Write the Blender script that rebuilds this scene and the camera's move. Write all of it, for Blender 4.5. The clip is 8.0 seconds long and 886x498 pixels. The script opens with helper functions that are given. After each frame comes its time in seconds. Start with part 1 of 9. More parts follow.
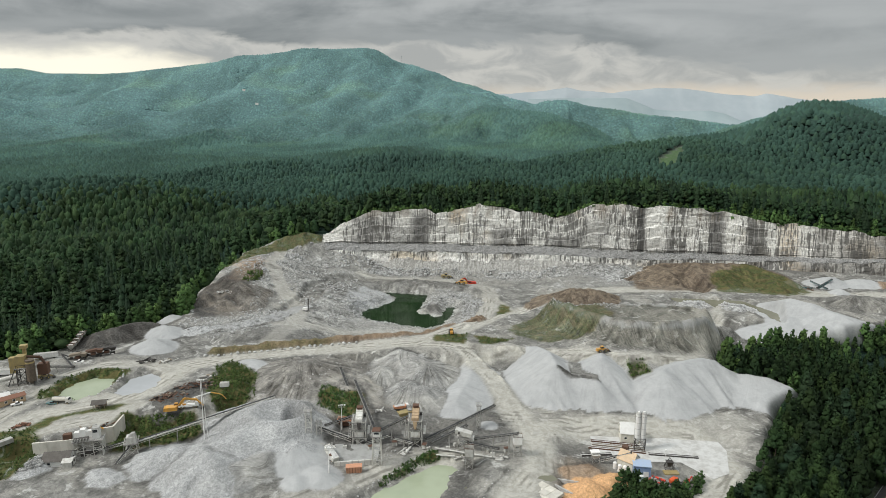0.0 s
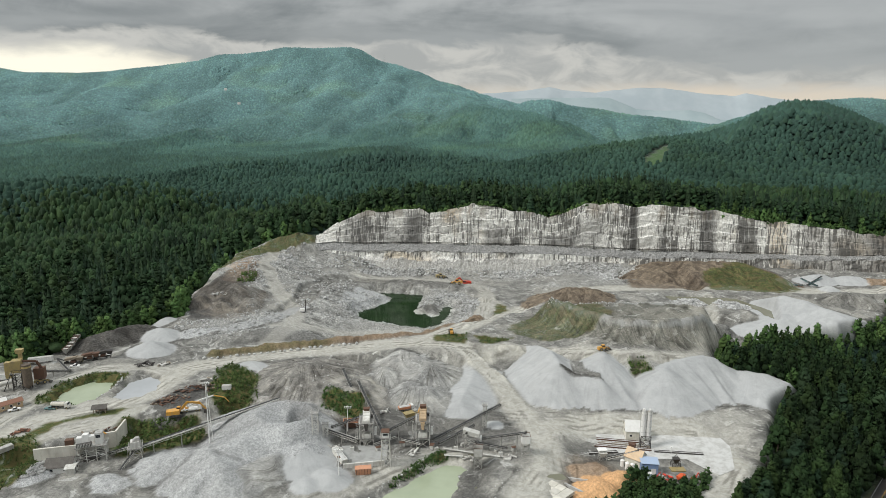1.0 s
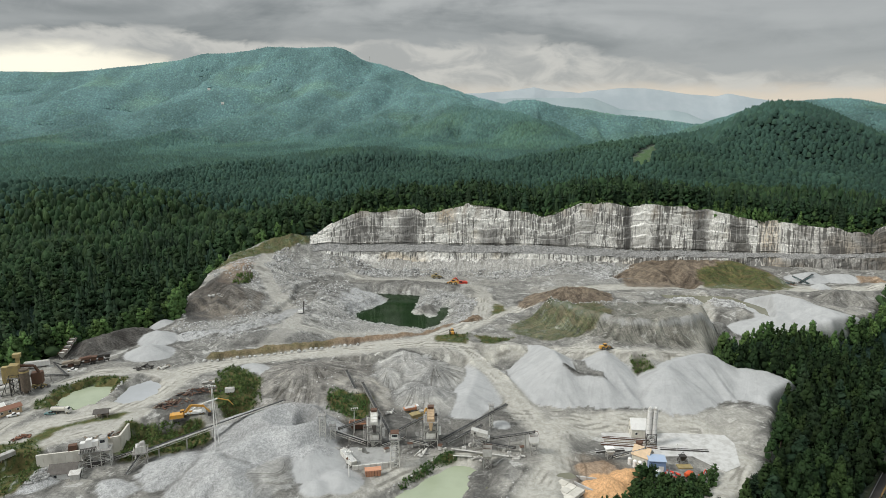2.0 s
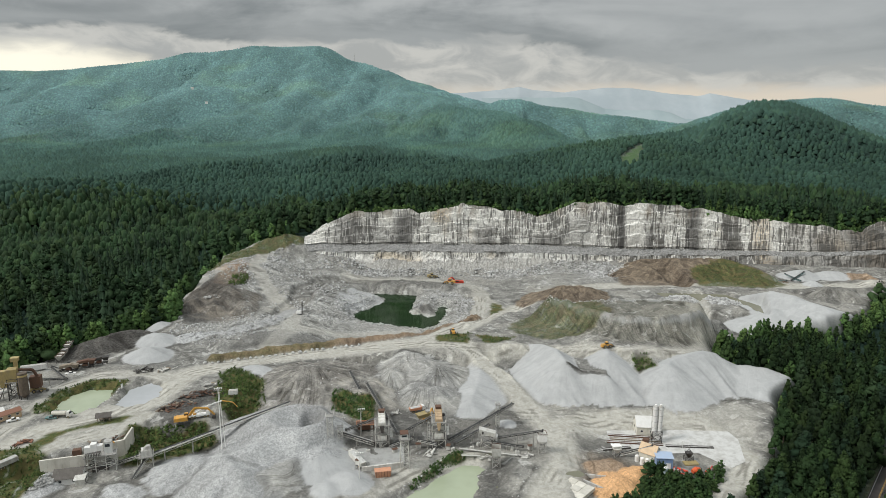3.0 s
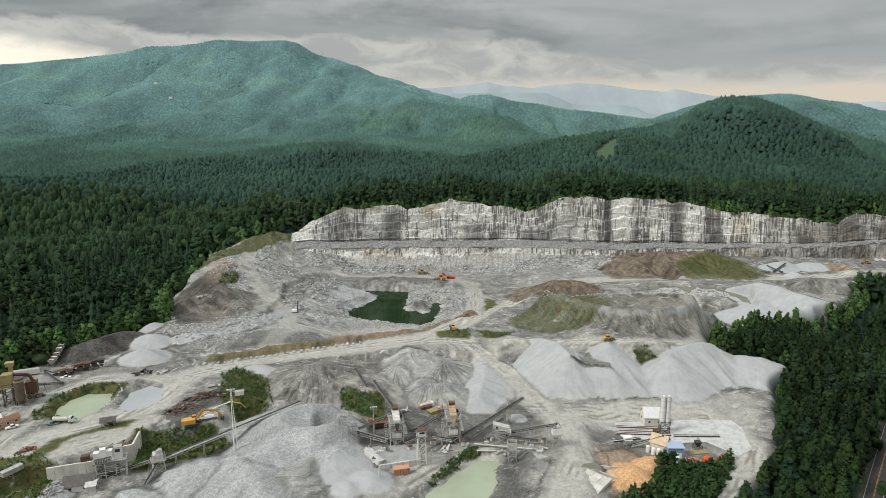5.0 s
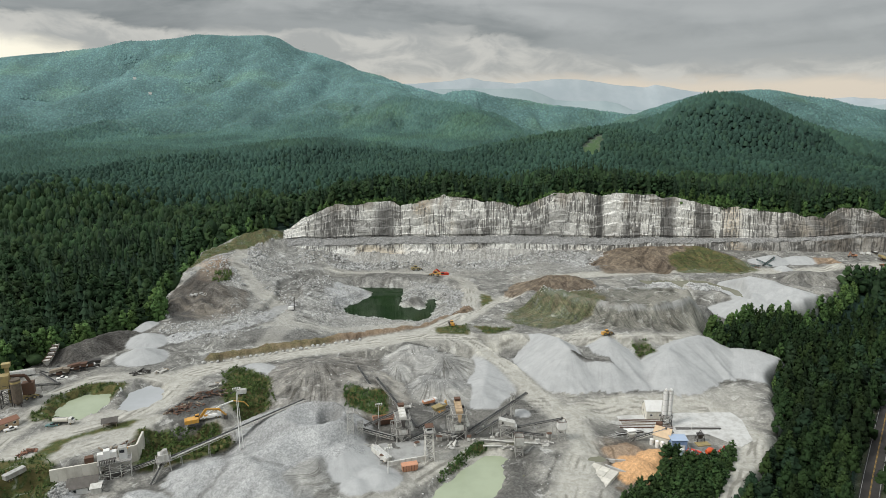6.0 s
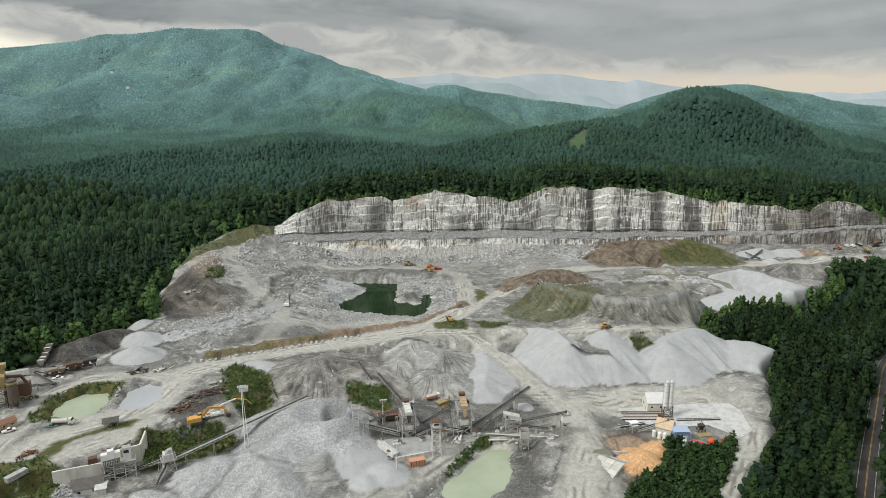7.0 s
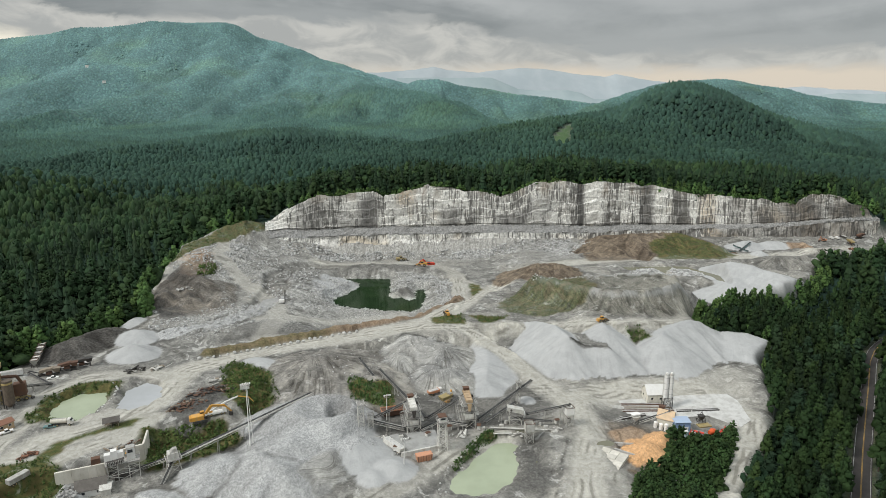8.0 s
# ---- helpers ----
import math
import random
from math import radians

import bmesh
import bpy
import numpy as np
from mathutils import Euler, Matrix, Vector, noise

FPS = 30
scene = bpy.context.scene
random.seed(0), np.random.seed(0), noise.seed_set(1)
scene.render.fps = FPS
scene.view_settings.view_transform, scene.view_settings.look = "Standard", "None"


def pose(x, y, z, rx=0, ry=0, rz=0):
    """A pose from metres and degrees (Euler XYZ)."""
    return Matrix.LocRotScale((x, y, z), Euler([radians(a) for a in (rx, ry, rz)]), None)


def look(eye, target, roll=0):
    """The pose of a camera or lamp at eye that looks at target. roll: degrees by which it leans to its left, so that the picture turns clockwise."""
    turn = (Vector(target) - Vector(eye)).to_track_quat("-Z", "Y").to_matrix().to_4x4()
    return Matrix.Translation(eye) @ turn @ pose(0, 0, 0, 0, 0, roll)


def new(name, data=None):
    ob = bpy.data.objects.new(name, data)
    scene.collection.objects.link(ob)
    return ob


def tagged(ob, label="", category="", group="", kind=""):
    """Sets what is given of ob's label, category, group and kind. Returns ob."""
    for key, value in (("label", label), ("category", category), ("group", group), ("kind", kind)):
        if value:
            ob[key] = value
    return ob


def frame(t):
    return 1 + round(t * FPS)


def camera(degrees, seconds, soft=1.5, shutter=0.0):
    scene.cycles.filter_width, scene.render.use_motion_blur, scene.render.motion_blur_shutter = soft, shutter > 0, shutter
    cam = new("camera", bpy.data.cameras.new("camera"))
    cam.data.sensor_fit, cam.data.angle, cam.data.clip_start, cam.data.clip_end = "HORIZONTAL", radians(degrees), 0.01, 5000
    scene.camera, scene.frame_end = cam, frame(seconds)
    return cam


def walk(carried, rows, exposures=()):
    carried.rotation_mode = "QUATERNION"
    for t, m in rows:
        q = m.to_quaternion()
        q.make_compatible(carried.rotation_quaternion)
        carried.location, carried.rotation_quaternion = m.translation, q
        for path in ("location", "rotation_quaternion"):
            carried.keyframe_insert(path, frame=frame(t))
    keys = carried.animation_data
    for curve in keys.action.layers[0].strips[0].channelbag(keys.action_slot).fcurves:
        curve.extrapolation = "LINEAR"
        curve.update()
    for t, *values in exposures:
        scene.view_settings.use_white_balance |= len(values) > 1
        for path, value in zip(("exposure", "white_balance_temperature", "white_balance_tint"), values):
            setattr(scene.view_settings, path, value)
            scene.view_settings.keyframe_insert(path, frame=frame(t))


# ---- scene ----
cam = camera(70.25, 8.0, soft=0.6)
PATH = [
    (0.0, pose(36.58, 1.10, 149.40, 78.043, 0, 5.442)),
    (0.5, pose(31.04, 0.78, 149.55, 78.008, 0, 4.611)),
    (1.0, pose(25.66, 0.52, 149.65, 77.997, 0, 3.833)),
    (1.5, pose(20.39, 0.31, 149.73, 77.998, 0, 3.091)),
    (2.0, pose(15.22, 0.16, 149.78, 77.998, 0, 2.372)),
    (2.5, pose(10.10, 0.06, 149.84, 77.986, 0, 1.663)),
    (3.0, pose(5.00, 0.02, 149.89, 77.956, 0, 0.953)),
    (3.5, pose(-0.08, 0.04, 149.96, 77.900, 0, 0.234)),
    (4.0, pose(-5.16, 0.12, 150.04, 77.814, 0, -0.501)),
    (4.5, pose(-10.26, 0.26, 150.13, 77.697, 0, -1.256)),
    (5.0, pose(-15.38, 0.47, 150.23, 77.548, 0, -2.036)),
    (5.5, pose(-20.51, 0.74, 150.34, 77.370, 0, -2.840)),
    (6.0, pose(-25.66, 1.09, 150.44, 77.165, 0, -3.668)),
    (6.5, pose(-30.81, 1.52, 150.53, 76.940, 0, -4.519)),
    (7.0, pose(-35.95, 2.02, 150.60, 76.703, 0, -5.386)),
    (7.5, pose(-41.05, 2.61, 150.61, 76.463, 0, -6.264)),
    (8.0, pose(-46.10, 3.29, 150.57, 76.232, 0, -7.145)),
]
walk(cam, PATH)

# ---- world, sun ----
world = bpy.data.worlds.new("overcast_sky")
scene.world = world
world.use_nodes = True
wn, wl = world.node_tree.nodes, world.node_tree.links
wn.clear()


def wnode(kind, **values):
    n = wn.new(kind)
    for key, v in values.items():
        n.inputs[key].default_value = v
    return n


def wmath(op, a, b=None, clamp=False):
    n = wn.new("ShaderNodeMath")
    n.operation, n.use_clamp = op, clamp
    for i, v in enumerate((a, b)):
        if v is None:
            continue
        if isinstance(v, (int, float)):
            n.inputs[i].default_value = v
        else:
            wl.new(v, n.inputs[i])
    return n.outputs[0]


def wmix(fac, a, b):
    n = wn.new("ShaderNodeMix")
    n.data_type = "RGBA"
    for sock, v in ((n.inputs["Factor"], fac), (n.inputs[6], a), (n.inputs[7], b)):
        if isinstance(v, (int, float)):
            sock.default_value = v
        elif isinstance(v, tuple):
            sock.default_value = (*v, 1)
        else:
            wl.new(v, sock)
    return n.outputs[2]


def wstep(lo, hi, v):
    n = wn.new("ShaderNodeMapRange")
    n.interpolation_type = "SMOOTHSTEP"
    n.inputs["From Min"].default_value, n.inputs["From Max"].default_value = lo, hi
    wl.new(v, n.inputs["Value"])
    return n.outputs["Result"]


SUN_EL, SUN_AZ = radians(46), radians(-112)      # azimuth from +y towards +x
wtc = wn.new("ShaderNodeTexCoord")
wsep = wn.new("ShaderNodeSeparateXYZ")
wl.new(wtc.outputs["Generated"], wsep.inputs[0])
dx, dy, dz = wsep.outputs
up = wmath("MAXIMUM", dz, 0.0)


def wdirnoise(scale, detail, offset, rough=0.55, tall=2.4, warp=0.0):
    mp = wn.new("ShaderNodeMapping")
    mp.inputs["Location"].default_value = offset
    mp.inputs["Scale"].default_value = (scale, scale, scale * tall)
    wl.new(wtc.outputs["Generated"], mp.inputs["Vector"])
    n = wnode("ShaderNodeTexNoise", Scale=1.0, Detail=detail, Roughness=rough, Distortion=warp)
    wl.new(mp.outputs[0], n.inputs["Vector"])
    return n.outputs[0]


lumps = wdirnoise(4.2, 6.0, (1.3, 0.2, 0.7), 0.55, 3.2, 0.5)
puffs = wdirnoise(13.0, 7.0, (4.1, 2.2, 0.3), 0.58, 2.2, 0.5)
veil = wdirnoise(2.6, 5.0, (7.7, 0.4, 2.2), 0.5, 7.0, 0.8)
# the ragged base of the deck, high in the west and sagging towards the east
base = wmath("SUBTRACT", 0.112, wmath("MULTIPLY", wstep(0.02, 0.34, dx), 0.050))
ragged = wmath("ADD", wmath("MULTIPLY", wmath("SUBTRACT", puffs, 0.5), 0.060), wmath("MULTIPLY", wmath("SUBTRACT", lumps, 0.5), 0.075))
over = wmath("ADD", wmath("SUBTRACT", up, base), ragged)
inside = wstep(-0.004, 0.012, over)
# dark belly, paler folds above it
fold = wmath("ADD", wmath("MULTIPLY", veil, 0.55), wmath("ADD", wmath("MULTIPLY", lumps, 0.35), wmath("MULTIPLY", puffs, 0.10)))
belly = wmix(wstep(0.36, 0.64, fold), (0.20, 0.219, 0.224), (0.36, 0.378, 0.378))
higher = wmix(wstep(0.36, 0.62, fold), (0.275, 0.294, 0.299), (0.465, 0.482, 0.478))
cloud = wmix(wstep(0.020, 0.065, over), belly, higher)
cloud = wmix(wmath("MULTIPLY", wstep(0.05, 0.36, dx), 0.5), cloud, (0.41, 0.428, 0.428))
overhead = wstep(0.19, 0.60, up)
cloud = wmix(overhead, cloud, (0.84, 0.895, 0.915))
# pale, thinner cloud under the deck, and the open strip at the horizon, brightest in the west
west = wstep(0.26, 0.56, wmath("MULTIPLY", dx, -1.0))
thin = wmix(wstep(0.38, 0.62, puffs), (0.415, 0.425, 0.415), (0.585, 0.580, 0.545))
strip = wmix(west, (0.72, 0.645, 0.54), (1.10, 1.05, 0.88))
edge = wmath("SUBTRACT", wmath("ADD", up, wmath("MULTIPLY", ragged, 0.55)), wmath("MULTIPLY", west, 0.050))
below = wmix(wstep(0.026, 0.050, edge), strip, thin)
sky = wmix(inside, below, cloud)
nishita = wn.new("ShaderNodeTexSky")
nishita.sky_type, nishita.sun_disc = "NISHITA", False
nishita.sun_elevation, nishita.sun_rotation = SUN_EL, SUN_AZ
clear = wn.new("ShaderNodeVectorMath")
clear.operation = "SCALE"
clear.inputs["Scale"].default_value = 0.08
wl.new(nishita.outputs[0], clear.inputs[0])
sky = wmix(0.94, clear.outputs[0], sky)
wbg = wn.new("ShaderNodeBackground")
wl.new(sky, wbg.inputs["Color"])
wbg.inputs["Strength"].default_value = 1.0
wl.new(wbg.outputs[0], wn.new("ShaderNodeOutputWorld").inputs["Surface"])

sun = new("sun", bpy.data.lights.new("sun", "SUN"))
sun.data.energy, sun.data.angle, sun.data.color = 2.3, radians(12), (1.0, 0.985, 0.945)
sun.matrix_world = look((0, 0, 0), (-math.sin(SUN_AZ) * math.cos(SUN_EL), -math.cos(SUN_AZ) * math.cos(SUN_EL), -math.sin(SUN_EL)))
scene.view_settings.exposure = 0.0


# ---- materials ----
class Nodes:
    """A small builder for node materials."""

    def __init__(self, name):
        self.mat = bpy.data.materials.new(name)
        self.mat.use_nodes = True
        self.t = self.mat.node_tree
        self.bsdf = self.t.nodes["Principled BSDF"]
        self.pos = self.t.nodes.new("ShaderNodeNewGeometry").outputs["Position"]

    def put(self, sock, v):
        if isinstance(v, (int, float)):
            sock.default_value = v
        elif isinstance(v, tuple):
            sock.default_value = (*v, 1) if len(v) == 3 and sock.type == "RGBA" else v
        else:
            self.t.links.new(v, sock)

    def noise(self, scale, detail=4.0, rough=0.55, stretch=(1, 1, 1), offset=(0, 0, 0), warp=0.0, source=None):
        mp = self.t.nodes.new("ShaderNodeMapping")
        mp.inputs["Scale"].default_value = [scale * s for s in stretch]
        mp.inputs["Location"].default_value = offset
        self.put(mp.inputs["Vector"], source or self.pos)
        n = self.t.nodes.new("ShaderNodeTexNoise")
        n.inputs["Scale"].default_value, n.inputs["Detail"].default_value = 1.0, detail
        n.inputs["Roughness"].default_value, n.inputs["Distortion"].default_value = rough, warp
        self.put(n.inputs["Vector"], mp.outputs[0])
        return n.outputs[0]

    def cells(self, scale, stretch=(1, 1, 1), feature="F1", out="Distance"):
        mp = self.t.nodes.new("ShaderNodeMapping")
        mp.inputs["Scale"].default_value = [scale * s for s in stretch]
        self.put(mp.inputs["Vector"], self.pos)
        n = self.t.nodes.new("ShaderNodeTexVoronoi")
        n.feature = feature
        n.inputs["Scale"].default_value = 1.0
        self.put(n.inputs["Vector"], mp.outputs[0])
        return n.outputs[out]

    def step(self, lo, hi, v, a=0.0, b=1.0):
        n = self.t.nodes.new("ShaderNodeMapRange")
        n.interpolation_type = "SMOOTHSTEP"
        for key, x in (("From Min", lo), ("From Max", hi), ("To Min", a), ("To Max", b)):
            n.inputs[key].default_value = x
        self.put(n.inputs["Value"], v)
        return n.outputs["Result"]

    def mix(self, fac, a, b, kind="MIX"):
        n = self.t.nodes.new("ShaderNodeMix")
        n.data_type, n.blend_type, n.clamp_factor = "RGBA", kind, False
        self.put(n.inputs["Factor"], fac)
        self.put(n.inputs[6], a)
        self.put(n.inputs[7], b)
        return n.outputs[2]

    def math(self, op, a, b=0.0, clamp=False):
        n = self.t.nodes.new("ShaderNodeMath")
        n.operation, n.use_clamp = op, clamp
        self.put(n.inputs[0], a)
        self.put(n.inputs[1], b)
        return n.outputs[0]

    def attribute(self, name):
        n = self.t.nodes.new("ShaderNodeAttribute")
        n.attribute_name = name
        s = self.t.nodes.new("ShaderNodeSeparateColor")
        self.t.links.new(n.outputs["Color"], s.inputs[0])
        return s.outputs[0], s.outputs[1], s.outputs[2], n.outputs["Alpha"]

    def sep(self):
        n = self.t.nodes.new("ShaderNodeSeparateXYZ")
        self.t.links.new(self.pos, n.inputs[0])
        return n.outputs

    def random(self):
        return self.t.nodes.new("ShaderNodeObjectInfo").outputs["Random"]

    def island(self):
        return self.t.nodes.new("ShaderNodeNewGeometry").outputs["Random Per Island"]

    def done(self, color, rough=0.8, height=None, strength=0.5, distance=0.1, metal=0.0, spec=0.3):
        b = self.bsdf.inputs
        self.put(b["Base Color"], color)
        self.put(b["Roughness"], rough)
        self.put(b["Metallic"], metal)
        self.put(b["Specular IOR Level"], spec)
        if height is not None:
            n = self.t.nodes.new("ShaderNodeBump")
            n.inputs["Strength"].default_value, n.inputs["Distance"].default_value = strength, distance
            self.put(n.inputs["Height"], height)
            self.put(b["Normal"], n.outputs[0])
        return self.mat


def worn(name, base, dirt, rough=0.7, metal=0.0, scale=0.8, amount=0.6, spec=0.35):
    """Painted, rusty or dusty surfaces: a colour with stains at two scales and fine relief."""
    m = Nodes(name)
    a = m.step(0.38, 0.68, m.noise(scale, 5.0, 0.6, (1, 1, 0.5)))
    b = m.step(0.35, 0.75, m.noise(scale * 7, 3.0))
    c = m.mix(m.math("MULTIPLY", a, amount), base, dirt)
    c = m.mix(m.math("MULTIPLY", b, 0.25 * amount), c, dirt)
    tone = m.step(0.0, 1.0, m.random(), 0.88, 1.1)
    c = m.mix(1.0, c, m.mix(tone, (0, 0, 0), (1, 1, 1)), "MULTIPLY")
    return m.done(c, rough, m.noise(scale * 12, 3.0), 0.25, 0.03, metal, spec)


def hazed_hill_tone(m):
    """Foliage colours of the hills with distance haze painted in: deep green near, paler and bluer with y."""
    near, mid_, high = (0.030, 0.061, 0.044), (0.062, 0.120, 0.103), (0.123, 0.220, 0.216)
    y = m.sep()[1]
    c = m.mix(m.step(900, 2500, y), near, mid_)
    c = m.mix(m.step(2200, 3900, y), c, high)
    # noise patches in the colour stand for broken sun on the slopes
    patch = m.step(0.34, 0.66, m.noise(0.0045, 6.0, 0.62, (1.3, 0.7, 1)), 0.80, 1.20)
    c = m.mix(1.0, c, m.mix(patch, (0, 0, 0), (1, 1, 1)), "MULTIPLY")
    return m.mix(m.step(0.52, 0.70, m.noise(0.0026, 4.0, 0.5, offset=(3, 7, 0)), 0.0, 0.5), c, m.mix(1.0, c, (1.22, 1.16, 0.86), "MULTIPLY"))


def ground_material():
    m = Nodes("quarry_ground")
    grass, soil, dark, road = m.attribute("cover_a")
    pale, woods, sand, rock = m.attribute("cover_b")
    wide = m.noise(0.028, 5.0, 0.6)
    mid = m.noise(0.16, 6.0, 0.62, warp=0.6)
    fine = m.noise(1.1, 4.0, 0.65)
    grit = m.noise(4.5, 2.0, 0.6)
    speck = m.cells(1.4)
    patch = m.noise(0.045, 7.0, 0.68, warp=1.2)
    base = m.mix(m.step(0.40, 0.60, mid), (0.158, 0.154, 0.141), (0.272, 0.265, 0.243))
    base = m.mix(m.step(0.46, 0.60, wide, 0.0, 0.6), base, (0.345, 0.330, 0.292))
    base = m.mix(m.step(0.53, 0.58, patch, 0.0, 0.7), base, (0.125, 0.121, 0.111))
    base = m.mix(m.step(0.57, 0.62, m.noise(0.12, 6.0, 0.65, offset=(5, 8, 1), warp=0.8), 0.0, 0.8), base, (0.46, 0.453, 0.425))
    rocky = m.mix(m.step(0.36, 0.62, fine), (0.15, 0.150, 0.142), (0.465, 0.457, 0.425))
    rocky = m.mix(m.step(0.50, 0.62, mid, 0.0, 0.6), rocky, (0.185, 0.180, 0.165))
    rocky = m.mix(m.step(0.54, 0.66, patch, 0.0, 0.7), rocky, (0.46, 0.455, 0.44))
    c = m.mix(rock, base, rocky)
    heap = m.mix(m.step(0.3, 0.7, mid), (0.375, 0.378, 0.374), (0.440, 0.442, 0.436))
    heap = m.mix(m.step(0.40, 0.75, fine, 0.0, 0.25), heap, (0.335, 0.336, 0.330))
    c = m.mix(pale, c, heap)
    gravel = m.mix(m.step(0.25, 0.75, m.cells(2.6, out="Color")), (0.31, 0.312, 0.308), (0.47, 0.472, 0.466))
    gravel = m.mix(m.step(0.45, 0.62, wide, 0.0, 0.35), gravel, (0.335, 0.33, 0.315))
    c = m.mix(m.math("MULTIPLY", m.step(0.3, 0.6, pale), m.step(0.5, 0.9, rock)), c, gravel)
    track = m.noise(0.22, 5.0, 0.6, (1, 1, 1), (9, 2, 0), 1.5)
    haul = m.mix(m.step(0.35, 0.65, track), (0.37, 0.355, 0.310), (0.475, 0.458, 0.412))
    c = m.mix(m.math("MULTIPLY", road, m.step(0.25, 0.55, mid, 0.72, 1.0)), c, haul)
    # tone of the dark cover: wet ground, and shade painted round heap feet
    wet_and_shade = m.mix(m.step(0.35, 0.65, fine), (0.042, 0.039, 0.036), (0.112, 0.108, 0.100))
    c = m.mix(m.math("MULTIPLY", dark, m.step(0.30, 0.50, mid, 0.70, 1.0)), c, wet_and_shade)
    earth = m.mix(m.step(0.35, 0.65, mid), (0.082, 0.060, 0.043), (0.20, 0.155, 0.11))
    earth = m.mix(m.step(0.45, 0.7, fine, 0.0, 0.4), earth, (0.27, 0.235, 0.185))
    c = m.mix(soil, c, earth)
    ochre = m.mix(m.step(0.35, 0.65, fine), (0.57, 0.33, 0.16), (0.66, 0.40, 0.21))
    c = m.mix(sand, c, ochre)
    herb = m.mix(m.step(0.35, 0.62, fine), (0.038, 0.061, 0.017), (0.082, 0.098, 0.030))
    herb = m.mix(m.math("MULTIPLY", m.step(0.42, 0.60, mid, 0.0, 0.75), m.step(1100, 900, m.sep()[1])), herb, (0.125, 0.100, 0.042))
    herb = m.mix(m.step(900, 1100, m.sep()[1]), herb, (0.066, 0.118, 0.046))
    c = m.mix(m.math("MULTIPLY", grass, m.step(0.28, 0.46, mid, 0.35, 1.0)), c, herb)
    # haze-tinted hill colour, painted darker towards the gaps between crowns
    canopy = m.mix(m.step(0.2, 0.8, m.cells(0.085)), hazed_hill_tone(m), m.mix(1.0, hazed_hill_tone(m), (0.72, 0.72, 0.74), "MULTIPLY"))
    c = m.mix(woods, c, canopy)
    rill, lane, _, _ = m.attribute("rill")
    # rill crests lighter and grooves darker, the tone following the raised relief
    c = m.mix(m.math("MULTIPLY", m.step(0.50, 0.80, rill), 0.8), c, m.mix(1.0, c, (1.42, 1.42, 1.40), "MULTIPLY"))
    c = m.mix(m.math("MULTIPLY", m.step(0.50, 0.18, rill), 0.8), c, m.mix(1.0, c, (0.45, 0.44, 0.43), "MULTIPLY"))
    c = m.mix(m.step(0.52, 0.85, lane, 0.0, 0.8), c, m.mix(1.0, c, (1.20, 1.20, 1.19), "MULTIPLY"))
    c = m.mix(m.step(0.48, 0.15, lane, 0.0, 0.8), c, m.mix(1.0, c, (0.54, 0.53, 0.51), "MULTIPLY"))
    tracks_ = m.t.nodes.new("ShaderNodeAttribute")
    tracks_.attribute_name = "flow"
    _, _, cut, _ = m.attribute("flow")
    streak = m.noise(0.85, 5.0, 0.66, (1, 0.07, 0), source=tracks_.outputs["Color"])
    # runnel streaks: high ones lighter, low ones darker, as in the bump
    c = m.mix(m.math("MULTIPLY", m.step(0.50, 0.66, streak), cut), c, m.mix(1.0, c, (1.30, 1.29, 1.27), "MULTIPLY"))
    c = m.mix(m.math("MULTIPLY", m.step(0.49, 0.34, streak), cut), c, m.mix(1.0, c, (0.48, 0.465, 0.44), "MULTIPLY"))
    crisp = m.noise(0.75, 9.0, 0.78, warp=0.3)
    tone = m.step(0.32, 0.68, crisp, 0.66, 1.24)
    tone = m.math("ADD", m.math("MULTIPLY", m.math("SUBTRACT", tone, 1.0), m.math("MULTIPLY", m.math("SUBTRACT", 1.0, m.math("MULTIPLY", road, 0.7)), m.math("SUBTRACT", 1.0, m.math("MULTIPLY", pale, m.math("SUBTRACT", 0.88, m.math("MULTIPLY", rock, 0.7)))))), 1.0)
    c = m.mix(1.0, c, m.mix(tone, (0, 0, 0), (1, 1, 1)), "MULTIPLY")
    h = m.math("ADD", m.math("MULTIPLY", fine, 0.9), m.math("ADD", m.math("MULTIPLY", grit, 0.25), m.math("MULTIPLY", m.math("MULTIPLY", speck, rock), 0.45)))
    h = m.math("ADD", h, m.math("MULTIPLY", m.math("MULTIPLY", m.cells(0.085), woods), -9.0))
    h = m.math("ADD", h, m.math("MULTIPLY", m.math("MULTIPLY", streak, cut), 1.6))
    return m.done(c, 0.9, h, 0.55, 0.5, 0.0, 0.2)


GROUND = ground_material()


# ---- the lie of the land ----
def S(a, b, v):
    t = np.clip((v - a) / (b - a), 0, 1)
    return t * t * (3 - 2 * t)


def lattice(ix, iy, seed):
    n = (ix.astype(np.int64) * 374761393 + iy.astype(np.int64) * 668265263 + seed * 974634777) & 0x7FFFFFFF
    n = ((n ^ (n >> 13)) * 1274126177) & 0x7FFFFFFF
    return ((n ^ (n >> 16)) & 0xFFFF) / 65535.0


def vnoise(x, y, seed=0):
    fx, fy = np.floor(x), np.floor(y)
    u, v = x - fx, y - fy
    u, v = u * u * (3 - 2 * u), v * v * (3 - 2 * v)
    a, b = lattice(fx, fy, seed), lattice(fx + 1, fy, seed)
    c, d = lattice(fx, fy + 1, seed), lattice(fx + 1, fy + 1, seed)
    return (a * (1 - u) + b * u) * (1 - v) + (c * (1 - u) + d * u) * v - 0.5


def fbm(x, y, octaves=4, seed=0, gain=0.5):
    total, amp = 0, 1.0
    for k in range(octaves):
        total = total + amp * vnoise(x * 2**k + 17.3 * k, y * 2**k - 9.1 * k, seed + k)
        amp *= gain
    return total


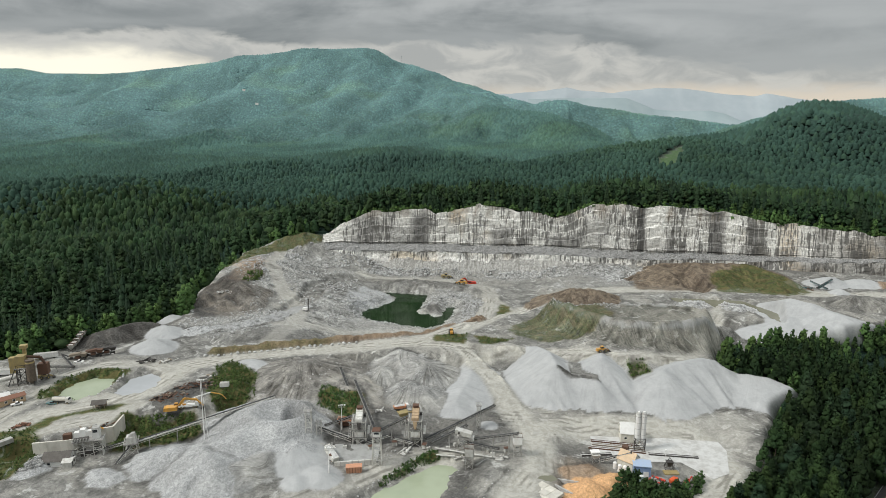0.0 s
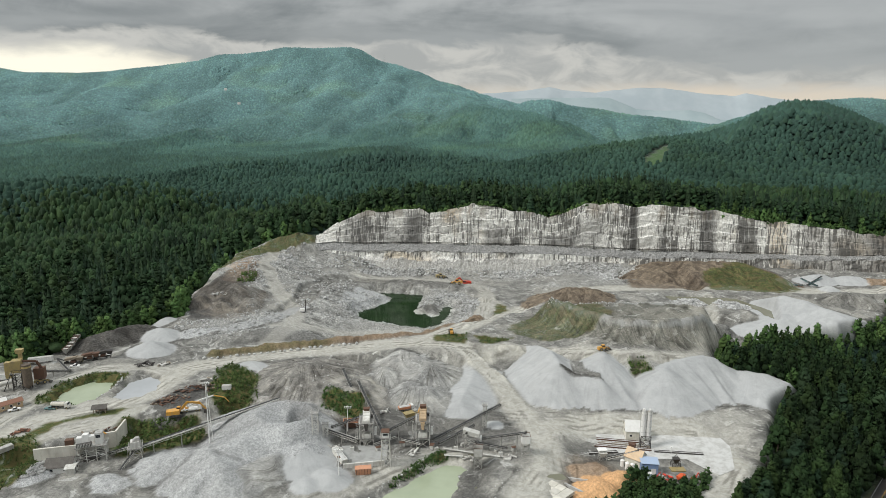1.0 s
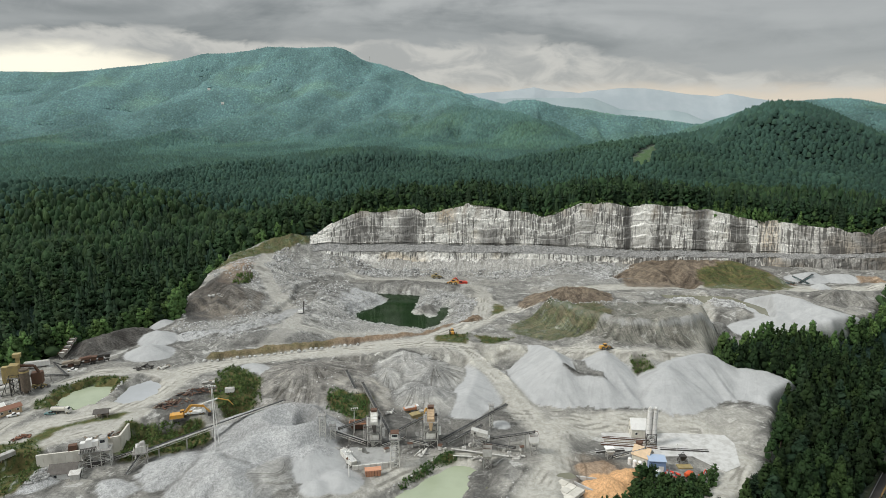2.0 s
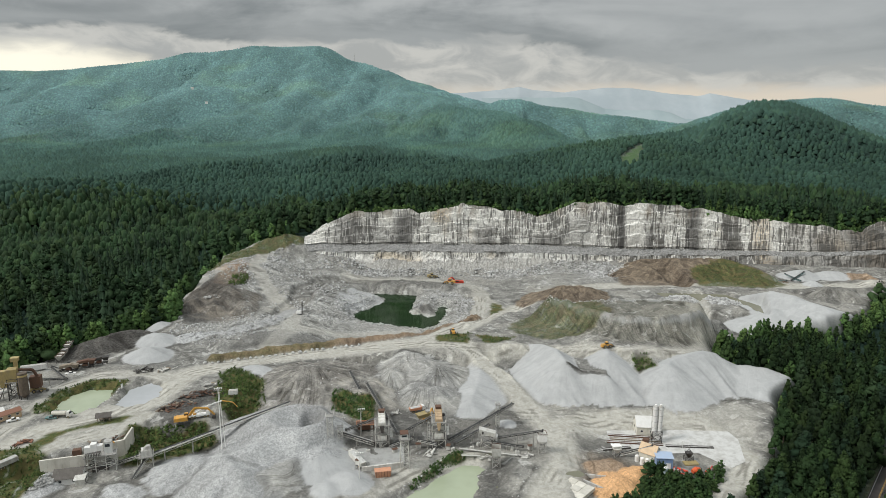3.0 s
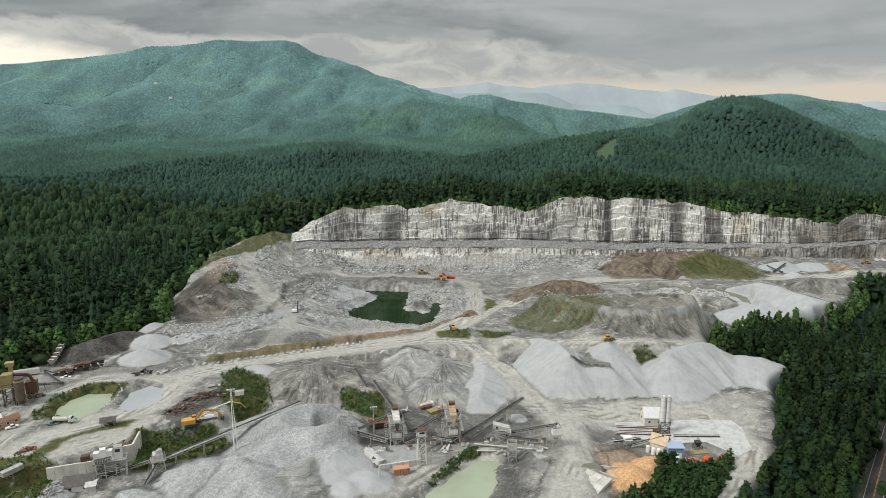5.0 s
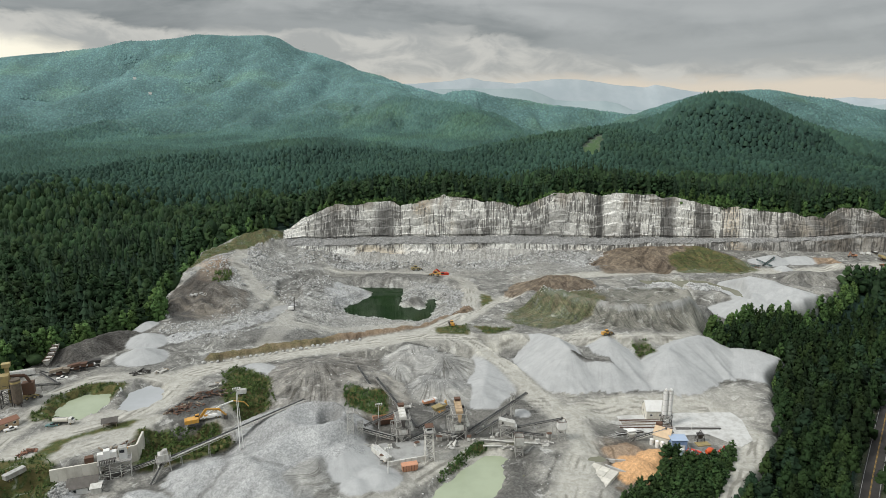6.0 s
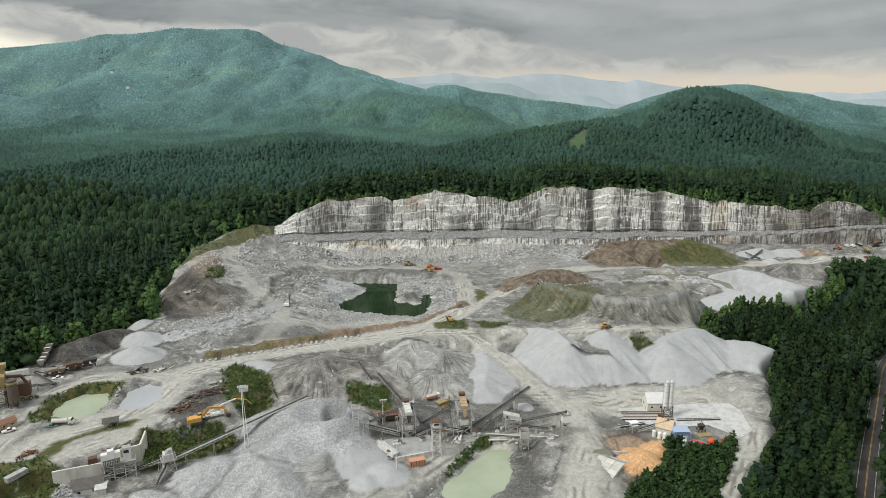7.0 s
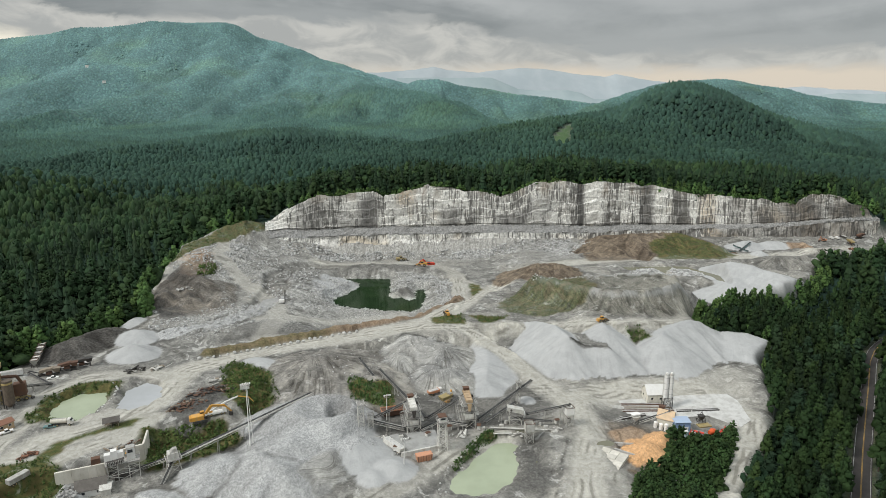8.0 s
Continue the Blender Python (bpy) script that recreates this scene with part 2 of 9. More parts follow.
def reach(x, y, pts, closed=False):
    """Distance to a line of points, and how far along it (0..1 per leg)."""
    best, where = np.full(np.shape(x), 1e9), np.zeros(np.shape(x))
    ends = list(zip(pts, pts[1:] + pts[:1])) if closed else list(zip(pts, pts[1:]))
    for k, ((ax, ay), (bx, by)) in enumerate(ends):
        lx, ly = bx - ax, by - ay
        t = np.clip(((x - ax) * lx + (y - ay) * ly) / (lx * lx + ly * ly + 1e-9), 0, 1)
        d = np.hypot(x - ax - t * lx, y - ay - t * ly)
        near = d < best
        best, where = np.where(near, d, best), np.where(near, k + t, where)
    return best, where


def within(x, y, pts):
    """Signed distance to an outline, positive inside."""
    d, _ = reach(x, y, pts, True)
    odd = np.zeros(np.shape(x), bool)
    for (ax, ay), (bx, by) in zip(pts, pts[1:] + pts[:1]):
        if ay != by:
            odd ^= ((ay > y) != (by > y)) & (x < (bx - ax) * (y - ay) / (by - ay) + ax)
    return np.where(odd, d, -d)


CLEARING = [(-225, 170), (-285, 250), (-292, 318), (-246, 336), (-220, 376), (-205, 396), (-189, 416), (-194, 434), (-202, 462), (-205, 497), (-203, 520), (-207, 556), (-190, 582), (-150, 606),
            (240, 606), (330, 588), (440, 566), (470, 556), (452, 520), (400, 506), (361, 492), (290, 432), (262, 412), (225, 415), (190, 398), (166, 374),
            (164, 352), (199, 336), (180, 318), (158, 275), (139, 247), (112, 221), (95, 196), (70, 150)]
CLIFF = [(-140, 600), (-120, 603), (0, 605), (120, 605), (235, 603), (290, 596), (335, 582), (380, 570), (425, 562), (462, 566)]
RIM_X = [-135, -123, -117, -99, -35, -28, -3, 14, 29, 48, 74, 86, 99, 121, 146, 167, 184, 233, 262, 270, 302, 338, 358, 379, 384, 393, 418, 453, 466]
RIM_Z = [35, 45, 48, 57, 62, 57, 61, 65, 65, 62, 58, 55, 57, 66, 68, 64, 68, 63, 59, 56, 53, 51, 48, 46, 52, 57, 53, 41, 30]
# ridges beyond the quarry: side slope, rounding of the crest, and the treetops along it
RIDGES = [
    (0.62, 90, [(-4309, 4455, 534), (-3926, 4455, 516), (-3405, 4402, 493), (-3296, 4402, 460), (-2974, 4350, 449), (-2747, 4350, 449), (-2405, 4350, 467), (-2213, 4350, 499), (-1871, 4350, 532), (-1755, 4350, 568), (-1567, 4350, 575), (-1397, 4350, 600), (-1303, 4350, 610), (-1154, 4350, 600), (-892, 4350, 603)]),
    (0.62, 70, [(-892, 4350, 603), (-800, 4350, 549), (-707, 4350, 528), (-596, 4350, 495), (-404, 4298, 441), (-290, 4245, 388), (-157, 4141, 347), (39, 3984, 269), (205, 3827, 225), (293, 3670, 200)]),
    (0.44, 60, [(-1296, 4324, 593), (-1300, 4141, 489), (-1344, 3880, 355), (-1541, 3618, 289), (-1666, 3409, 226), (-1797, 3200, 147), (-1802, 2800, 95), (-1747, 2500, 68)]),
    (0.40, 50, [(-887, 4324, 586), (-830, 3932, 407), (-882, 3383, 240), (-1015, 3226, 178), (-1138, 2950, 135), (-1212, 2700, 104), (-1266, 2350, 73)]),
    (0.38, 60, [(-365, 4272, 411), (-201, 3618, 286), (3, 2900, 197), (165, 2650, 173), (286, 2300, 105), (320, 2050, 70)]),
    (0.36, 50, [(-201, 3618, 286), (-309, 3252, 211), (-385, 2950, 143), (-473, 2700, 85)]),
    (0.42, 60, [(-2300, 4340, 480), (-2330, 3900, 330), (-2500, 3500, 230), (-2650, 3100, 140), (-2700, 2700, 90)]),
    (0.42, 60, [(-3200, 4400, 450), (-3150, 3900, 300), (-3300, 3400, 190), (-3300, 2900, 110)]),
    (0.40, 50, [(-596, 4340, 495), (-560, 3900, 350), (-590, 3500, 250), (-680, 3150, 150), (-760, 2900, 90)]),
    (0.36, 60, [(37, 3723, 236), (219, 3514, 216), (303, 3435, 238), (378, 3435, 238), (465, 3409, 211), (620, 3357, 190), (756, 3305, 161), (887, 3252, 153), (1014, 3200, 134), (1092, 3100, 121)]),
    (0.30, 50, [(1070, 3000, 122), (1115, 2950, 150), (1184, 2900, 158), (1251, 2850, 155), (1400, 2900, 150)]),
    (0.34, 70, [(1442, 3000, 212), (1648, 3200, 229), (1758, 3252, 239), (1857, 3278, 245), (1920, 3300, 242), (2052, 3300, 231), (2186, 3250, 203), (2285, 3200, 174), (2416, 3150, 139), (2541, 3100, 122), (2700, 3050, 112)]),
    (0.43, 34, [(538, 1560, 112), (584, 1560, 129), (623, 1540, 145), (653, 1520, 166), (669, 1500, 177), (691, 1480, 187), (703, 1465, 190), (744, 1470, 189), (769, 1480, 185), (794, 1490, 177), (841, 1500, 158), (888, 1510, 141), (923, 1500, 133), (965, 1480, 113), (996, 1450, 103), (1066, 1400, 77)]),
    (0.13, 20, [(538, 1560, 112), (446, 1480, 104), (390, 1420, 102), (335, 1450, 93), (286, 1530, 79), (229, 1600, 56)]),
    (0.20, 40, [(38, 1350, 44), (-38, 1500, 59), (-124, 1580, 71), (-213, 1620, 80), (-335, 1650, 73), (-410, 1600, 64), (-492, 1500, 53), (-553, 1350, 44)]),
    (0.18, 40, [(-817, 2000, 40), (-1021, 1950, 50), (-1193, 1950, 60), (-1333, 1900, 55), (-1465, 1850, 48)]),
    (0.12, 40, [(-751, 2750, 66), (-586, 2900, 68), (-342, 2600, 66), (-134, 2200, 60)]),
    (0.22, 30, [(-397, 960, 29), (-477, 900, 50), (-557, 900, 60), (-624, 880, 58), (-673, 850, 54)]),
    (0.20, 30, [(-250, 1180, 42), (-120, 1130, 46), (60, 1120, 44), (200, 1150, 52)]),
]
POND_WEST = [(-195, 288), (-197, 304), (-189, 313), (-178, 314), (-174, 304), (-175, 291), (-181, 285), (-189, 286)]
POND_GREY = [(-167, 294), (-169, 313), (-161, 321), (-152, 316), (-149, 304), (-153, 295), (-160, 291)]
POND_NEAR = [(10.5, 256.0), (16.9, 255.2), (19.5, 252.0), (16.4, 247.7), (16.2, 240.5), (14.4, 231.0), (9.3, 223.0), (2.7, 218.9), (-5.5, 217.8), (-13.2, 219.5), (-16.4, 223.9), (-14.8, 229.1), (-9.6, 235.3), (-3.5, 243.0), (2.7, 249.4), (7.5, 253.9)]
POND_PIT = [(-67.6, 529.6), (-25.9, 524.3), (-27.3, 493.4), (-29.6, 478.9), (-25.3, 470.7), (-19.0, 474.2), (-14.5, 466.1), (-9.9, 468.7), (-6.6, 492.0), (-0.2, 492.4), (0.1, 474.0), (-7.6, 441.9), (-18.3, 434.7), (-33.8, 439.4), (-49.4, 444.2), (-65.9, 453.1), (-73.4, 465.1), (-73.8, 473.5), (-62.9, 486.4), (-52.7, 505.0), (-54.2, 517.6)]
SPIT = [(-81.6, 520.5), (-67.2, 518.6), (-54.1, 509.5), (-53.4, 500.8), (-63.5, 484.6), (-75.5, 469.8), (-85.8, 476.4), (-88.6, 493.5)]
POND_EAST = [(171, 501), (225, 497), (241, 467), (231, 436), (228, 460), (222, 485), (206, 489), (199, 476), (194, 490), (174, 490)]
PUDDLES = [[(52, 245), (55, 248), (60, 248), (62, 245), (58, 243.5)], [(18.5, 258), (19, 261.5), (24.5, 261.5), (25, 258.5)], [(22.5, 235), (23, 243), (25.5, 243.5), (26, 236)]]
ROAD_HAUL = [(-196, 200), (-192, 240), (-184, 262), (-160, 276), (-150, 298), (-144, 332), (-112, 350), (-65, 362), (-16, 374), (8, 402), (46, 465), (95, 514), (172, 527), (249, 524), (322, 511), (400, 520)]
ROAD_TERRACE = [(-12, 370), (22, 366), (50, 371), (74, 359), (105, 347), (144, 352)]
ROAD_DOWN = [(12, 368), (33, 335), (44, 306), (54, 278), (56, 254), (40, 222), (30, 190)]
ROAD_PLANT = [(-62, 205), (-29, 230), (-12, 246), (6, 258), (30, 262), (54, 272)]
ROAD_GATE = [(56, 286), (90, 297), (130, 292), (139, 262), (127, 244), (110, 224), (92, 196), (78, 160)]
HIGHWAY = [(100, 145), (140.1, 191.7), (161.7, 216.7), (190.4, 249.6), (217.2, 279.5), (250.4, 316.4), (277, 346.3), (294.6, 362.9), (316, 377.6), (344.5, 388.2), (430, 394)]
MOUND = [(71, 424), (87, 409), (108, 412), (131, 417), (169, 409), (173, 398), (152, 380), (133, 374), (111, 376), (95, 388), (79, 408)]


def natural(x, y):
    """Ground under the forest, without the quarry."""
    away = np.hypot(x + 100, y)
    z = 3 + 0.015 * np.clip(y - 650, 0, 2600) + 24 * fbm(x / 420, y / 420, 3, 3) * S(450, 1100, away)
    z = z + 6 * fbm(x / 90, y / 90, 3, 8)
    rim = np.interp(x, RIM_X, RIM_Z)
    plateau = (rim - 4) * S(-330, -135, x + 0.35 * (y - 600)) * (1 - 0.85 * S(670, 1000, y)) * (1 - S(470, 640, x))
    line = np.interp(x, [p[0] for p in CLIFF], [p[1] for p in CLIFF])
    z = z + np.maximum(plateau * S(-38, 6, y - line), 0)
    # low wooded shoulder round the east end
    z = z + 26 * S(430, 620, x) * S(380, 600, y) * S(1500, 900, y)
    hill = y > 720
    if hill.any():
        hx_, hy_, low = x[hill], y[hill], z[hill]
        far = S(1300, 3000, hy_)
        wx = hx_ + (26 + 70 * far) * fbm(hx_ / 260, hy_ / 260, 3, 37)
        wy = hy_ + (20 + 60 * far) * fbm(hx_ / 300, hy_ / 300, 3, 39)
        gully = np.abs(fbm(hx_ / 230, hy_ / 420, 3, 44)) * 0.6 + np.abs(fbm(hx_ / 95, hy_ / 150, 2, 43)) * 0.4
        for slope, soft, crest in RIDGES:
            d, along = reach(wx, wy, [p[:2] for p in crest])
            top = np.interp(along, range(len(crest)), [p[2] for p in crest]) - 13
            fall = np.sqrt(d * d + soft * soft) - soft
            ridge = top - slope * fall * (1.0 + 0.9 * (gully - 0.16)) - 95 * gully * S(30, 260, d) * S(1200, 2600, hy_)
            k = 6.0
            low = np.maximum(low, ridge) + k * np.log1p(np.exp(-np.abs(low - ridge) / k)) * S(2.2, 0.2, np.abs(low - ridge) / (6 * k))
        z = z.copy()
        z[hill] = z[hill] + (low - z[hill]) * S(720, 830, hy_)
    return z + 5 * fbm(x / 60, y / 60, 2, 21) * S(1500, 3000, y)


def heap(z, x, y, cx, cy, top, slope=0.5, cx2=None, cy2=None, rough=0.6, flat=0.0, clean=False):
    """A tipped heap (a cone, or a ridge between two points) laid on z."""
    if cx2 is None:
        d = np.hypot(x - cx, y - cy)
    else:
        d, _ = reach(x, y, [(cx, cy), (cx2, cy2)])
    turn = np.arctan2(y - cy, x - cx)
    fan = vnoise(np.cos(turn) * 3.2 + 9, np.sin(turn) * 3.2, int(abs(cy))) + 0.5 * vnoise(np.cos(turn) * 9 + 9, np.sin(turn) * 9, int(abs(cx)))
    d = d * (1 + 0.08 * fbm(x / 16, y / 16, 2, int(abs(cx)) + 5) + (0.07 if clean else 0.16) * fan) + rough * fbm(x / 5, y / 5, 3, int(abs(cy)))
    cone = top - slope * (np.sqrt(d * d + 0.5) - 0.6)
    if flat:
        cone = np.minimum(cone, flat + 0.06 * cone)
    return np.maximum(z, cone)


# heaps: x, y, top, slope, second point of a ridge or None, how much of each: pale dust, dark, ochre, coarse
HEAPS_WEST = [
    (174, 345, 9, 0.30, (183, 340), "pale"),
    (-180, 356, 13.2, 0.46, (-177, 355), "pale"),
    (-187, 381, 13.0, 0.45, (-184, 380), "pale"),
    (-195, 406, 13.5, 0.46, None, "pale"),
    (-212, 401, 12, 0.45, None, "pale"),
    (-53, 249.0, 7.6, 0.46, None, "pale"),
    (-36, 234, 4.6, 0.5, (-39, 236), "pale"),
    (-46, 230, 3.2, 0.45, None, "pale"),
]
HEAPS_SOUTH = [
    (-109, 335, 10.0, 0.36, (-104, 333), "pale"),
    (32, 287, 2.2, 0.5, None, "pale"),
    (247, 464, 19, 0.42, (257, 452), "pale"),
    (257, 452, 17.5, 0.34, (267, 430), "pale"),
    (236, 440, 13, 0.34, None, "pale"),
    (278, 538, 14.5, 0.52, None, "pale"),
    (308, 544, 16, 0.44, (316, 545), "pale"),
    (332, 543, 15.4, 0.42, (343, 541), "pale"),
    (308, 518, 13, 0.48, None, "pale"),
    (350, 538, 14, 0.34, (362, 535), "tan"),
    (303, 487, 16, 0.34, (324, 479), "dim"),
    (358, 514, 15.4, 0.32, (375, 508), "dim"),
    (184, 477, 9.4, 0.30, None, "stony"),
    (216, 474, 9.6, 0.30, None, "stony"),
]
HEAPS_MIDDLE = [
    (395, 566, 16, 0.4, (404, 562), "dim"),
    (-219, 362, 14.0, 0.44, (-203, 384), "black"),
    (-4, 336, 12, 0.42, (-22, 352), "grey"),
    (-14, 318, 7, 0.4, (-2, 312), "grey"),
    (-30, 334, 9, 0.42, None, "grey"),
    (-77, 327, 13.2, 0.27, (-64, 327), "fan"),
    (-92, 240, 8.6, 0.42, (-84, 232), "coarse"),
    (-110, 240, 5.6, 0.36, (-96, 240), "coarse"),
    (-77, 256, 8.8, 0.42, (-85, 246), "coarse"),
    (-131, 226, 2.0, 0.3, (-124, 224), "coarse"),
    (-64, 244, 5.0, 0.34, (-74, 232), "grey"),
    (-166, 231, 4.0, 0.45, (-163, 229), "coarse"),
]
HEAPS_NORTH = [
    (83, 247.5, 0.2, 0.6, (87, 249.5), "ochre"),
    (74.5, 240.5, 1.2, 0.5, None, "ochre"),
    (67, 234.5, -1.8, 0.5, (70, 237), "ochre"),
    (60.5, 226.0, -2.0, 0.5, None, "soil"),
    (76, 256, -1.4, 0.4, (68, 255), "tan"),
    (92, 490, 15, 0.42, (111, 489), "soil"),
    (196, 570, 20, 0.30, (254, 568), "soil"),
    (262, 545, 14, 0.28, (266, 534), "soil"),
    (160, 540, 9.5, 0.25, (186, 545), "soil"),
    (-182, 468, 22.0, 0.46, (-164, 458), "rubble"),
    (-186, 440, 17.0, 0.60, (-189, 452), "dark"),
    (-168, 434, 16.0, 0.55, (-172, 446), "dark"),
    (-148, 438, 15.5, 0.50, (-154, 450), "rubble"),
]
HEAPS_EAST = [
    (-168, 384, 11.0, 0.42, (-143, 390), "stony"),
    (-143, 390, 12.5, 0.40, (-122, 410), "stony"),
    (-122, 410, 13.0, 0.38, (-114, 442), "stony"),
]
HEAPS = HEAPS_WEST + HEAPS_SOUTH + HEAPS_MIDDLE + HEAPS_NORTH + HEAPS_EAST

# how strongly rain has cut runnels into each kind of heap
RUNNELS = {"pale": 0.10, "grey": 0.9, "fan": 1.0, "soil": 0.6, "dark": 0.7, "rubble": 0.6, "dim": 0.6, "black": 0.4, "tan": 0.5, "ochre": 0.25, "stony": 0.25, "coarse": 0.12}
# tipped banks: side slope, what they are made of, and the line of the crest
BANKS = [
    (0.60, "pale", [(50, 377, 8.2), (59, 368, 12.0), (65, 349, 16.2), (67.5, 331, 16.0)]),
    (0.62, "pale", [(67.5, 331, 13.5), (71, 328, 11.6), (80, 325, 10.9), (89, 322.5, 10.6)]),
    (0.52, "pale", [(95, 353, 16.0), (93.5, 340, 16.8)]),
    (0.56, "pale", [(93.5, 340, 16.8), (97, 329, 11.5), (103, 315, 4.0)]),
    (0.50, "pale", [(125, 332, 14.2), (128, 337, 14.0), (139, 344, 15.2), (150, 348.5, 15.8), (157, 350, 14.0)]),
    (0.55, "pale", [(125, 332, 14.2), (122, 322, 7.6)]),
    (0.40, "grey", [(112, 349, 14.0), (120, 346, 13.0)]),
    (0.34, "pale", [(19, 351, 5.6), (21, 337, 7.2), (18, 319, 6.6), (14, 303, 4.2)]),
]

DARK_PATCHES_WEST = [
    ([(-58, 262), (-52, 282), (-30, 300), (10, 300), (36, 314), (44, 288), (44, 258), (10, 262), (-30, 252)], 0.55),
    ([(-140, 258), (-118, 246), (-80, 256), (-60, 268), (-90, 288), (-110, 270)], 0.75),
    ([(-140, 282), (-134, 296), (-124, 310), (-114, 306), (-116, 292), (-126, 280)], 0.95),
    ([(-94, 246), (-98, 262), (-84, 272), (-80, 262), (-86, 250)], 0.9),
    ([(104, 320), (160, 333), (196, 336), (176, 322), (140, 312), (110, 308)], 0.6),
]
DARK_PATCHES_SOUTH = [
    ([(76, 274), (126, 276), (126, 262), (78, 262)], 0.35),
    ([(-136, 364), (-70, 380), (-40, 392), (-60, 402), (-128, 390)], 0.55),
    ([(-62, 236), (-60, 256), (-50, 262), (-40, 250), (-36, 240)], 0.6),
    ([(6, 214), (24, 258), (34, 246), (22, 212)], 0.7),
]

GREEN_PATCHES_WEST = [
    ([(-147, 270), (-114, 277), (-104, 262), (-122, 252), (-138, 246)], 1.0),
    ([(-183, 244), (-182, 256), (-175, 266), (-164, 273), (-150, 280), (-153, 274), (-166, 267), (-175, 259), (-176, 246)], 1.0),
    ([(-215, 205), (-196, 246), (-180, 250), (-170, 243), (-163, 230), (-180, 200)], 1.0),
    ([(-124, 326), (-120, 337), (-99, 321), (-92, 296), (-104, 284), (-117, 296)], 1.0),
    ([(-57, 306), (-36, 306), (-35, 284), (-56, 293)], 1.0),
]
GREEN_PATCHES_SOUTH = [
    ([(-6, 386), (16, 396), (17, 386), (13, 375), (-4, 376)], 1.0),
    ([(20, 389), (48, 388), (41, 378), (25, 373)], 1.0),
    ([(38, 488), (45, 484), (39, 456), (29, 446)], 1.0),
    ([(40, 401), (46, 420), (66, 434), (74, 424), (86, 410), (104, 408), (112, 398), (106, 386), (90, 378), (66, 378)], 0.76),
    ([(104, 458), (140, 456), (150, 445), (117, 437), (102, 444)], 1.0),
    ([(218, 552), (240, 566), (262, 574), (282, 560), (288, 520), (262, 508), (212, 519)], 0.9),
]
GREEN_PATCHES_MIDDLE = [
    ([(113, 455), (150, 452), (160, 440), (110, 428), (84, 424), (80, 440)], 0.9),
    ([(-230, 470), (-200, 560), (-160, 606), (-120, 610), (-150, 590), (-186, 550), (-204, 500)], 0.9),
    ([(-202, 284), (-204, 306), (-193, 319), (-176, 321), (-168, 309), (-176, 318), (-190, 314), (-198, 304)], 1.0),
    ([(-14, 236), (-4, 250), (3, 258), (9, 262), (11, 258), (4, 252), (-6, 241), (-12, 234)], 1.0),
    ([(108, 345), (119, 346), (119, 337), (110, 336)], 0.8),
]

TRACKS_WEST = [
    ([(-204, 258), (-201, 282), (-206, 308), (-192, 327), (-168, 330), (-146, 322)], 5, 0.8),
    ([(-188, 262), (-176, 281), (-164, 287), (-150, 300)], 4, 0.8),
    ([(46, 465), (30, 498), (24, 530), (0, 552), (-40, 560), (-90, 556)], 7, 0.75),
    ([(-112, 360), (-104, 400), (-112, 440), (-140, 480), (-168, 530), (-172, 566)], 6, 0.6),
    ([(-118, 400), (-60, 414), (-22, 420)], 5, 0.5),
    ([(148, 356), (160, 372), (166, 410), (180, 438)], 4, 0.7),
]
TRACKS_SOUTH = [
    ([(-40, 300), (-16, 306), (4, 300), (14, 312), (10, 340), (4, 362)], 4, 0.5),
    ([(-186, 226), (-172, 252), (-154, 262), (-146, 280)], 6, 0.9),
    ([(-194, 430), (-193, 457), (-185, 482), (-170, 490)], 2.5, 0.8),
    ([(161, 379), (170, 396), (172, 412), (190, 440), (205, 500)], 4, 0.8),
    ([(28, 502), (23, 446), (10, 425)], 6, 0.8),
    ([(-54, 313), (-48, 323), (-38, 325), (-30, 318), (-31, 308)], 2.5, 0.9),
]


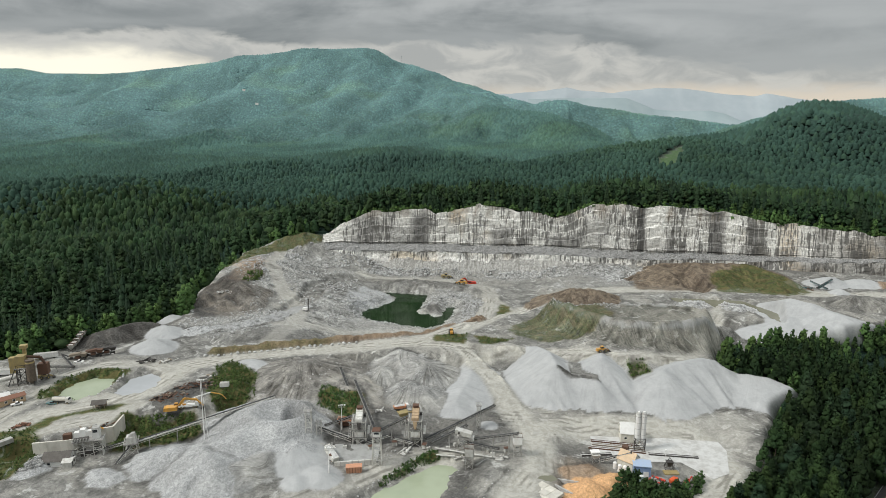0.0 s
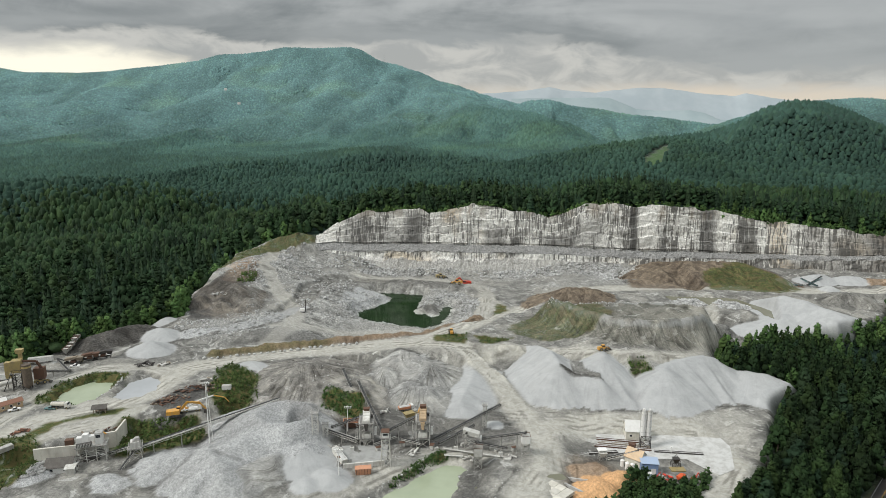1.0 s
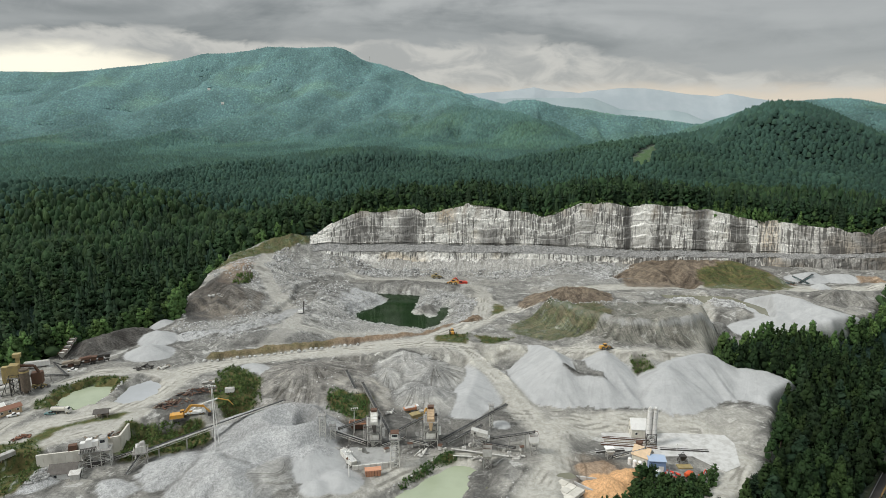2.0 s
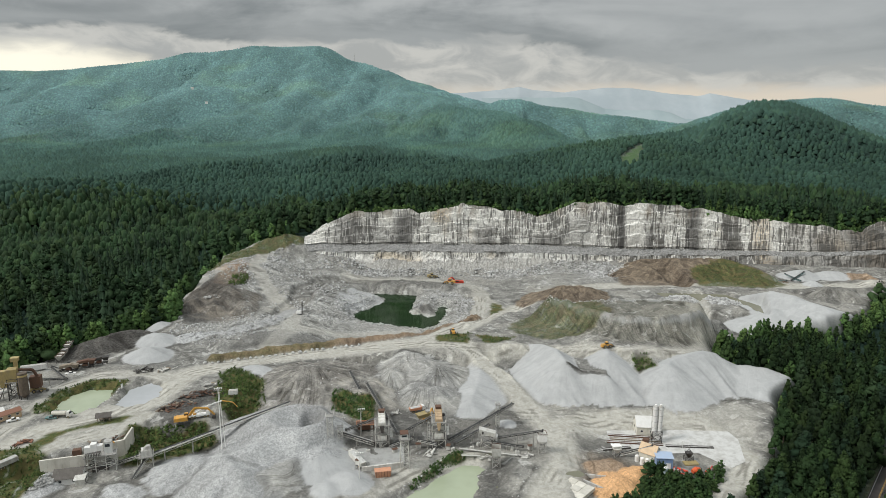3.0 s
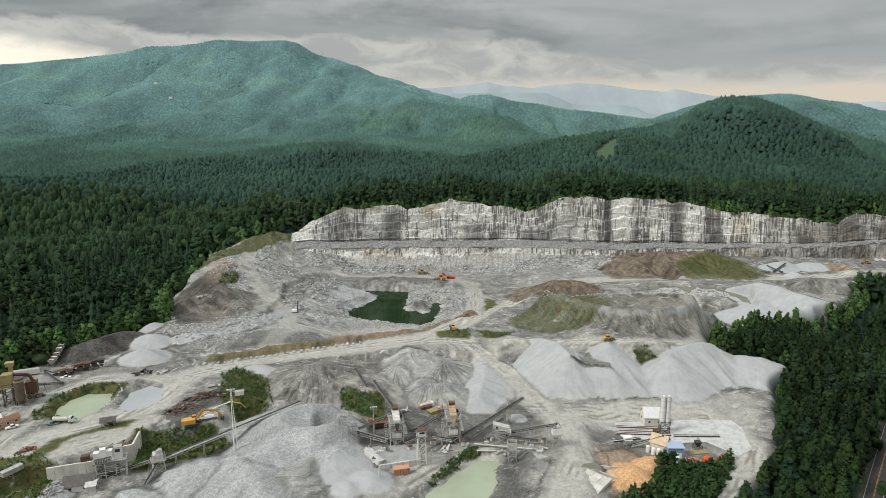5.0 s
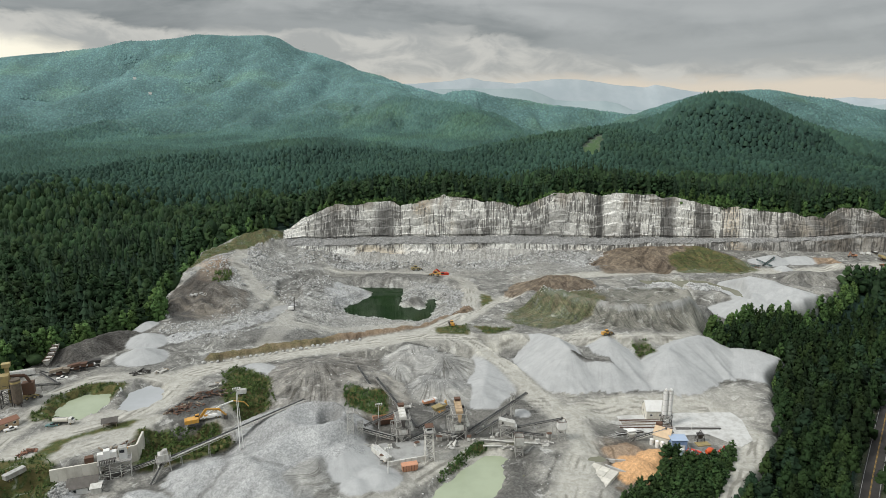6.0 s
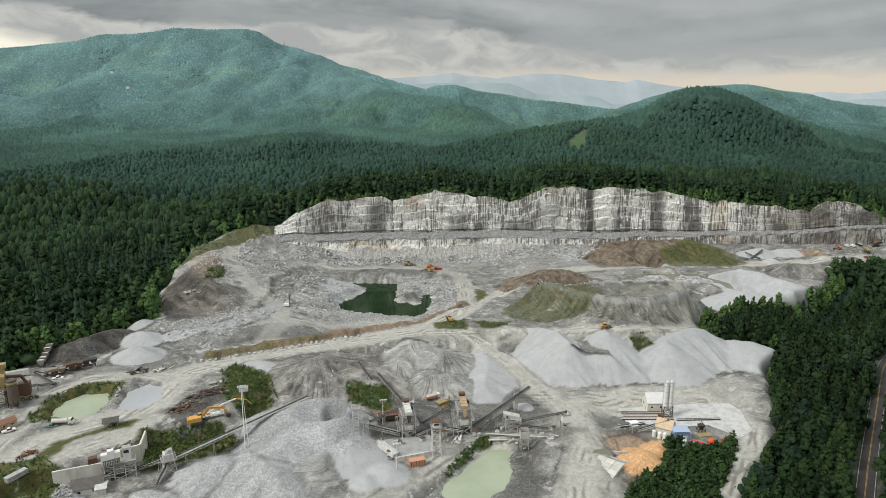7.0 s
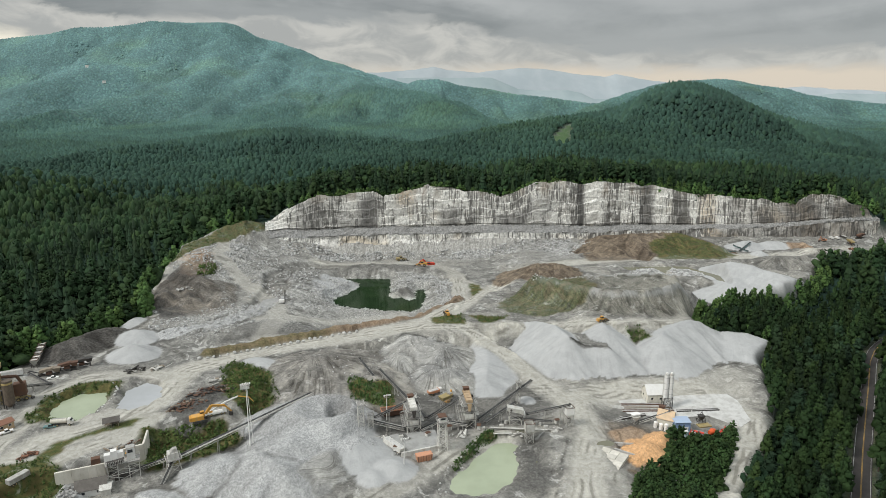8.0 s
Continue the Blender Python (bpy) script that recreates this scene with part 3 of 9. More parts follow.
def land(x, y):
    """Height everywhere, and what covers the ground: eight amounts from 0 to 1."""
    x, y = np.asarray(x, float), np.asarray(y, float)
    wild = natural(x, y)
    d = within(x, y, CLEARING) + 3.5 * fbm(x / 11, y / 11, 2, 77)
    clear = S(-4, 4, d)
    around, down, strength = (np.zeros(x.shape) for _ in range(3))
    grass, soil, dark, road = (np.zeros(x.shape) for _ in range(4))
    pale, woods, sand, rock = (np.zeros(x.shape) for _ in range(4))
    z = np.zeros(x.shape) + 0.5 * fbm(x / 25, y / 25, 3, 5)

    def level(poly, height, soft, cut=0.0):
        nonlocal z
        m = S(-soft, soft, within(x, y, poly) - cut + 0.25 * soft * fbm(x / 9, y / 9, 2, 15))
        z = z * (1 - m) + height * m
        return m

    # west yard above the retaining wall, falling as a dirt bank towards the plant
    level([(-310, 170), (-206, 212), (-180, 236), (-168, 240.5), (-152, 244.5), (-143.5, 266), (-140, 420), (-310, 420)], 7.0, 2.0)
    level([(-150, 268), (-112, 277), (-98, 296), (-96, 330), (-60, 344), (-25, 352), (20, 352), (24, 425), (-150, 425)], 7.6 + 0.025 * (x + 110), 7.0)
    # pit: low floor round the pond, ramping up to the west shoulder
    pit = S(-12, 12, within(x, y, [(-215, 405), (-140, 372), (-66, 386), (-16, 396), (14, 428), (48, 478), (160, 560), (480, 560), (480, 640), (-240, 640)]))
    floor = 0.5 + 9.5 * S(-62, -112, x) + 12.5 * S(-120, -180, x) * S(430, 530, y) + 6.0 * S(-140, -200, x) * S(540, 600, y)
    floor = floor + 6.0 * S(55, 110, x)
    z = z * (1 - pit) + floor * pit
    # road towards the pit, and the east yard
    level([(40, 440), (62, 430), (170, 470), (262, 400), (480, 480), (480, 600), (260, 600), (160, 560), (110, 540)], 6.5 + 0.012 * (x - 100) + 1.5 * S(300, 400, x), 9.0)
    level([(10, 366), (52, 366), (60, 400), (66, 436), (48, 452), (34, 452), (16, 416), (8, 396)], 9.6 - 0.05 * (y - 385), 5.0)
    # terrace above the dust heaps, and the spoil mound on it
    level([(46, 378), (72, 350), (110, 342), (150, 346), (163, 352), (172, 400), (196, 424), (150, 440), (60, 436)], np.interp(x, [46, 60, 75, 92, 118, 145, 165], [8, 9.5, 12, 15.5, 16, 13, 11]), 7.0)
    mound = within(x, y, MOUND)
    crown = S(-13, 4, mound + 3 * fbm(x / 8, y / 8, 2, 51))
    hollow = S(4, 12, mound) * S(410, 385, y)
    z = z + ((25.5 - np.interp(x, [46, 60, 75, 92, 118, 145, 165], [8, 9.5, 12, 15.5, 16, 13, 11])) * crown - 2.4 * hollow + 1.8 * S(0.55, 0.9, crown) * (1 - S(1, 6, mound))) * clear
    z = z + 1.6 * np.abs(fbm(x / 4, y / 30, 2, 61)) * S(0.05, 0.5, crown) * S(1.0, 0.6, crown)
    soil = np.maximum(soil, 0.08 * S(-24, -8, mound) * clear)
    grass = np.maximum(grass, 0.16 * S(-22, -10, mound) * clear)
    dark = np.maximum(dark, 0.24 * S(-24, -10, mound) * (0.6 + 0.9 * fbm(x / 10, y / 10, 3, 53)) * clear)
    pale = np.maximum(pale, 0.85 * S(0.62, 0.8, crown) * (1 - S(0.5, 3, mound + 6 * fbm(x / 5, y / 5, 2, 55))))
    z = z + 1.1 * np.abs(fbm(x / 5, y / 14, 2, 59)) * S(-20, -10, mound) * S(6, -2, mound)
    side = S(-24, -14, mound) * S(3, -2, mound) * clear
    around, down, strength = around * (1 - (side > 0.3)) + (side > 0.3) * (x + 0.3 * y), down * (1 - (side > 0.3)) - (side > 0.3) * mound, np.where(side > 0.3, 0.75 * side, strength)
    # concrete yard
    yard = level([(58, 205), (60, 262), (74, 296), (146, 296), (160, 270), (120, 205)], -4.0, 8.0)
    level([(-30, 190), (-28, 214), (-22, 232), (0, 252), (26, 258), (30, 225), (20, 190)], -2.0, 5.0)
    # scree below the lower face
    foot = np.interp(x, [-220, -120, 0, 140, 200, 480], [0, 1, 1, 0.9, 0.35, 0.35])
    back = 598 - np.interp(x, [p[0] for p in CLIFF], [p[1] for p in CLIFF]) + (y - 598)
    z = z + 10 * S(-34, 3, back) * foot * S(-215, -150, x)
    z = z + 14 * S(-30, 8, back) * S(-110, -160, x) * S(-230, -180, x)
    rock = np.maximum(rock, S(520, 545, y) * S(230, 150, x))
    rock = np.maximum(rock, pit * S(60, 20, x) * 0.9) * np.clip(0.65 + 2.2 * fbm(x / 22, y / 22, 3, 67), 0.15, 1)

    # heaps
    # dark rings at heap feet: damp edges plus contact shade painted in
    damp_foot_shade = np.zeros(x.shape)
    for cx, cy, top, slope, second, kind in HEAPS:
        part = np.hypot(x - cx, y - cy) < 95
        if not part.any():
            continue
        before = z[part]
        after = heap(before, x[part], y[part], cx, cy, top, slope, *(second or (None, None)), rough=0.25 if kind == "pale" else 2.2, clean=kind == "pale")
        foot = heap(before - 50, x[part], y[part], cx, cy, top, slope, *(second or (None, None)), rough=0.25 if kind == "pale" else 2.2, clean=kind == "pale") - before
        gain = S(0.0, 0.5, after - before)
        z[part] = after
        if second:
            d, leg = reach(x[part], y[part], [(cx, cy), second])
        else:
            d, leg = np.hypot(x[part] - cx, y[part] - cy), 0.0
        turn = np.arctan2(x[part] - cx, cy - y[part])
        run_ = 9.0 * turn + leg * 12 + 31 * cx
        for layer_, value in ((around, run_), (down, d), (strength, RUNNELS.get(kind, 0.0))):
            layer_[part] = layer_[part] * (1 - (gain > 0.5)) + (gain > 0.5) * value
        damp_foot_shade[part] = np.maximum(damp_foot_shade[part] * (1 - gain), 0.75 * S(-1.3, -0.5, foot) * (1 - gain) * (kind != "ochre"))
        for m, amounts in ((pale, {"pale": 1.0, "grey": 0.35, "coarse": 0.65, "stony": 0.75, "fan": 0.12}), (rock, {"coarse": 1.0, "rubble": 1.0, "stony": 1.0}), (dark, {"dark": 0.95, "rubble": 0.55, "black": 1.0, "dim": 0.35, "fan": 0.12}), (sand, {"ochre": 1.0, "tan": 0.25}), (soil, {"soil": 0.95, "rubble": 0.34, "dark": 0.20, "black": 0.06, "fan": 0.2, "tan": 0.5})):
            m[part] = m[part] * (1 - gain) + gain * amounts.get(kind, 0.0)
    # the dust banks below the terrace: straight sides at the angle of rest, with sharp crests and shallow fans
    flat_top = S(-1.5, 1.5, within(x, y, [(67, 333), (70, 350), (92, 345), (91, 325), (80, 327)]))
    z = z * (1 - flat_top) + 10.6 * flat_top
    pale, dark = pale * (1 - 0.55 * flat_top), np.maximum(dark, 0.25 * flat_top)
    for slope, kind, crest in BANKS:
        cx, cy = crest[0][:2]
        part = np.hypot(x - cx, y - cy) < 85
        if not part.any():
            continue
        d, along = reach(x[part], y[part], [p[:2] for p in crest])
        top = np.interp(along, range(len(crest)), [p[2] for p in crest])
        fan = vnoise(along * 3.1 + 0.05 * x[part], d * 0.02, int(cx)) + 0.5 * vnoise(0.35 * x[part] + 0.2 * y[part], along * 5, int(cy))
        after = top - slope * d * (1 + 0.16 * fan) + 0.25 * fbm(x[part] / 4, y[part] / 4, 2, 99) * S(0, 4, d)
        gain = S(0.0, 0.4, after - z[part])
        skirt = S(-1.4, -0.3, after - z[part]) * (1 - gain)
        z[part] = np.maximum(z[part], after)
        ends = [p[:2] for p in crest]
        length = np.r_[0, np.cumsum([math.hypot(b[0] - a[0], b[1] - a[1]) for a, b in zip(ends, ends[1:])])]
        leg = np.interp(along, range(len(crest)), length)
        tip = np.array(ends)[np.clip(np.round(along).astype(int), 0, len(ends) - 1)]
        turn = np.arctan2(x[part] - tip[:, 0], tip[:, 1] - y[part]) * ((along <= 0) | (along >= len(ends) - 1) | (np.abs(along - np.round(along)) < 1e-6))
        for layer_, value in ((around, leg + 8.0 * turn + 29 * cx), (down, d), (strength, 0.13 if kind == "pale" else 0.7)):
            layer_[part] = layer_[part] * (1 - (gain > 0.5)) + (gain > 0.5) * value
        amount = 1.0 if kind == "pale" else 0.4
        pale[part] = pale[part] * (1 - gain) + gain * amount
        for m in (rock, dark, sand, soil, grass):
            m[part] = m[part] * (1 - gain)
        damp_foot_shade[part] = np.maximum(damp_foot_shade[part] * (1 - gain), 0.7 * skirt)
    r, _ = reach(x, y, [(70, 330), (75, 327.5), (83, 327), (89, 324.5)])
    z = z + 0.9 * S(2.2, 0.6, r)
    dark, pale = np.maximum(dark, 0.8 * S(2.4, 1.0, r)), pale * (1 - S(2.6, 1.2, r))
    # crater in the gravel heap under the long conveyor
    ring = np.hypot((x + 67.5) / 1.45, y - 270) * (1 + 0.10 * fbm(x / 7, y / 7, 2, 87))
    brim = 13.6 - 0.13 * np.clip(279 - y, 0, 18)
    z = np.where(ring < 34, np.maximum(z, brim - (0.56 + 0.6 * S(-60, -52, x)) * np.maximum(ring - 9.4, 0) - 9 * (ring < 9.4)), z)
    z = np.where(ring < 9.4, brim - 0.55 * (9.4 - ring), z)
    z = np.where(ring < 9.4, np.minimum(z, -5.0 + 2.4 * np.hypot(x + 61.5, y - 271)), z)
    pale = np.maximum(pale, S(30, 24, ring) * 0.7 * S(2, 4, z))
    rock = np.maximum(rock, S(30, 24, ring) * S(2, 4, z))
    # gully through the eastern soil bank
    r, _ = reach(x, y, [(190, 572), (196, 550), (202, 526)])
    z = z - 4.0 * S(11, 3, r) * S(4, 8, z)
    dark = np.maximum(dark, 0.45 * S(12, 6, r + 4 * fbm(x / 7, y / 7, 2, 83)))

    # the road down past the first dust heap is cut into its foot
    r, along = reach(x, y, ROAD_DOWN[:4])
    m = S(9, 4, r)
    z = z * (1 - m) + np.interp(along, [0, 1, 2, 3], [10.0, 5.0, 1.0, -0.5]) * m
    pale = pale * (1 - m)
    # roads
    for line, width, firm in ((ROAD_HAUL, 9, 1.0), (ROAD_TERRACE, 5, 0.9), (ROAD_DOWN, 8, 1.0), (ROAD_PLANT, 6, 0.6), (ROAD_GATE, 8.5, 1.0)):
        r, _ = reach(x, y, line)
        road = np.maximum(road, firm * S(width + 3, width - 3, r + 3.5 * fbm(x / 13, y / 13, 2, 19)))
    for line, width, firm in TRACKS_WEST + TRACKS_SOUTH:
        r, _ = reach(x, y, line)
        road = np.maximum(road, firm * S(width + 2, width - 2, r + 3.0 * fbm(x / 13, y / 13, 2, 23)))
    ringway, _ = reach(x, y, [(-119, 430), (-114, 470), (-119, 501), (-105, 530), (-77, 545), (-27, 545), (14, 535), (28, 506)])
    ringway = S(11, 7, ringway + 3 * fbm(x / 12, y / 12, 2, 93))
    z = z * (1 - 0.8 * ringway) + 0.8 * ringway * (3.4 + 3.0 * S(-85, -118, x))
    rock = rock * (1 - ringway)
    dark = np.maximum(dark, 0.30 * ringway)
    apron = within(x, y, [(44, 205), (46, 250), (50, 300), (110, 300), (150, 314), (166, 304), (150, 276), (84, 298), (60, 268), (58, 205)])
    road = np.maximum(road, 0.62 * S(-5, 5, apron + 5 * fbm(x / 10, y / 10, 3, 27)))
    road = road * (1 - pale)
    spit = S(-3, 3, within(x, y, SPIT) + 3 * fbm(x / 6, y / 6, 2, 58))
    pale, rock = np.maximum(pale, 0.75 * spit), np.maximum(rock, spit)
    # berm of ochre earth along the pit side of the haul road
    r, along = reach(x, y, [(-137, 351), (-74, 371), (-31, 385), (-8, 403), (10, 431), (22, 452)])
    z = z + 2.6 * S(5.0, 1.0, r)
    soil = np.maximum(soil, 0.85 * S(5.5, 3.0, r))
    grass = np.maximum(grass, 0.55 * S(5.5, 3.5, r) * S(1.3, 0.9, along))
    sand = np.maximum(sand, 0.14 * S(5.0, 3.0, r))
    road = road * (1 - S(5.5, 3.5, r))

    # planted and overgrown patches
    for poly, amount in GREEN_PATCHES_WEST + GREEN_PATCHES_SOUTH + GREEN_PATCHES_MIDDLE:
        grass = np.maximum(grass, amount * S(-1.5, 1.5, within(x, y, poly) + 3.0 * fbm(x / 5, y / 5, 3, 29) + 4.0 * fbm(x / 16, y / 16, 2, 33)))
    r, _ = reach(x, y, POND_WEST, True)
    grass = np.maximum(grass, S(9, 6, r + 4 * fbm(x / 6, y / 6, 2, 31)) * S(-172, -180, x - 0.25 * (y - 300)))
    for poly, amount in (([(150, 535), (176, 560), (190, 580), (262, 580), (262, 560), (214, 545), (206, 519), (152, 524)], 0.9), ([(-192, 500), (-190, 528), (-174, 530), (-160, 498), (-172, 488)], 0.8), ([(60, 262), (70, 268), (90, 258), (96, 246), (78, 228), (60, 226)], 0.55)):
        soil = np.maximum(soil, amount * S(-3, 3, within(x, y, poly) + 4 * fbm(x / 7, y / 7, 3, 39)))
    # damp, trampled ground in the plant
    sand = np.maximum(sand, 0.06 * S(-3, 3, within(x, y, [(-192, 480), (-188, 504), (-174, 510), (-166, 492), (-176, 478)]) + 4 * fbm(x / 7, y / 7, 3, 40)))
    bands = S(-6, 6, within(x, y, [(-196, 416), (-199, 446), (-200, 484), (-190, 503), (-168, 482), (-148, 454), (-138, 424), (-150, 412), (-176, 406)]))
    stripe = fbm((x * 0.5 + y * 0.85) / 5, (x * 0.85 - y * 0.5) / 22, 3, 63)
    pale, rock, road = pale * (1 - bands), rock * (1 - 0.6 * bands), road * (1 - bands)
    dark = np.maximum(dark * (1 - 0.5 * bands), bands * np.clip(0.98 + 1.1 * stripe - 0.62 * S(-172, -146, x), 0, 1.0))
    soil = np.maximum(soil * (1 - 0.4 * bands), bands * np.clip(0.12 - 0.8 * stripe + 0.25 * S(-170, -150, x), 0, 0.42))
    sand = np.maximum(sand, 0.20 * S(-3, 3, within(x, y, [(-200, 512), (-198, 540), (-184, 550), (-172, 530), (-176, 510)]) + 5 * fbm(x / 6, y / 6, 3, 46)))
    r, _ = reach(x, y, [(-186, 414), (-197, 432), (-201, 456), (-199, 484), (-194, 504), (-188, 524)])
    loop = S(5, 2.5, r + 1.5 * fbm(x / 8, y / 8, 2, 47))
    dark, soil, road = dark * (1 - 0.8 * loop), soil * (1 - 0.6 * loop), np.maximum(road, 0.45 * loop)
    # dark cover: damp plant floor, also heap gaps and a band below the conveyor
    for poly, amount in DARK_PATCHES_WEST + DARK_PATCHES_SOUTH:
        dark = np.maximum(dark, amount * (1 - pale) * S(-4, 4, within(x, y, poly) + 6 * fbm(x / 9, y / 9, 3, 49)))
    dark = np.maximum(dark, damp_foot_shade * np.clip(0.7 + 1.6 * fbm(x / 12, y / 12, 2, 57), 0, 1) * (1 - 0.8 * road)) * (1 - 0.92 * pale * pale) * (1 - 0.7 * road)
    lumpy = np.abs(fbm(x / 13, y / 13, 3, 73)) * (1 - road) * (1 - 0.9 * pale) * (1 - yard)
    z = z + 2.2 * lumpy + (0.9 * rock + 0.35) * fbm(x / 3.2, y / 3.2, 3, 71) * (1 - 0.8 * road) * (1 - 0.7 * pale) * (1 - 0.8 * yard)

    # ponds are pressed into the ground
    for pond, top, bank in ((POND_WEST, 5.0, 4.0), (POND_GREY, 5.6, 2.5), (POND_NEAR, -3.0, 4.0), (POND_PIT, -3.0, 9.0), (POND_EAST, 7.0, 3.0), (PUDDLES[0], -1.2, 2.0), (PUDDLES[1], -0.1, 1.5), (PUDDLES[2], -2.0, 1.5)):
        p = within(x, y, pond) + 1.6 * fbm(x / 6, y / 6, 2, 91)
        m = S(-bank, 0, p)
        z = z * (1 - m) + (top - 1.6 * S(-0.4, 3, p)) * m
    # the paved highway through the trees
    hr, _ = reach(x, y, HIGHWAY)
    flat = S(14, 6, hr)
    wild = wild - 20.0 * S(80, 14, hr)              # the wooded slope falls to the road
    z = z * clear + (wild * (1 - flat) - 18.3 * flat) * (1 - clear)
    woods = (1 - clear) * (1 - 0.6 * S(7.5, 5, hr))
    for m in (grass, soil, dark, road, pale, sand, rock):
        m *= clear
    grass = np.maximum(grass, 0.8 * S(7.5, 5, hr) * (1 - clear))
    # the cut field on the far slope
    field = S(-6, 6, within(x, y, [(312, 1175), (346, 1172), (360, 1215), (425, 1400), (412, 1400), (334, 1262)]))
    woods, grass = woods * (1 - field), np.maximum(grass, field)
    # behind the rock face the ground steps up to its rim
    return z, (grass, soil, dark, road), (pale, woods, sand, rock), (around, down, strength * clear, strength)


def spread(lo, hi, step, far_lo, far_hi, growth, most):
    """Coordinates, close together from lo to hi and wider apart outside."""
    core = list(np.arange(lo, hi + step, step))
    s, v = step, core[-1]
    while v < far_hi:
        s = min(s * growth, most)
        v += s
        core.append(v)
    s, v = step, core[0]
    while v > far_lo:
        s = min(s * growth, most * 4)
        v -= s
        core.insert(0, v)
    return np.array(core)


def grid_mesh(name, verts, nx, ny, material, smooth=True):
    me = bpy.data.meshes.new(name)
    i = np.arange(nx * ny).reshape(ny, nx)
    quads = np.stack([i[:-1, :-1], i[:-1, 1:], i[1:, 1:], i[1:, :-1]], -1).reshape(-1, 4)
    me.vertices.add(nx * ny)
    me.vertices.foreach_set("co", np.ascontiguousarray(verts, dtype=np.float32).ravel())
    me.loops.add(quads.size)
    me.loops.foreach_set("vertex_index", quads.ravel().astype(np.int32))
    me.polygons.add(len(quads))
    me.polygons.foreach_set("loop_start", np.arange(0, quads.size, 4, dtype=np.int32))
    me.materials.append(material)
    me.update(calc_edges=True)
    me.polygons.foreach_set("use_smooth", np.full(len(quads), smooth))
    return me


gx = spread(-290, 470, 1.22, -4300, 4300, 1.12, 54)
gy = spread(197, 610, 1.16, -1500, 4880, 1.09, 36)
GX, GY = np.meshgrid(gx, gy)
GZ, cover_a, cover_b, flow = land(GX, GY)


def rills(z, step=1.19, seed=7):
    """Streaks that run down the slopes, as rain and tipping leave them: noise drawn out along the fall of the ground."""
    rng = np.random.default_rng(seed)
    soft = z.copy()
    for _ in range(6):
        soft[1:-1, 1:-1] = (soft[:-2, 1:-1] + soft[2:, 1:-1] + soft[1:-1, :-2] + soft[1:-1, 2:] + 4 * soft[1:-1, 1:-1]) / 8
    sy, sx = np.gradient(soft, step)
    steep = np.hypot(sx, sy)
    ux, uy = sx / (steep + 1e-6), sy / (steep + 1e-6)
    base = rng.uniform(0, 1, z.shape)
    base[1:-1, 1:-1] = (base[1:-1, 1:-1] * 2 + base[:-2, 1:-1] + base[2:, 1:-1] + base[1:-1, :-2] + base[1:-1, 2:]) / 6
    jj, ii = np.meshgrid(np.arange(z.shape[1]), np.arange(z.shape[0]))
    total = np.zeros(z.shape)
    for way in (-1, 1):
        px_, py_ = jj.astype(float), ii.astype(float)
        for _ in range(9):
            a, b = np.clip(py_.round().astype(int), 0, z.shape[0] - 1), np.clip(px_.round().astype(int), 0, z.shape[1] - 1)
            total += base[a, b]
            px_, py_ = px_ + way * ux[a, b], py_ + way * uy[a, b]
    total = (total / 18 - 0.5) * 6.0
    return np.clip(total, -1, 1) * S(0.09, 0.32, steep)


def lanes(x, y):
    """Wheel marks: fine bands that follow the roads and fade out beside them."""
    out = np.zeros(x.shape)
    for line, width in ((ROAD_HAUL, 11), (ROAD_TERRACE, 7), (ROAD_DOWN, 20), (ROAD_PLANT, 12), (ROAD_GATE, 11), ([(-204, 258), (-201, 282), (-206, 308), (-192, 327), (-168, 330), (-146, 322)], 13), ([(-119, 430), (-114, 470), (-119, 501), (-105, 530), (-77, 545), (-27, 545), (14, 535), (28, 506), (23, 446), (10, 425)], 11),
                        ([(-160, 360), (-140, 340), (-112, 330), (-90, 350)], 16), ([(36, 300), (80, 300), (130, 310), (170, 318)], 14), ([(-205, 250), (-190, 240), (-160, 262)], 12), ([(205, 500), (260, 500), (320, 520), (400, 540)], 16), ([(-60, 215), (-30, 240), (-6, 262)], 12)):
        r, _ = reach(x, y, line)
        r = r + 2.6 * fbm(x / 17, y / 17, 2, int(abs(line[0][0])) + 3)
        band = np.cos(r * 2 * np.pi / 3.1) * 0.6 + np.cos(r * 2 * np.pi / 4.7 + 1.3) * 0.4
        broken = np.clip(0.5 + 2.4 * fbm(x / 9, y / 9, 3, 97), 0, 1)
        out = out + band * S(width, width * 0.35, r) * broken
    return np.clip(out, -1, 1)


inner = np.ix_((gy > 197) & (gy < 610), (gx > -290) & (gx < 470))
RILL = np.zeros(GZ.shape)
RILL[inner] = rills(GZ[inner]) * (1 - S(13, 10, np.hypot((GX[inner] + 67.5) / 1.45, GY[inner] - 270))) * (1 - S(-4, 6, within(GX[inner], GY[inner], [(40, 205), (44, 262), (48, 300), (110, 300), (150, 316), (170, 316), (166, 250), (120, 205)]))) * (1 - 0.72 * cover_b[0][inner]) * (1 - cover_b[1][inner])
LANE = np.zeros(GZ.shape)
LANE[inner] = lanes(GX[inner], GY[inner]) * (1 - cover_b[0][inner]) * (1 - cover_b[1][inner]) * (1 - cover_a[0][inner])
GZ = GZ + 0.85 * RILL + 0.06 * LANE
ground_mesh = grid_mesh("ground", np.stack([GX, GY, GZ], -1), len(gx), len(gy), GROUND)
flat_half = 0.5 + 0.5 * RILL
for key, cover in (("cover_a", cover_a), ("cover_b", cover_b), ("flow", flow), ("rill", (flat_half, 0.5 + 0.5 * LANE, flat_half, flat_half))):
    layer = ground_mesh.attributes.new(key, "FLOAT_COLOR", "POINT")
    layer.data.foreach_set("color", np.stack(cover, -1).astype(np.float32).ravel())
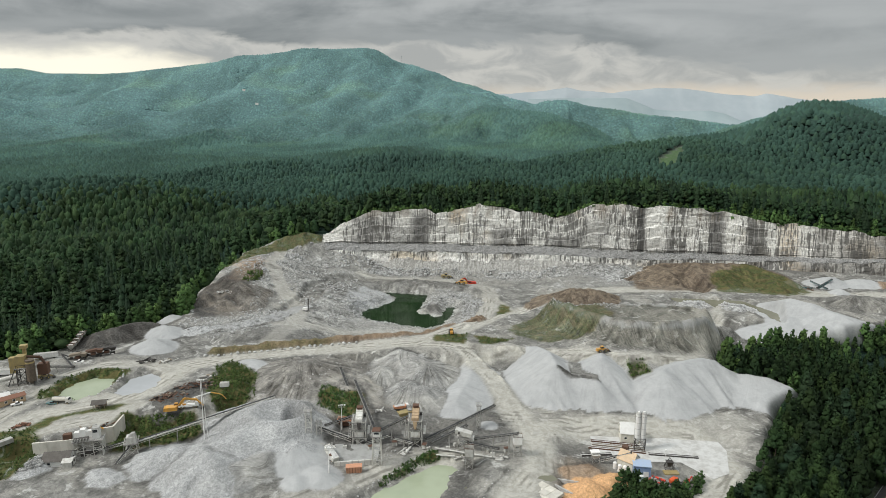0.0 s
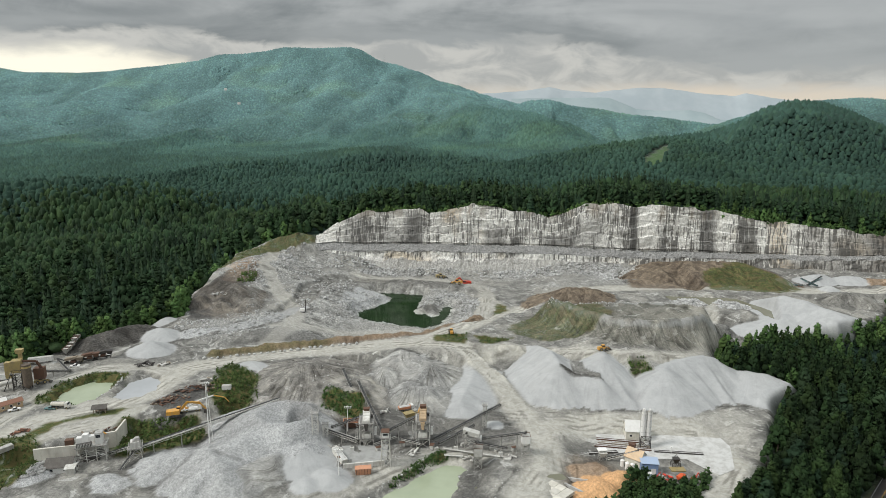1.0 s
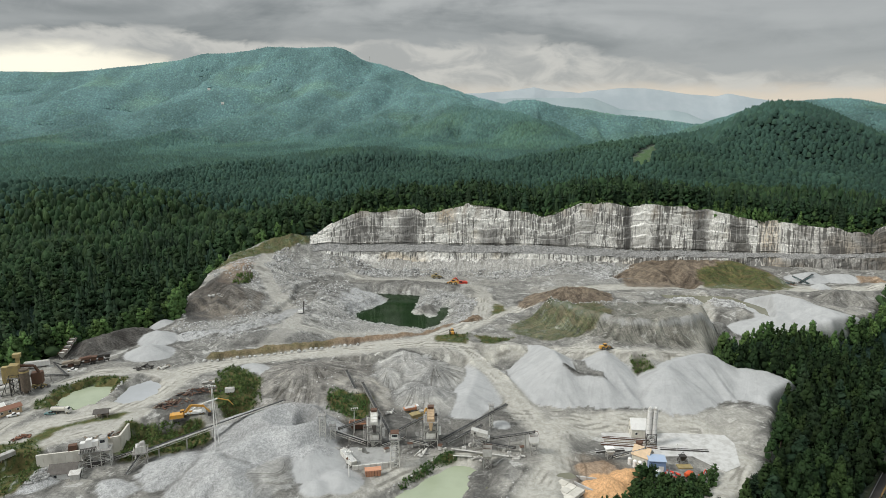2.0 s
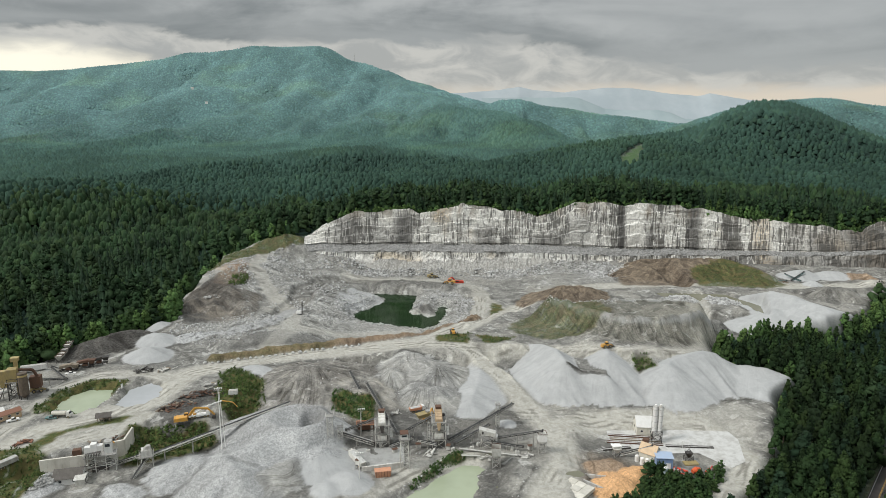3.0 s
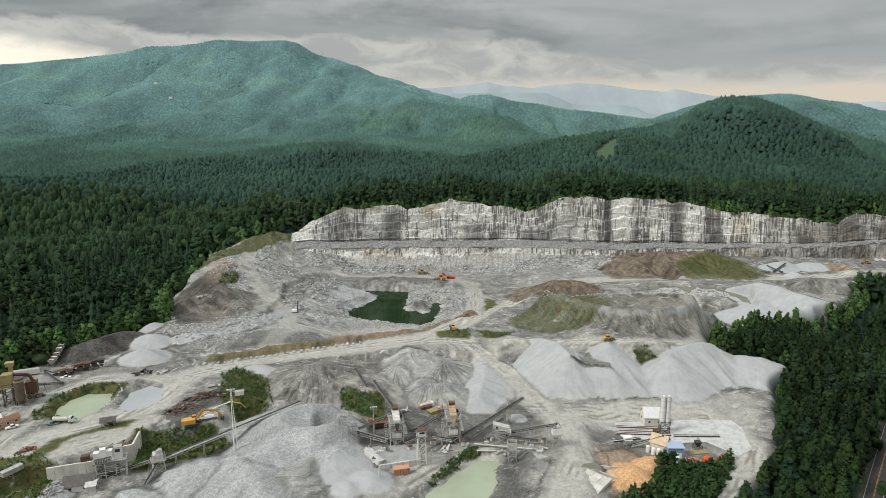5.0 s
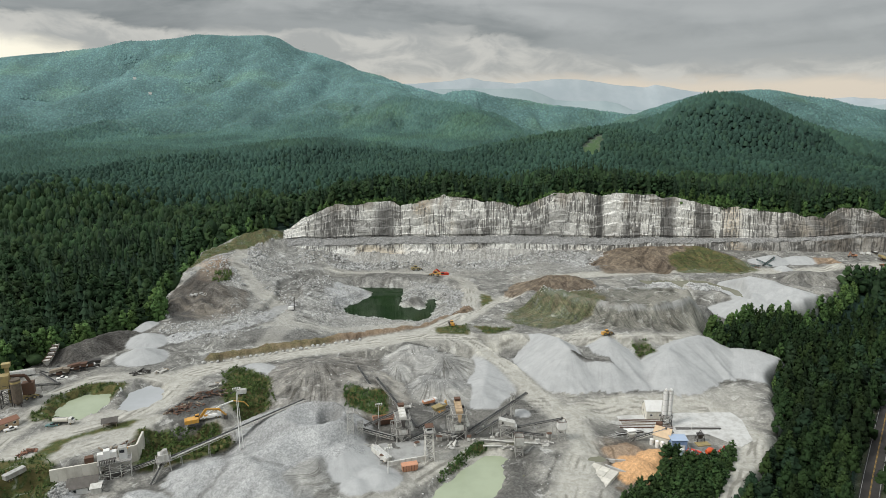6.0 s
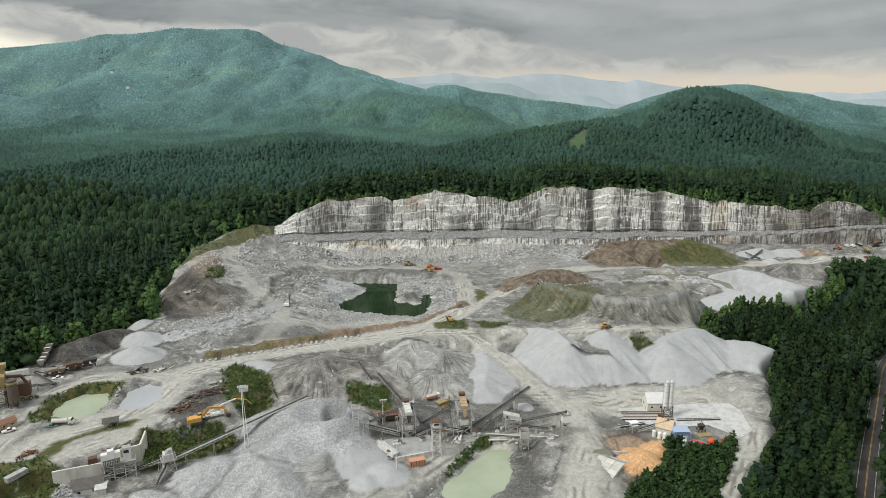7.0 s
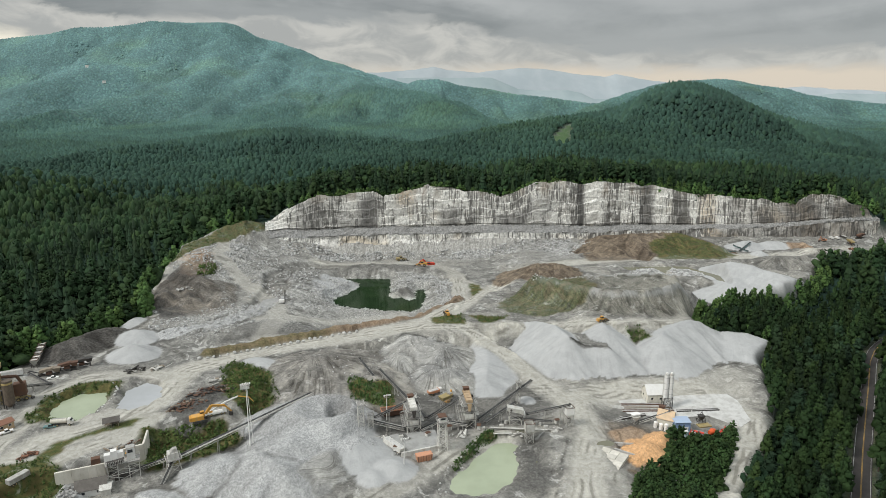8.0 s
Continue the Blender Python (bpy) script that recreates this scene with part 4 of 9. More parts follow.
ground = tagged(new("ground", ground_mesh), "pale gravel quarry floor, dirt haul roads and wooded hills beyond", "ground", kind="structure")


def height_at(x, y):
    """Height of the ground sheet at a place."""
    return float(land(np.array([x]), np.array([y]))[0][0])


# ---- rock face ----
# seepage on the face: from x, to x, from height, up to height, how dark
SEEPS = [(-113, -86, 20, 52, 0.50), (-80, -50, 20, 44, 0.55), (-52, -36, 20, 56, 0.92), (25, 45, 22, 43, 0.70), (52, 62, 20, 36, 0.45), (82, 112, 22, 36, 0.72), (112, 138, 24, 52, 0.40),
         (164, 171, 20, 70, 0.95), (191, 198, 20, 38, 0.70), (230, 243, 20, 64, 0.88), (262, 272, 22, 50, 0.60), (318, 330, 20, 52, 0.40), (300, 334, 5, 21, 0.45), (334, 366, 4, 42, 0.58), (366, 402, 5, 46, 0.85), (402, 440, 4, 26, 0.45), (405, 460, 33, 46, 0.88)]


def rock_material():
    m = Nodes("streaked_rock_face")
    x, _, z = m.sep()
    broad = m.noise(0.030, 5.0, 0.6, (1, 0.4, 1.4))
    grain = m.noise(0.5, 6.0, 0.70, (1, 1, 0.8))
    tiny = m.noise(2.2, 4.0, 0.6)
    c = m.mix(m.step(0.32, 0.66, grain), (0.52, 0.508, 0.47), (0.93, 0.912, 0.86))
    c = m.mix(m.step(0.49, 0.62, broad, 0.0, 0.42), c, (0.34, 0.328, 0.30))
    c = m.mix(m.step(0.58, 0.70, m.noise(0.02, 4.0, 0.5, (1, 0.3, 1), (40, 3, 2)), 0.0, 0.5), c, (0.52, 0.40, 0.24))
    rust = m.math("MULTIPLY", m.step(286, 294, x), m.step(310, 300, x))
    rust = m.math("ADD", rust, m.math("MULTIPLY", m.math("MULTIPLY", m.step(-20, -10, x), m.step(6, -4, x)), m.step(42, 52, z)))
    c = m.mix(m.math("MULTIPLY", rust, m.step(0.40, 0.60, grain, 0.1, 0.65)), c, (0.50, 0.36, 0.20))
    # water stains running down the face
    run = m.noise(0.62, 6.0, 0.68, (1, 0.5, 0.030), (3, 0, 0), 0.3)
    wide = m.noise(0.045, 4.0, 0.6, (1, 0.5, 0.5), (11, 0, 5))
    stain = m.math("ADD", m.math("ADD", m.math("MULTIPLY", run, 0.66), m.math("MULTIPLY", wide, 0.42)), m.step(225, 300, x, 0.0, 0.032))
    c = m.mix(m.step(0.545, 0.600, stain, 0.0, 0.85), c, (0.098, 0.094, 0.086))
    fine = m.noise(1.7, 5.0, 0.7, (1, 0.5, 0.04), (7, 0, 3), 0.2)
    c = m.mix(m.step(0.55, 0.61, m.math("ADD", m.math("MULTIPLY", fine, 0.7), m.math("MULTIPLY", wide, 0.34)), 0.0, 0.75), c, (0.15, 0.143, 0.13))
    # the large seepage stains, ragged at their sides and top
    wavy = m.math("ADD", x, m.math("MULTIPLY", m.math("SUBTRACT", run, 0.5), 9.0))
    tall = m.math("ADD", z, m.math("MULTIPLY", m.math("SUBTRACT", run, 0.5), 34.0))
    for x0, x1, z0, z1, amount in SEEPS:
        soft = min(5.0, 0.3 * (x1 - x0))
        inside = m.math("MULTIPLY", m.math("MULTIPLY", m.step(x0 - soft, x0 + soft, wavy), m.step(x1 + soft, x1 - soft, wavy)), m.math("MULTIPLY", m.step(z0 - 3, z0 + 3, z), m.step(z1 + 3, z1 - 3, tall)))
        c = m.mix(m.math("MULTIPLY", m.math("MULTIPLY", inside, amount), m.step(0.36, 0.72, fine, 1.0, 0.72)), c, (0.080, 0.077, 0.073))
    # bedding and drill lines
    bed = m.noise(0.10, 4.0, 0.6, (0.16, 0.2, 3.2), (0, 0, 8), 0.3)
    c = m.mix(m.step(0.60, 0.66, bed, 0.0, 0.6), c, (0.17, 0.165, 0.155))
    # the brown, weathered brink and eastern end
    brink = m.math("MULTIPLY", m.step(0.50, 0.62, m.noise(0.06, 5.0, 0.6, (1, 0.5, 0.3), (8, 1, 4))), m.step(46, 60, z, 0.0, 0.55))
    c = m.mix(brink, c, (0.26, 0.21, 0.155))
    old = m.math("MULTIPLY", m.math("ADD", m.step(300, 330, x, 0.0, 0.26), m.step(345, 390, x, 0.0, 0.40)), m.step(0.38, 0.56, m.noise(0.05, 5.0, 0.6, (1, 0.5, 1.2), (2, 6, 1)), 0.15, 0.9))
    c = m.mix(old, c, m.mix(m.step(0.4, 0.6, run), (0.23, 0.195, 0.155), (0.085, 0.076, 0.065)))
    h = m.math("ADD", m.math("MULTIPLY", grain, 1.0), m.math("MULTIPLY", tiny, 0.3))
    h = m.math("ADD", h, m.math("MULTIPLY", m.noise(0.35, 3.0, 0.5, (1, 0.5, 0.08)), 0.8))
    return m.done(c, 0.85, h, 0.7, 0.9, 0.0, 0.25)


ROCK = rock_material()


def talus_material():
    m = Nodes("bench_talus")
    c = m.mix(m.step(0.34, 0.66, m.noise(0.9, 7.0, 0.75)), (0.14, 0.138, 0.131), (0.45, 0.445, 0.43))
    c = m.mix(m.step(0.5, 0.68, m.noise(0.06, 5.0, 0.6), 0.0, 0.5), c, (0.22, 0.216, 0.205))
    return m.done(c, 0.9, m.noise(1.4, 5.0, 0.7), 0.8, 0.8)


TALUS = talus_material()


def scree_material():
    m = Nodes("streaked_scree")
    c = m.mix(m.step(0.34, 0.66, m.noise(0.8, 7.0, 0.75, (1, 1, 0.5))), (0.22, 0.215, 0.20), (0.60, 0.585, 0.545))
    c = m.mix(m.step(0.46, 0.62, m.noise(0.42, 5.0, 0.65, (1, 0.3, 0.10), (4, 0, 1), 0.8), 0.0, 0.7), c, (0.25, 0.24, 0.215))
    c = m.mix(m.step(0.56, 0.66, m.noise(0.08, 5.0, 0.6), 0.0, 0.6), c, (0.50, 0.485, 0.445))
    return m.done(c, 0.9, m.noise(1.2, 5.0, 0.7), 0.8, 0.7)


SCREE = scree_material()


def cliff_face():
    legs = np.array(CLIFF, float)
    run = np.r_[0, np.cumsum(np.hypot(*np.diff(legs, axis=0).T))]
    s = np.arange(0, run[-1], 0.9)
    px, py = np.interp(s, run, legs[:, 0]), np.interp(s, run, legs[:, 1])
    top = np.interp(px, RIM_X, RIM_Z) - 1.0 + 2.0 * fbm(s / 12, s * 0, 4, 201) + 0.6 * np.sign(vnoise(s / 9, s * 0 + 3.3, 207))
    lean = S(190, 120, px)
    bench = np.interp(px, [-140, 60, 196, 290, 339, 368, 397, 425], [27, 26.5, 22.4, 22.8, 24.4, 26.8, 30.5, 32.2]) + 1.2 * fbm(s / 20, s * 0, 3, 203)
    sag = np.interp(px, [150, 280, 380], [5.5, 3.2, 1.4])
    width = np.interp(px, [150, 280, 380], [9.0, 6.5, 4.5])
    rows = []

    def row(z, out):
        rows.append(np.stack([px, py + out, z], -1))

    for back, drop in ((12, -8), (8, -3.0), (4.5, -0.6), (2.6, 0.1)):
        row(top - drop * -1, np.full(s.shape, float(back)))
    for k in range(41):                            # upper wall
        v = k / 40
        z = top + (bench - top) * v
        ledge = 1.3 * np.floor(v * 3.99 + 0.75 * fbm(s / 34, s * 0 + 2, 2, 211)) - 2.0 * (v > 0.955)
        rough = 1.3 * fbm(s / 12, z / 10, 4, 221) + 0.8 * np.round(2.2 * fbm(s / 8, z / 5, 2, 231)) * 0.5
        row(z, 2.0 - 2.6 * v - ledge * (0.8 - 0.4 * S(240, 320, px)) + rough)
    for k in range(1, 10):                         # broken bench
        v = k / 9
        row(bench - sag * v**1.2 + 1.5 * fbm(s / 2.0, s * 0 + 9 * v, 3, 241), -2.0 - width * v + 1.2 * fbm(s / 4, s * 0 + 5 * v, 2, 243))
    for k in range(1, 19):                         # lower wall, breaking up into scree
        v = k / 18
        z = bench - sag + (2.0 - bench + sag) * v
        rough = 2.2 * fbm(s / 7, z / 9, 4, 251) + 1.1 * np.round(2 * fbm(s / 5, z / 6, 2, 253)) * 0.5
        row(z, -2.0 - width - 2.5 * v - lean * 11.0 * np.clip(v - 0.3, 0, 1) + rough * (1 - 0.5 * lean * S(0.4, 0.7, v)))
    verts = np.stack(rows)[::-1]
    me = grid_mesh("rock_face", verts, len(s), len(rows), ROCK)
    me.polygons.foreach_set("use_smooth", np.zeros(len(me.polygons), bool))
    me.materials.append(TALUS)
    me.materials.append(SCREE)
    level = np.repeat(np.arange(len(rows) - 1), len(s) - 1)
    across = np.tile(np.arange(len(s) - 1), len(rows) - 1)
    heaped = (level < 10 + 4 * fbm(across / 14.0, across * 0.0, 3, 261)) & (px[across] < 176 + 30 * fbm(level / 3.0, across * 0.0, 2, 263))
    me.polygons.foreach_set("material_index", np.where(heaped, 2, ((level >= 17) & (level < 26)).astype(int)).astype(np.int32))
    return tagged(new("rock_face", me), "pale grey blasted quarry face with dark water streaks and a broken bench", "rock face", kind="structure")


cliff_face()


# ---- water ----
def water_material(name, shallow, deep, rough, gloss=0.3):
    m = Nodes(name)
    c = m.mix(m.step(0.35, 0.65, m.noise(0.06, 4.0, 0.6)), shallow, deep)
    return m.done(c, rough, m.noise(1.2, 3.0), 0.06, 0.05, 0.0, gloss)


def water(name, outline, level, material, label, grow=2.5):
    bm = bmesh.new()
    pts = []
    n = len(outline)
    for i in range(n):
        (ax, ay), (bx, by), (ex, ey) = outline[i - 1], outline[i], outline[(i + 1) % n]
        nx, ny = (ey - ay), -(ex - ax)
        l = math.hypot(nx, ny) or 1
        turn = sum(outline[k - 1][0] * outline[k][1] - outline[k][0] * outline[k - 1][1] for k in range(n))
        sgn = 1 if turn > 0 else -1
        pts.append(bm.verts.new((bx + sgn * nx / l * grow, by + sgn * ny / l * grow, level)))
    face = bm.faces.new(pts)
    if face.normal.z < 0 or face.calc_center_median() is None:
        face.normal_flip()
    bmesh.ops.triangulate(bm, faces=bm.faces[:])
    bmesh.ops.recalc_face_normals(bm, faces=bm.faces[:])
    for f in bm.faces:
        if f.normal.z < 0:
            f.normal_flip()
    me = bpy.data.meshes.new(name)
    bm.to_mesh(me)
    bm.free()
    me.materials.append(material)
    return tagged(new(name, me), label, "pond", kind="structure")


MILKY = water_material("milky_green_water", (0.32, 0.36, 0.25), (0.36, 0.40, 0.28), 0.16)
DEEP = water_material("dark_green_water", (0.008, 0.024, 0.007), (0.013, 0.033, 0.010), 0.06, 0.07)
SILT = water_material("grey_silt_water", (0.36, 0.37, 0.375), (0.41, 0.42, 0.43), 0.35)
BROWN = water_material("shallow_brown_green_water", (0.165, 0.16, 0.11), (0.20, 0.195, 0.14), 0.2)
water("water_west", POND_WEST, 5.0 - 0.25, MILKY, "milky green settling pond ringed by weeds", 1.0)
water("water_grey", POND_GREY, 5.6 - 0.25, SILT, "flat grey silt pond beside the haul road", 1.0)
water("water_near", POND_NEAR, -3.0 - 0.25, MILKY, "milky green process pond below the plant", 1.0)
water("water_pit", POND_PIT, -3.0 - 0.3, DEEP, "dark green water standing in the quarry pit", 1.5)
for outline, level, label in ((PUDDLES[0], -1.4, "small brown puddle on the trampled yard"), (PUDDLES[1], -0.3, "square olive settling tank below the screen"), (PUDDLES[2], -2.2, "narrow olive puddle beside the milky pond")):
    water("puddle", outline, level, BROWN, label, 0.6)
water("water_east", POND_EAST, 7.0 - 0.25, BROWN, "shallow brownish green puddle behind the spoil mound", 1.0)


# ---- woods ----
def leaf_material(name, dark, light, warm, spread_of_tone=(0.62, 1.38)):
    m = Nodes(name)
    tint, _, _, _ = m.attribute("tint")
    own = m.math("FRACT", m.math("ADD", tint, m.random()))
    c = m.mix(m.step(0.1, 0.9, m.island()), dark, light)
    c = m.mix(m.step(0.45, 1.0, m.math("FRACT", m.math("MULTIPLY", own, 7.3)), 0.0, 0.7), c, warm)
    tone = m.math("MULTIPLY", m.step(0.0, 1.0, m.noise(0.012, 4.0), 0.72, 1.28), m.step(0.0, 1.0, own, *spread_of_tone))
    tone = m.math("MULTIPLY", tone, m.step(0.30, 0.70, m.noise(1.3, 3.0, 0.6), 0.74, 1.26))
    c = m.mix(1.0, c, m.mix(tone, (0, 0, 0), (1, 1, 1)), "MULTIPLY")
    return m.done(c, 0.75, None, spec=0.12)


LEAF = leaf_material("broadleaf_foliage", (0.0160, 0.0367, 0.0145), (0.0253, 0.0508, 0.0210), (0.0352, 0.0605, 0.0210), (0.72, 1.28))
NEEDLE = leaf_material("pine_foliage", (0.0135, 0.031, 0.0155), (0.021, 0.041, 0.021), (0.027, 0.047, 0.019), (0.72, 1.28))


def hazed_hill_leaf_material():
    m = Nodes("hazed_hill_foliage")
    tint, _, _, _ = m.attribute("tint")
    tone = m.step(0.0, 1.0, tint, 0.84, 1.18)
    # crowns take the same colour with distance haze painted in
    c = m.mix(1.0, hazed_hill_tone(m), m.mix(tone, (0, 0, 0), (1, 1, 1)), "MULTIPLY")
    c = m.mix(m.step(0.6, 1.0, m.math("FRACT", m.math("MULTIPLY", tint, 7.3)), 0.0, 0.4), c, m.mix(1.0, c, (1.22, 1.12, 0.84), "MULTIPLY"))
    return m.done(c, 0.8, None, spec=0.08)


HAZED_HILL_LEAF = hazed_hill_leaf_material()
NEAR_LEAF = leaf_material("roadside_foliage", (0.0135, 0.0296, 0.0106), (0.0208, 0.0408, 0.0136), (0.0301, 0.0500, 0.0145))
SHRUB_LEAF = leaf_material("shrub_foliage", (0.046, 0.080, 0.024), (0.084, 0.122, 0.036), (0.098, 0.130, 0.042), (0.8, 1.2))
# brighter copy of the forest leaf colours, with sunlight put into the colour
EDGE_LEAF = leaf_material("painted_sunlit_edge_foliage", (0.0435, 0.0850, 0.0264), (0.0627, 0.1137, 0.0345), (0.0819, 0.1300, 0.0368))
HEDGE_LEAF = leaf_material("hedge_foliage", (0.024, 0.050, 0.017), (0.036, 0.068, 0.022), (0.047, 0.079, 0.024))
BARK = worn("bark", (0.11, 0.085, 0.065), (0.055, 0.045, 0.038), 0.95)


def leaf(center, normal, size, rng):
    """One three-cornered spray of leaves."""
    n = normal / (np.linalg.norm(normal) + 1e-9)
    a = np.cross(n, rng.normal(size=3))
    a /= np.linalg.norm(a) + 1e-9
    b = np.cross(n, a)
    return [center + (a * np.cos(q) + b * np.sin(q)) * size * rng.uniform(0.7, 1.3) for q in (0.0, 2.09, 4.19)]


GOLD = (1 + 5 ** 0.5) / 2
ICO_V = np.array([(a, b * GOLD, 0) for a in (-1, 1) for b in (-1, 1)] + [(0, a, b * GOLD) for a in (-1, 1) for b in (-1, 1)] + [(b * GOLD, 0, a) for a in (-1, 1) for b in (-1, 1)]) / (1 + GOLD * GOLD) ** 0.5
ICO_F = np.array([(a, b, c) for a in range(12) for b in range(a + 1, 12) for c in range(b + 1, 12) if max(np.linalg.norm(ICO_V[a] - ICO_V[b]), np.linalg.norm(ICO_V[b] - ICO_V[c]), np.linalg.norm(ICO_V[a] - ICO_V[c])) < 1.2])
turned = np.einsum("ij,ij->i", np.cross(ICO_V[ICO_F[:, 1]] - ICO_V[ICO_F[:, 0]], ICO_V[ICO_F[:, 2]] - ICO_V[ICO_F[:, 0]]), ICO_V[ICO_F].mean(axis=1)) < 0
ICO_F[turned] = ICO_F[turned][:, ::-1]


def broadleaf(seed, lumps, cards, size, spire=0.85):
    """Crown of a broadleaf tree one unit high: boughs of foliage round a stem, each fringed with leaf sprays. Also its leaf directions."""
    rng = np.random.default_rng(seed)
    verts, faces, normals, n = [], [], [], 0
    boughs = []
    for k in range(lumps):
        v = (k + 0.5) / lumps
        z = 0.28 + 0.64 * v + rng.uniform(-0.03, 0.03)
        r = 0.205 * (1 - v) ** spire * rng.uniform(0.7, 1.15)
        a = 2.4 * k + rng.uniform(-0.4, 0.4) + seed
        c = np.array([r * np.cos(a), r * np.sin(a), z])
        w = (0.138 - 0.070 * v) * rng.uniform(0.75, 1.25) * (14 / (lumps + 4)) ** 0.4
        p = ICO_V * rng.uniform(0.50, 1.50, (12, 1))
        verts.append(c + p * w * np.array([1, 1, 0.9]))
        faces.append(ICO_F + n)
        normals.append(ICO_V * 0.65 + rng.normal(size=(12, 3)) * 0.30 + np.array([c[0] * 2.2, c[1] * 2.2, 0.25]))
        boughs.append((c, w))
        n += 12
    for k in range(cards):
        c, w = boughs[rng.integers(0, lumps)]
        d = rng.normal(size=3)
        d[2] = d[2] if d[2] > -0.3 else -d[2]
        d /= np.linalg.norm(d)
        at = c + d * w * rng.uniform(0.90, 1.42)
        verts.append(np.array(leaf(at, d + rng.normal(size=3) * 0.45, size, rng)))
        faces.append(np.array([[n, n + 1, n + 2]]))
        normals.append(np.repeat([d * 0.65 + rng.normal(size=3) * 0.30 + np.array([c[0] * 2.2, c[1] * 2.2, 0.25])], 3, 0))
        n += 3
    normals = np.concatenate(normals)
    return np.concatenate(verts), np.concatenate(faces), normals / np.linalg.norm(normals, axis=1, keepdims=True)


def conifer(seed, tiers, points):
    """Crown of a pine one unit high: uneven drooping tiers of boughs, each a ragged star."""
    rng = np.random.default_rng(seed)
    verts, faces, n = [], [], 0
    for k in range(tiers):
        v = k / max(tiers - 1, 1)
        z = 0.20 + 0.66 * v
        r = 0.205 * (1 - v) ** 0.85 + 0.035
        tip = z + (0.34 if tiers < 5 else 0.24) * (1 - 0.45 * v)
        lean = rng.uniform(-0.02, 0.02, 2)
        verts.append(np.array([[lean[0], lean[1], min(tip, 1.0)]]))
        a = np.arange(2 * points) * np.pi / points + rng.uniform(0, 6)
        q = r * np.where(np.arange(2 * points) % 2, rng.uniform(0.40, 0.62, 2 * points), rng.uniform(0.75, 1.2, 2 * points))
        verts.append(np.stack([q * np.cos(a), q * np.sin(a), z - 0.35 * q + rng.uniform(-0.015, 0.015, 2 * points)], -1))
        faces.append(np.array([[n, n + 1 + i, n + 1 + (i + 1) % (2 * points)] for i in range(2 * points)]))
        n += 1 + 2 * points
    return np.concatenate(verts), np.concatenate(faces)


def clump(seed):
    """A distant crown: a lumpy dome one unit high."""
    rng = np.random.default_rng(seed)
    v = [(0.03 * rng.normal(), 0.03 * rng.normal(), 0.93)]
    for ring, (z, r) in enumerate(((0.76, 0.18), (0.30, 0.27))):
        for k in range(5):
            a = (k + 0.5 * ring) * 2 * np.pi / 5
            q = r * rng.uniform(0.75, 1.25)
            v.append((q * np.cos(a), q * np.sin(a), z * rng.uniform(0.85, 1.12)))
    f = [[0, 1 + k, 1 + (k + 1) % 5] for k in range(5)]
    for k in range(5):
        f += [[1 + k, 6 + k, 1 + (k + 1) % 5], [1 + (k + 1) % 5, 6 + k, 6 + (k + 1) % 5]]
    return np.array(v), np.array(f)


def cap(seed):
    """A crown many hundred metres off: one uneven dome, one unit high."""
    rng = np.random.default_rng(seed)
    v = [(0.05 * rng.normal(), 0.05 * rng.normal(), rng.uniform(0.9, 1.05))]
    for k in range(6):
        a = k * 2 * np.pi / 6 + rng.uniform(-0.3, 0.3)
        q = 0.46 * rng.uniform(0.75, 1.25)
        v.append((q * np.cos(a), q * np.sin(a), rng.uniform(-0.15, 0.12)))
    return np.array(v), np.array([[0, 1 + k, 1 + (k + 1) % 6] for k in range(6)])


def tufted(seed, lumps):
    """A rounded crown of several lumpy domes, one unit high."""
    rng = np.random.default_rng(seed)
    verts, faces, n = [], [], 0
    for k in range(lumps):
        v, f = clump(seed * 31 + k)
        if k == 0:
            v = v * np.array([0.85, 0.85, 0.98])
        else:
            a, lift = k * 2 * np.pi / (lumps - 1) + rng.uniform(-0.4, 0.4), rng.uniform(0.18, 0.52)
            size = rng.uniform(0.42, 0.62)
            v = v * np.array([size, size, size * 0.85]) + np.array([0.15 * np.cos(a), 0.15 * np.sin(a), lift])
        verts.append(v)
        faces.append(f + n)
        n += len(v)
    return np.concatenate(verts), np.concatenate(faces)


def crown_normals(v, habit):
    """Leaf directions that follow the crown, as the eye sees a tree from afar."""
    if habit == "cone":
        r = np.hypot(v[:, 0], v[:, 1]) + 1e-6
        n = np.stack([v[:, 0] / r * 0.8, v[:, 1] / r * 0.8, np.full(len(v), 0.65)], -1)
    else:
        n = np.stack([v[:, 0], v[:, 1], 0.8 * (v[:, 2] - 0.5)], -1)
        n = n / (np.linalg.norm(n, axis=1, keepdims=True) + 1e-6) + np.array([0, 0, 0.30])
    return n / np.linalg.norm(n, axis=1, keepdims=True)


